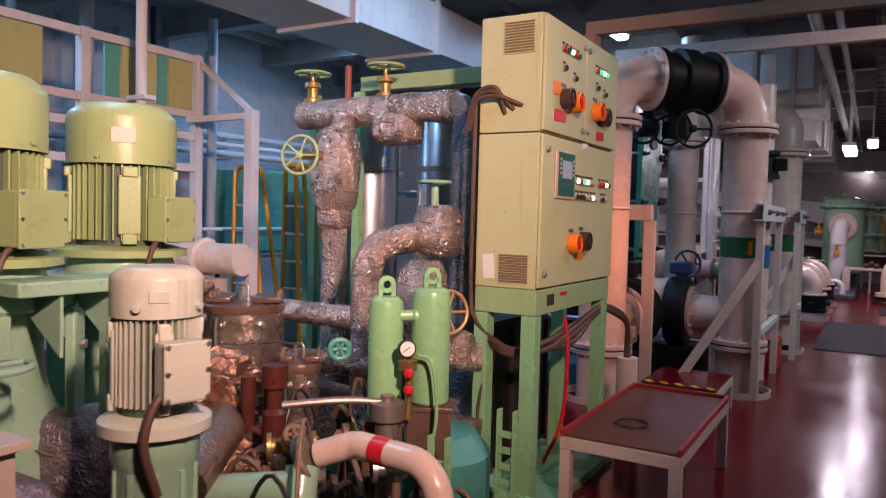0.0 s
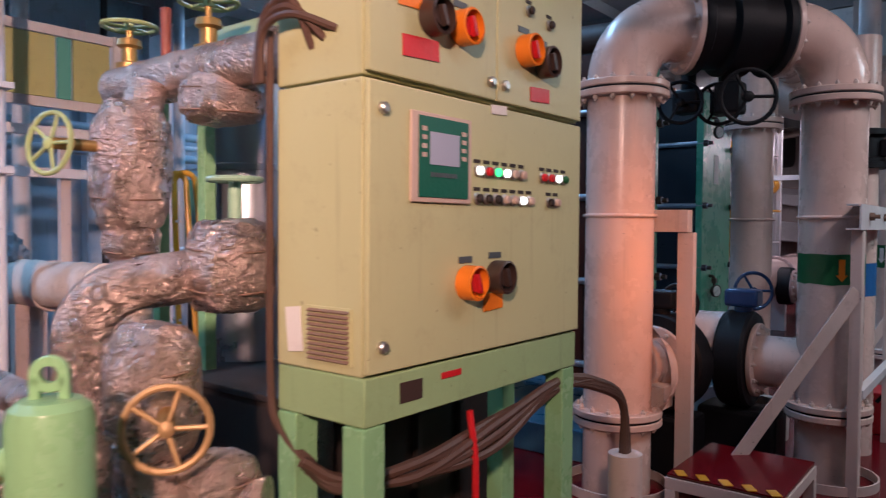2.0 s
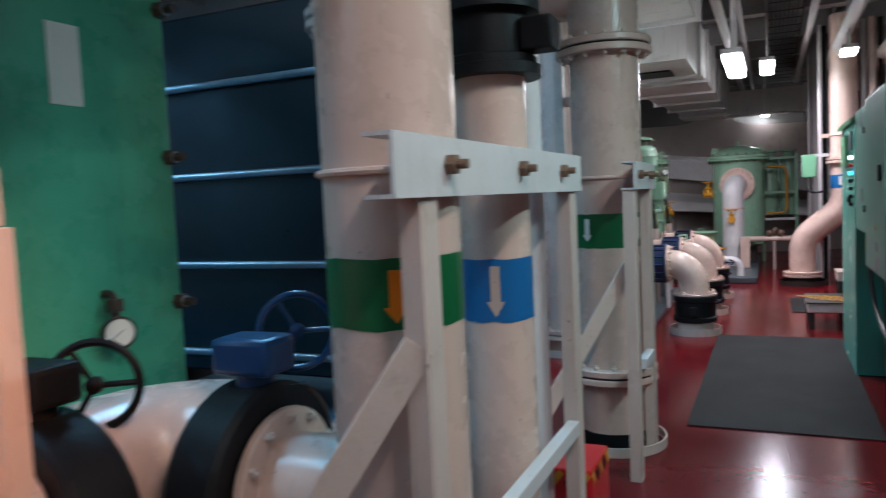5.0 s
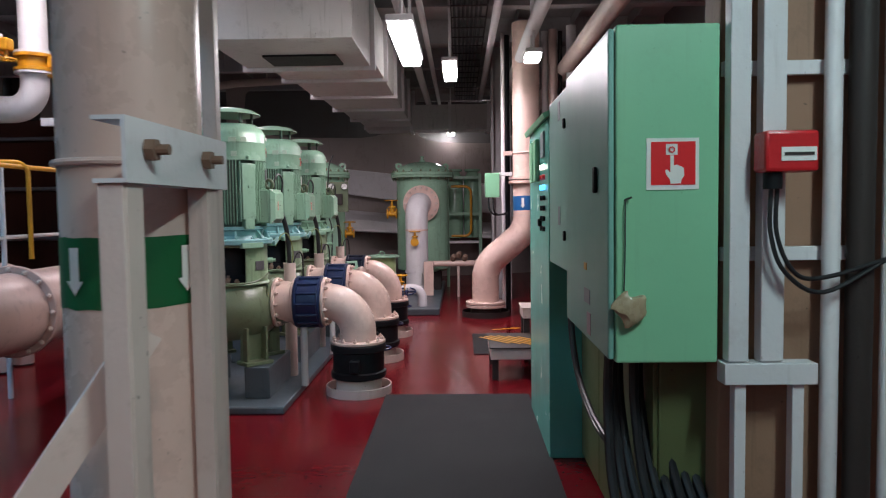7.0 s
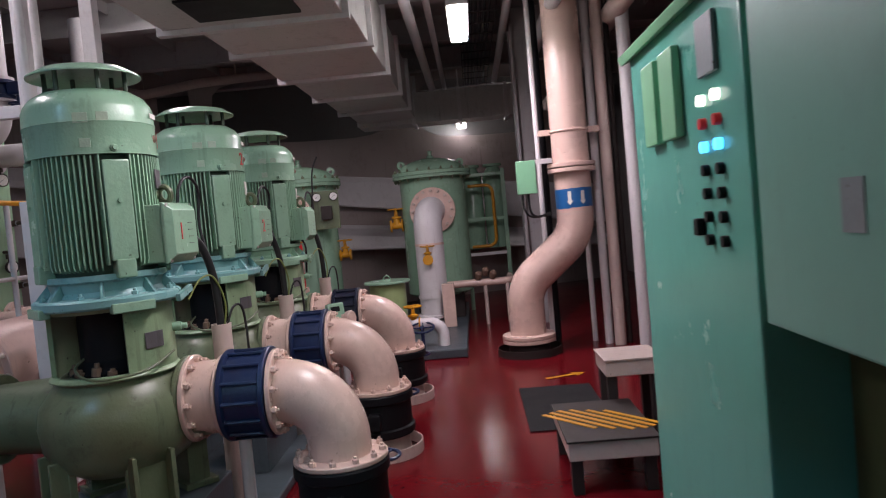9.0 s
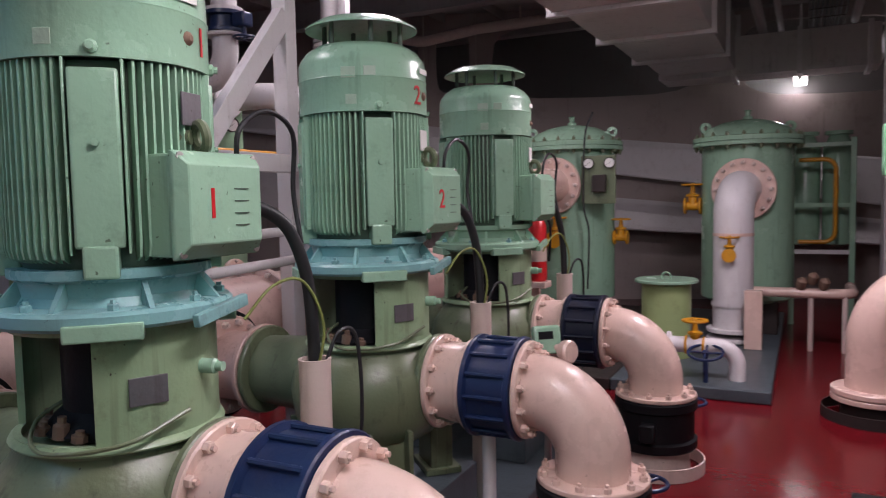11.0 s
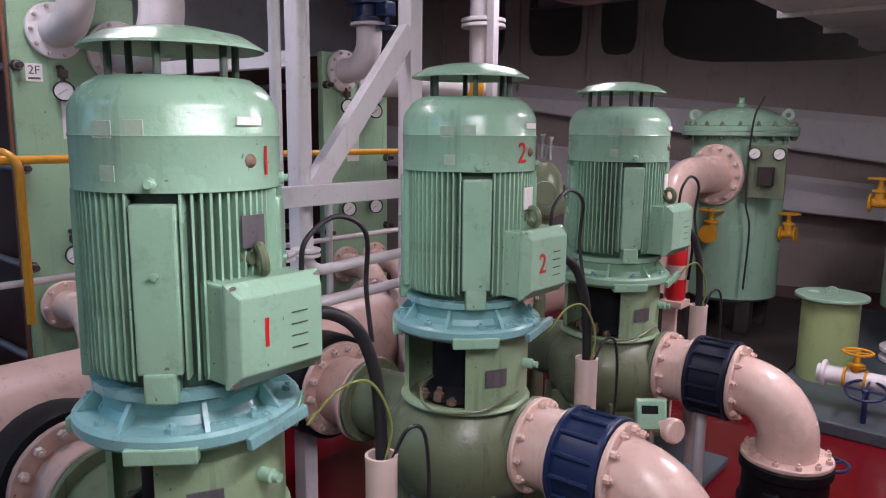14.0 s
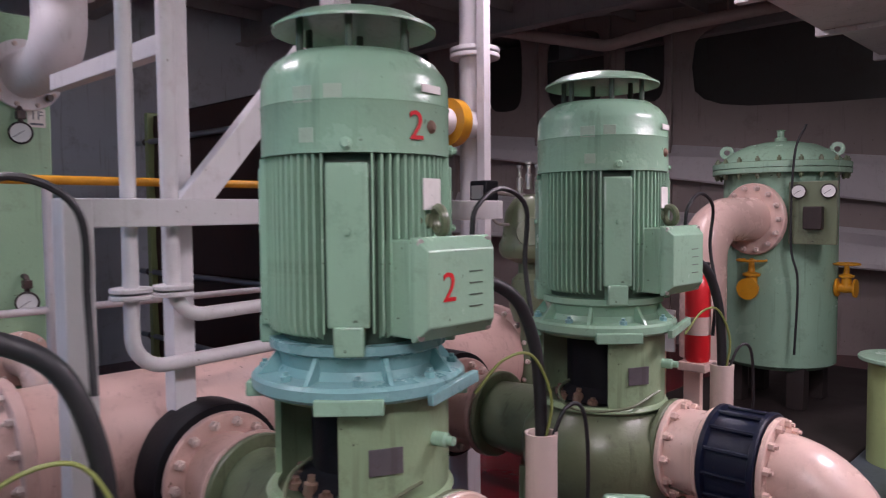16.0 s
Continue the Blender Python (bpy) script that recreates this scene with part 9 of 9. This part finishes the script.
for xx in (-8.0, -6.6, -5.3):
    bm = B()
    box(bm, xx - 0.05, xx + 0.05, 4.85, 5.1, 0.001, 0.97, 0.006)
    part("support", bm, CREAM_DULL, t)
t = thing("cloth_bundle", -7.1, 4.95, 1.42, "grey crumpled cloth lying on the lagged pipe", "cloth")
bm = B()
bmesh.ops.create_icosphere(bm, subdivisions=4, radius=1.0)
for v in bm.verts:
    c = v.co.copy()
    v.co = Vector((-7.1, 4.9, 1.36)) + Vector((c.x * 0.42, c.y * 0.22, max(c.z, -0.25) * 0.20)) * (1 + 0.28 * noise.noise(c * 3.1))
part("cloth", bm, CLOTH, t)
for k, (lx, ly) in enumerate(((-5.87, 5.75), (-5.15, 5.72))):
    t = thing("ladder_rail", lx, ly, 0, "yellow tubular ladder hand rail", "ladder", "ladder rails")
    for dx in (0.0, 0.26):
        bm = B()
        tube(bm, bend([(lx + dx, ly, 0.02), (lx + dx * 0.5 + 0.02, ly, 2.05), (lx + dx * 0.5 + 0.16, ly + 0.1, 2.05), (lx + 0.34 + dx, ly + 0.1, 0.4)], 0.09, 7), 0.024, 10)
        part("rail", bm, YELLOW, t)
    for j in range(6):
        bm = B()
        rod(bm, (lx + 0.02, ly, 0.3 + 0.27 * j), (lx + 0.24, ly, 0.3 + 0.27 * j), 0.014, seg=8)
        part("rung", bm, CREAM_DULL, t)
t = thing("teal_tank", -4.9, 6.4, 0, "teal blue upright tank behind the ladder", "tank")
bm = B()
lathe(bm, [(0.42, 0.001), (0.42, 1.7), (0.38, 1.8), (0.2, 1.87), (0, 1.88)], (-5.2, 6.4, 0), seg=40)
part("shell", bm, TEAL, t)
# pipe clusters against the side wall
for k in range(12):
    xx, yy, rr = -8.2 + 0.23 * (k % 4), -1.0 + 0.72 * k, (0.05, 0.08, 0.035, 0.06)[k % 4]
    t = thing("wall_pipe", xx, yy, 0, "pale vertical pipe before the side wall", "pipe", "wall pipes")
    bm = B()
    rod(bm, (xx, yy, 0.001), (xx, yy, 4.03), rr)
    part("pipe_run", bm, (WHITE, CREAM_DULL, DARK, HULL_BLUE)[k % 4], t)
for k, (zz, rr) in enumerate(((2.42, 0.05), (2.56, 0.035), (2.70, 0.05), (0.95, 0.08))):
    t = thing("wall_pipe", -7.6, 2.0, zz, "pale horizontal pipe run along the side wall", "pipe", "wall pipes")
    bm = B()
    rod(bm, (-8.3 - 0.06 * k, 4.9, zz), (-8.3 - 0.06 * k, 12.5, zz), rr)
    part("pipe_run", bm, (HULL_BLUE, WHITE)[k % 2], t)
    for yy in (5.2, 8.0, 11.0):
        bm = B()
        box(bm, -9.1, -8.3 - 0.06 * k, yy, yy + 0.04, zz - rr - 0.03, zz - rr - 0.001)
        part("bracket", bm, HULL_BLUE, t)
for k in range(6):
    xx, yy = -7.15 + 0.2 * (k % 2), -1.6 + 0.86 * k
    t = thing("wall_machine", xx, yy, 0, "dark oily machinery block with valves behind the rack", "machinery", "background machinery")
    hh = 1.75 + 0.22 * (k % 3)
    bm = B()
    box(bm, xx - 0.3, xx + 0.3, yy - 0.36, yy + 0.36, 0.001, hh, 0.03)
    c = part("casing", bm, (DARK, PLINTH, GREEN_SHADE_GRIME)[k % 3], t)
    for j in range(3):
        bm = B()
        box(bm, xx + 0.301, xx + 0.325, yy - 0.30, yy + 0.30, 0.25 + 0.5 * j, 0.66 + 0.5 * j, 0.006)
        part("cover_plate", bm, (DARK, BROWN_COL, PLINTH)[(k + j) % 3], c)
    bm = B()
    lathe(bm, [(0, hh), (0.1, hh), (0.1, hh + 0.14), (0.16, hh + 0.16), (0.16, hh + 0.26), (0.05, hh + 0.33), (0, hh + 0.33)], (xx, yy, 0), seg=20)
    part("bonnet", bm, (DARK, CREAM_DULL, RUST)[k % 3], t)
    for j in (-0.2, 0.1, 0.27):
        bm = B()
        rod(bm, (xx + 0.36, yy + j, 0.001), (xx + 0.36, yy + j, 2.25), 0.022 + 0.012 * (k % 2), seg=10)
        part("riser", bm, (RUST, CREAM_DULL, DARK)[(k + int(j * 10)) % 3], t)
# teal cabinet near the plate coolers
t = thing("teal_cabinet", -7.35, 8.1, 0, "teal blue metal cabinet on dark legs near the wall", "cabinet")
bm = B()
box(bm, -7.7, -7.0, 7.1, 8.82, 1.05, 2.13, 0.015)
part("body", bm, TEAL_CAB, t)
for ya, yb in ((7.13, 7.95), (7.98, 8.79)):
    bm = B()
    box(bm, -6.999, -6.975, ya, yb, 1.08, 2.10, 0.006)
    d = part("door", bm, TEAL_CAB, t)
    bm = B()
    box(bm, -6.974, -6.955, yb - 0.10, yb - 0.075, 1.5, 1.64, 0.004)
    part("door_handle", bm, BLACK, d)
for xx in (-7.65, -7.05):
    for yy in (7.15, 8.77):
        bm = B()
        box(bm, xx - 0.03, xx + 0.03, yy - 0.03, yy + 0.03, 0.001, 1.049, 0.003)
        part("leg", bm, DARK, t)
bm = B()
rod(bm, (-6.9, 6.2, 1.37), (-6.9, 9.6, 1.37), 0.022)
for yy in (6.2, 9.6):
    rod(bm, (-6.9, yy, 0.001), (-6.9, yy, 1.39), 0.022)
t = thing("hand_rail", -6.9, 7.9, 0, "white tubular guard rail before the teal cabinet", "rail")
part("rail", bm, WHITE, t)
# overhead beam and duct at the start
t = thing("overhead_beam", -0.9, 6.0, 2.9, "orange-brown primed overhead beam", "beam")
bm = B()
box(bm, -1.9, 1.5, 5.18, 5.24, 2.86, 2.95, 0.004)
box(bm, -1.9, -1.82, 5.15, 5.27, 2.60, 2.859, 0.004)
rod(bm, (1.4, 5.21, 2.95), (1.4, 5.21, 4.03), 0.03)
part("beam", bm, BROWN_COL, t)
t = thing("overhead_beam", -0.2, 9.0, 3.0, "cream overhead support beam above the pipes", "beam")
bm = B()
box(bm, -2.6, 1.6, 8.05, 8.13, 3.30, 3.42, 0.004)
rod(bm, (1.2, 8.09, 3.42), (1.2, 8.09, 4.03), 0.04)
part("beam", bm, CREAM_DULL, t)
t = thing("air_duct", -4.6, 5.0, 3.4, "pale grey air duct above the machinery", "duct")
bm = B()
box(bm, -5.4, -4.5, -2.0, 9.5, 3.45, 4.0, 0.01)
part("duct_section", bm, GREY_DUCT, t)
for k in range(8):
    bm = B()
    box(bm, -5.45, -4.45, -1.6 + 1.5 * k, -1.54 + 1.5 * k, 3.41, 3.448)
    box(bm, -4.498, -4.45, -1.6 + 1.5 * k, -1.54 + 1.5 * k, 3.449, 4.02)
    part("joint_flange", bm, WHITE, t)
# housings made up for the unseen floods
for fx, fy, fz in ((1.25, 5.3, 3.0), (1.1, 0.2, 3.1), (0.9, 12.2, 3.7)):
    t = thing("floodlight", fx, fy, fz, "unseen grey floodlight put in on a ceiling bracket", "lamp", "floodlights")
    bm = B()
    box(bm, fx + 0.06, fx + 0.26, fy - 0.2, fy + 0.2, fz + 0.05, fz + 0.30, 0.02)
    part("housing", bm, PLINTH, t)
    bm = B()
    rod(bm, (fx + 0.16, fy, fz + 0.30), (fx + 0.16, fy, 4.40), 0.02)
    part("bracket", bm, PLINTH, t)

# ---- small fittings among the oil machinery ----
def small_valve(x, y, z, s, body_m, wheel_m, d=(0.6, -0.6, 0.5)):
    t = thing("small_valve", x, y, z, "small oily globe valve with handwheel among the machinery", "valve", "small globe valves")
    d = Vector(d).normalized()
    bm = B()
    lathe(bm, [(0, -0.05 * s), (0.05 * s, -0.05 * s), (0.062 * s, 0), (0.05 * s, 0.05 * s), (0.03 * s, 0.06 * s), (0.03 * s, 0.10 * s), (0.042 * s, 0.105 * s), (0.042 * s, 0.125 * s), (0.012 * s, 0.13 * s), (0.012 * s, 0.2 * s), (0, 0.2 * s)], (x, y, z), d, 16)
    part("body", bm, body_m, t)
    bm = B()
    lathe(bm, [(0.035 * s, -0.11 * s), (0.06 * s, -0.11 * s), (0.06 * s, -0.09 * s), (0.035 * s, -0.085 * s), (0.035 * s, 0.085 * s), (0.06 * s, 0.09 * s), (0.06 * s, 0.11 * s), (0.035 * s, 0.11 * s)], (x, y, z), (0.7, 0.7, 0), 16)
    part("flanged_run", bm, body_m, t)
    handwheel(t, Vector((x, y, z)) + d * 0.2 * s, d, 0.036 * s, wheel_m, 4)
    bm = B()
    rod(bm, (x, y, 0.04), (x, y, z), 0.018)
    part("pipe_leg", bm, RUST, t)


for vx, vy, vz, vs, m1, m2 in ((-2.05, 2.62, 0.66, 1.0, RUST, BLACK), (-1.98, 2.45, 0.50, 1.1, FOIL_DARK, RUST), (-1.72, 2.42, 0.48, 0.9, BRASS, BLACK),
                               (-1.70, 2.66, 0.60, 0.9, STEEL, RUST),
                               (-1.62, 1.86, 0.46, 1.0, RUST, BLACK), (-1.92, 2.30, 0.74, 0.8, BRASS, RUST)):
    small_valve(vx, vy, vz, vs, m1, m2)
rng = random.Random(11)
for k in range(14):
    x0, y0 = -2.6 + 1.0 * rng.random(), 1.7 + 1.3 * rng.random()
    z0 = rng.uniform(0.5, 0.95)
    x1, y1 = x0 + rng.uniform(-0.3, 0.3), y0 + rng.uniform(-0.3, 0.3)
    t = thing("small_line", x0, y0, 0.05, "thin oily service hose among the machinery", "hose", "small lines")
    bm = B()
    tube(bm, smoothed([(x0, y0, 0.045), (x0 + 0.03, y0, z0 * 0.7), ((x0 + x1) / 2, (y0 + y1) / 2, z0), (x1, y1, z0 * 0.6), (x1 + 0.02, y1, 0.045)]), rng.choice((0.007, 0.010, 0.014)), 8)
    part("line", bm, rng.choice((RUST, CABLE, BRASS, CABLE_BROWN)), t)
# pressure transmitter beside the second discharge coupling
t = thing("pressure_transmitter", -1.27, 15.87, 0.45, "pale green pressure transmitter box with a round cap", "instrument")
bm = B()
obox(bm, facing((-1.27, 15.87, 0.93), (0.6, -0.75, 0.25)), 0.13, 0.13, 0.05, 0.012)
hb = part("housing", bm, GREEN, t)
bm = B()
obox(bm, facing((-1.27, 15.87, 0.93), (0.6, -0.75, 0.25)) @ Matrix.Translation((-0.01, 0.02, 0.0265)), 0.07, 0.035, 0.002)
part("display_window", bm, BLACK, hb)
bm = B()
lathe(bm, [(0, 0), (0.05, 0), (0.054, 0.01), (0.054, 0.035), (0.045, 0.045), (0, 0.045)], (-1.19, 15.88, 0.88), (0.9, -0.4, 0.1), 24)
rod(bm, (-1.25, 15.88, 0.90), (-1.18, 15.88, 0.885), 0.022)
part("round_cap", bm, CREAM, t)
bm = B()
rod(bm, (-1.27, 15.88, 0.0), (-1.27, 15.88, 0.90), 0.016)
part("stand_pipe", bm, STEEL, t)
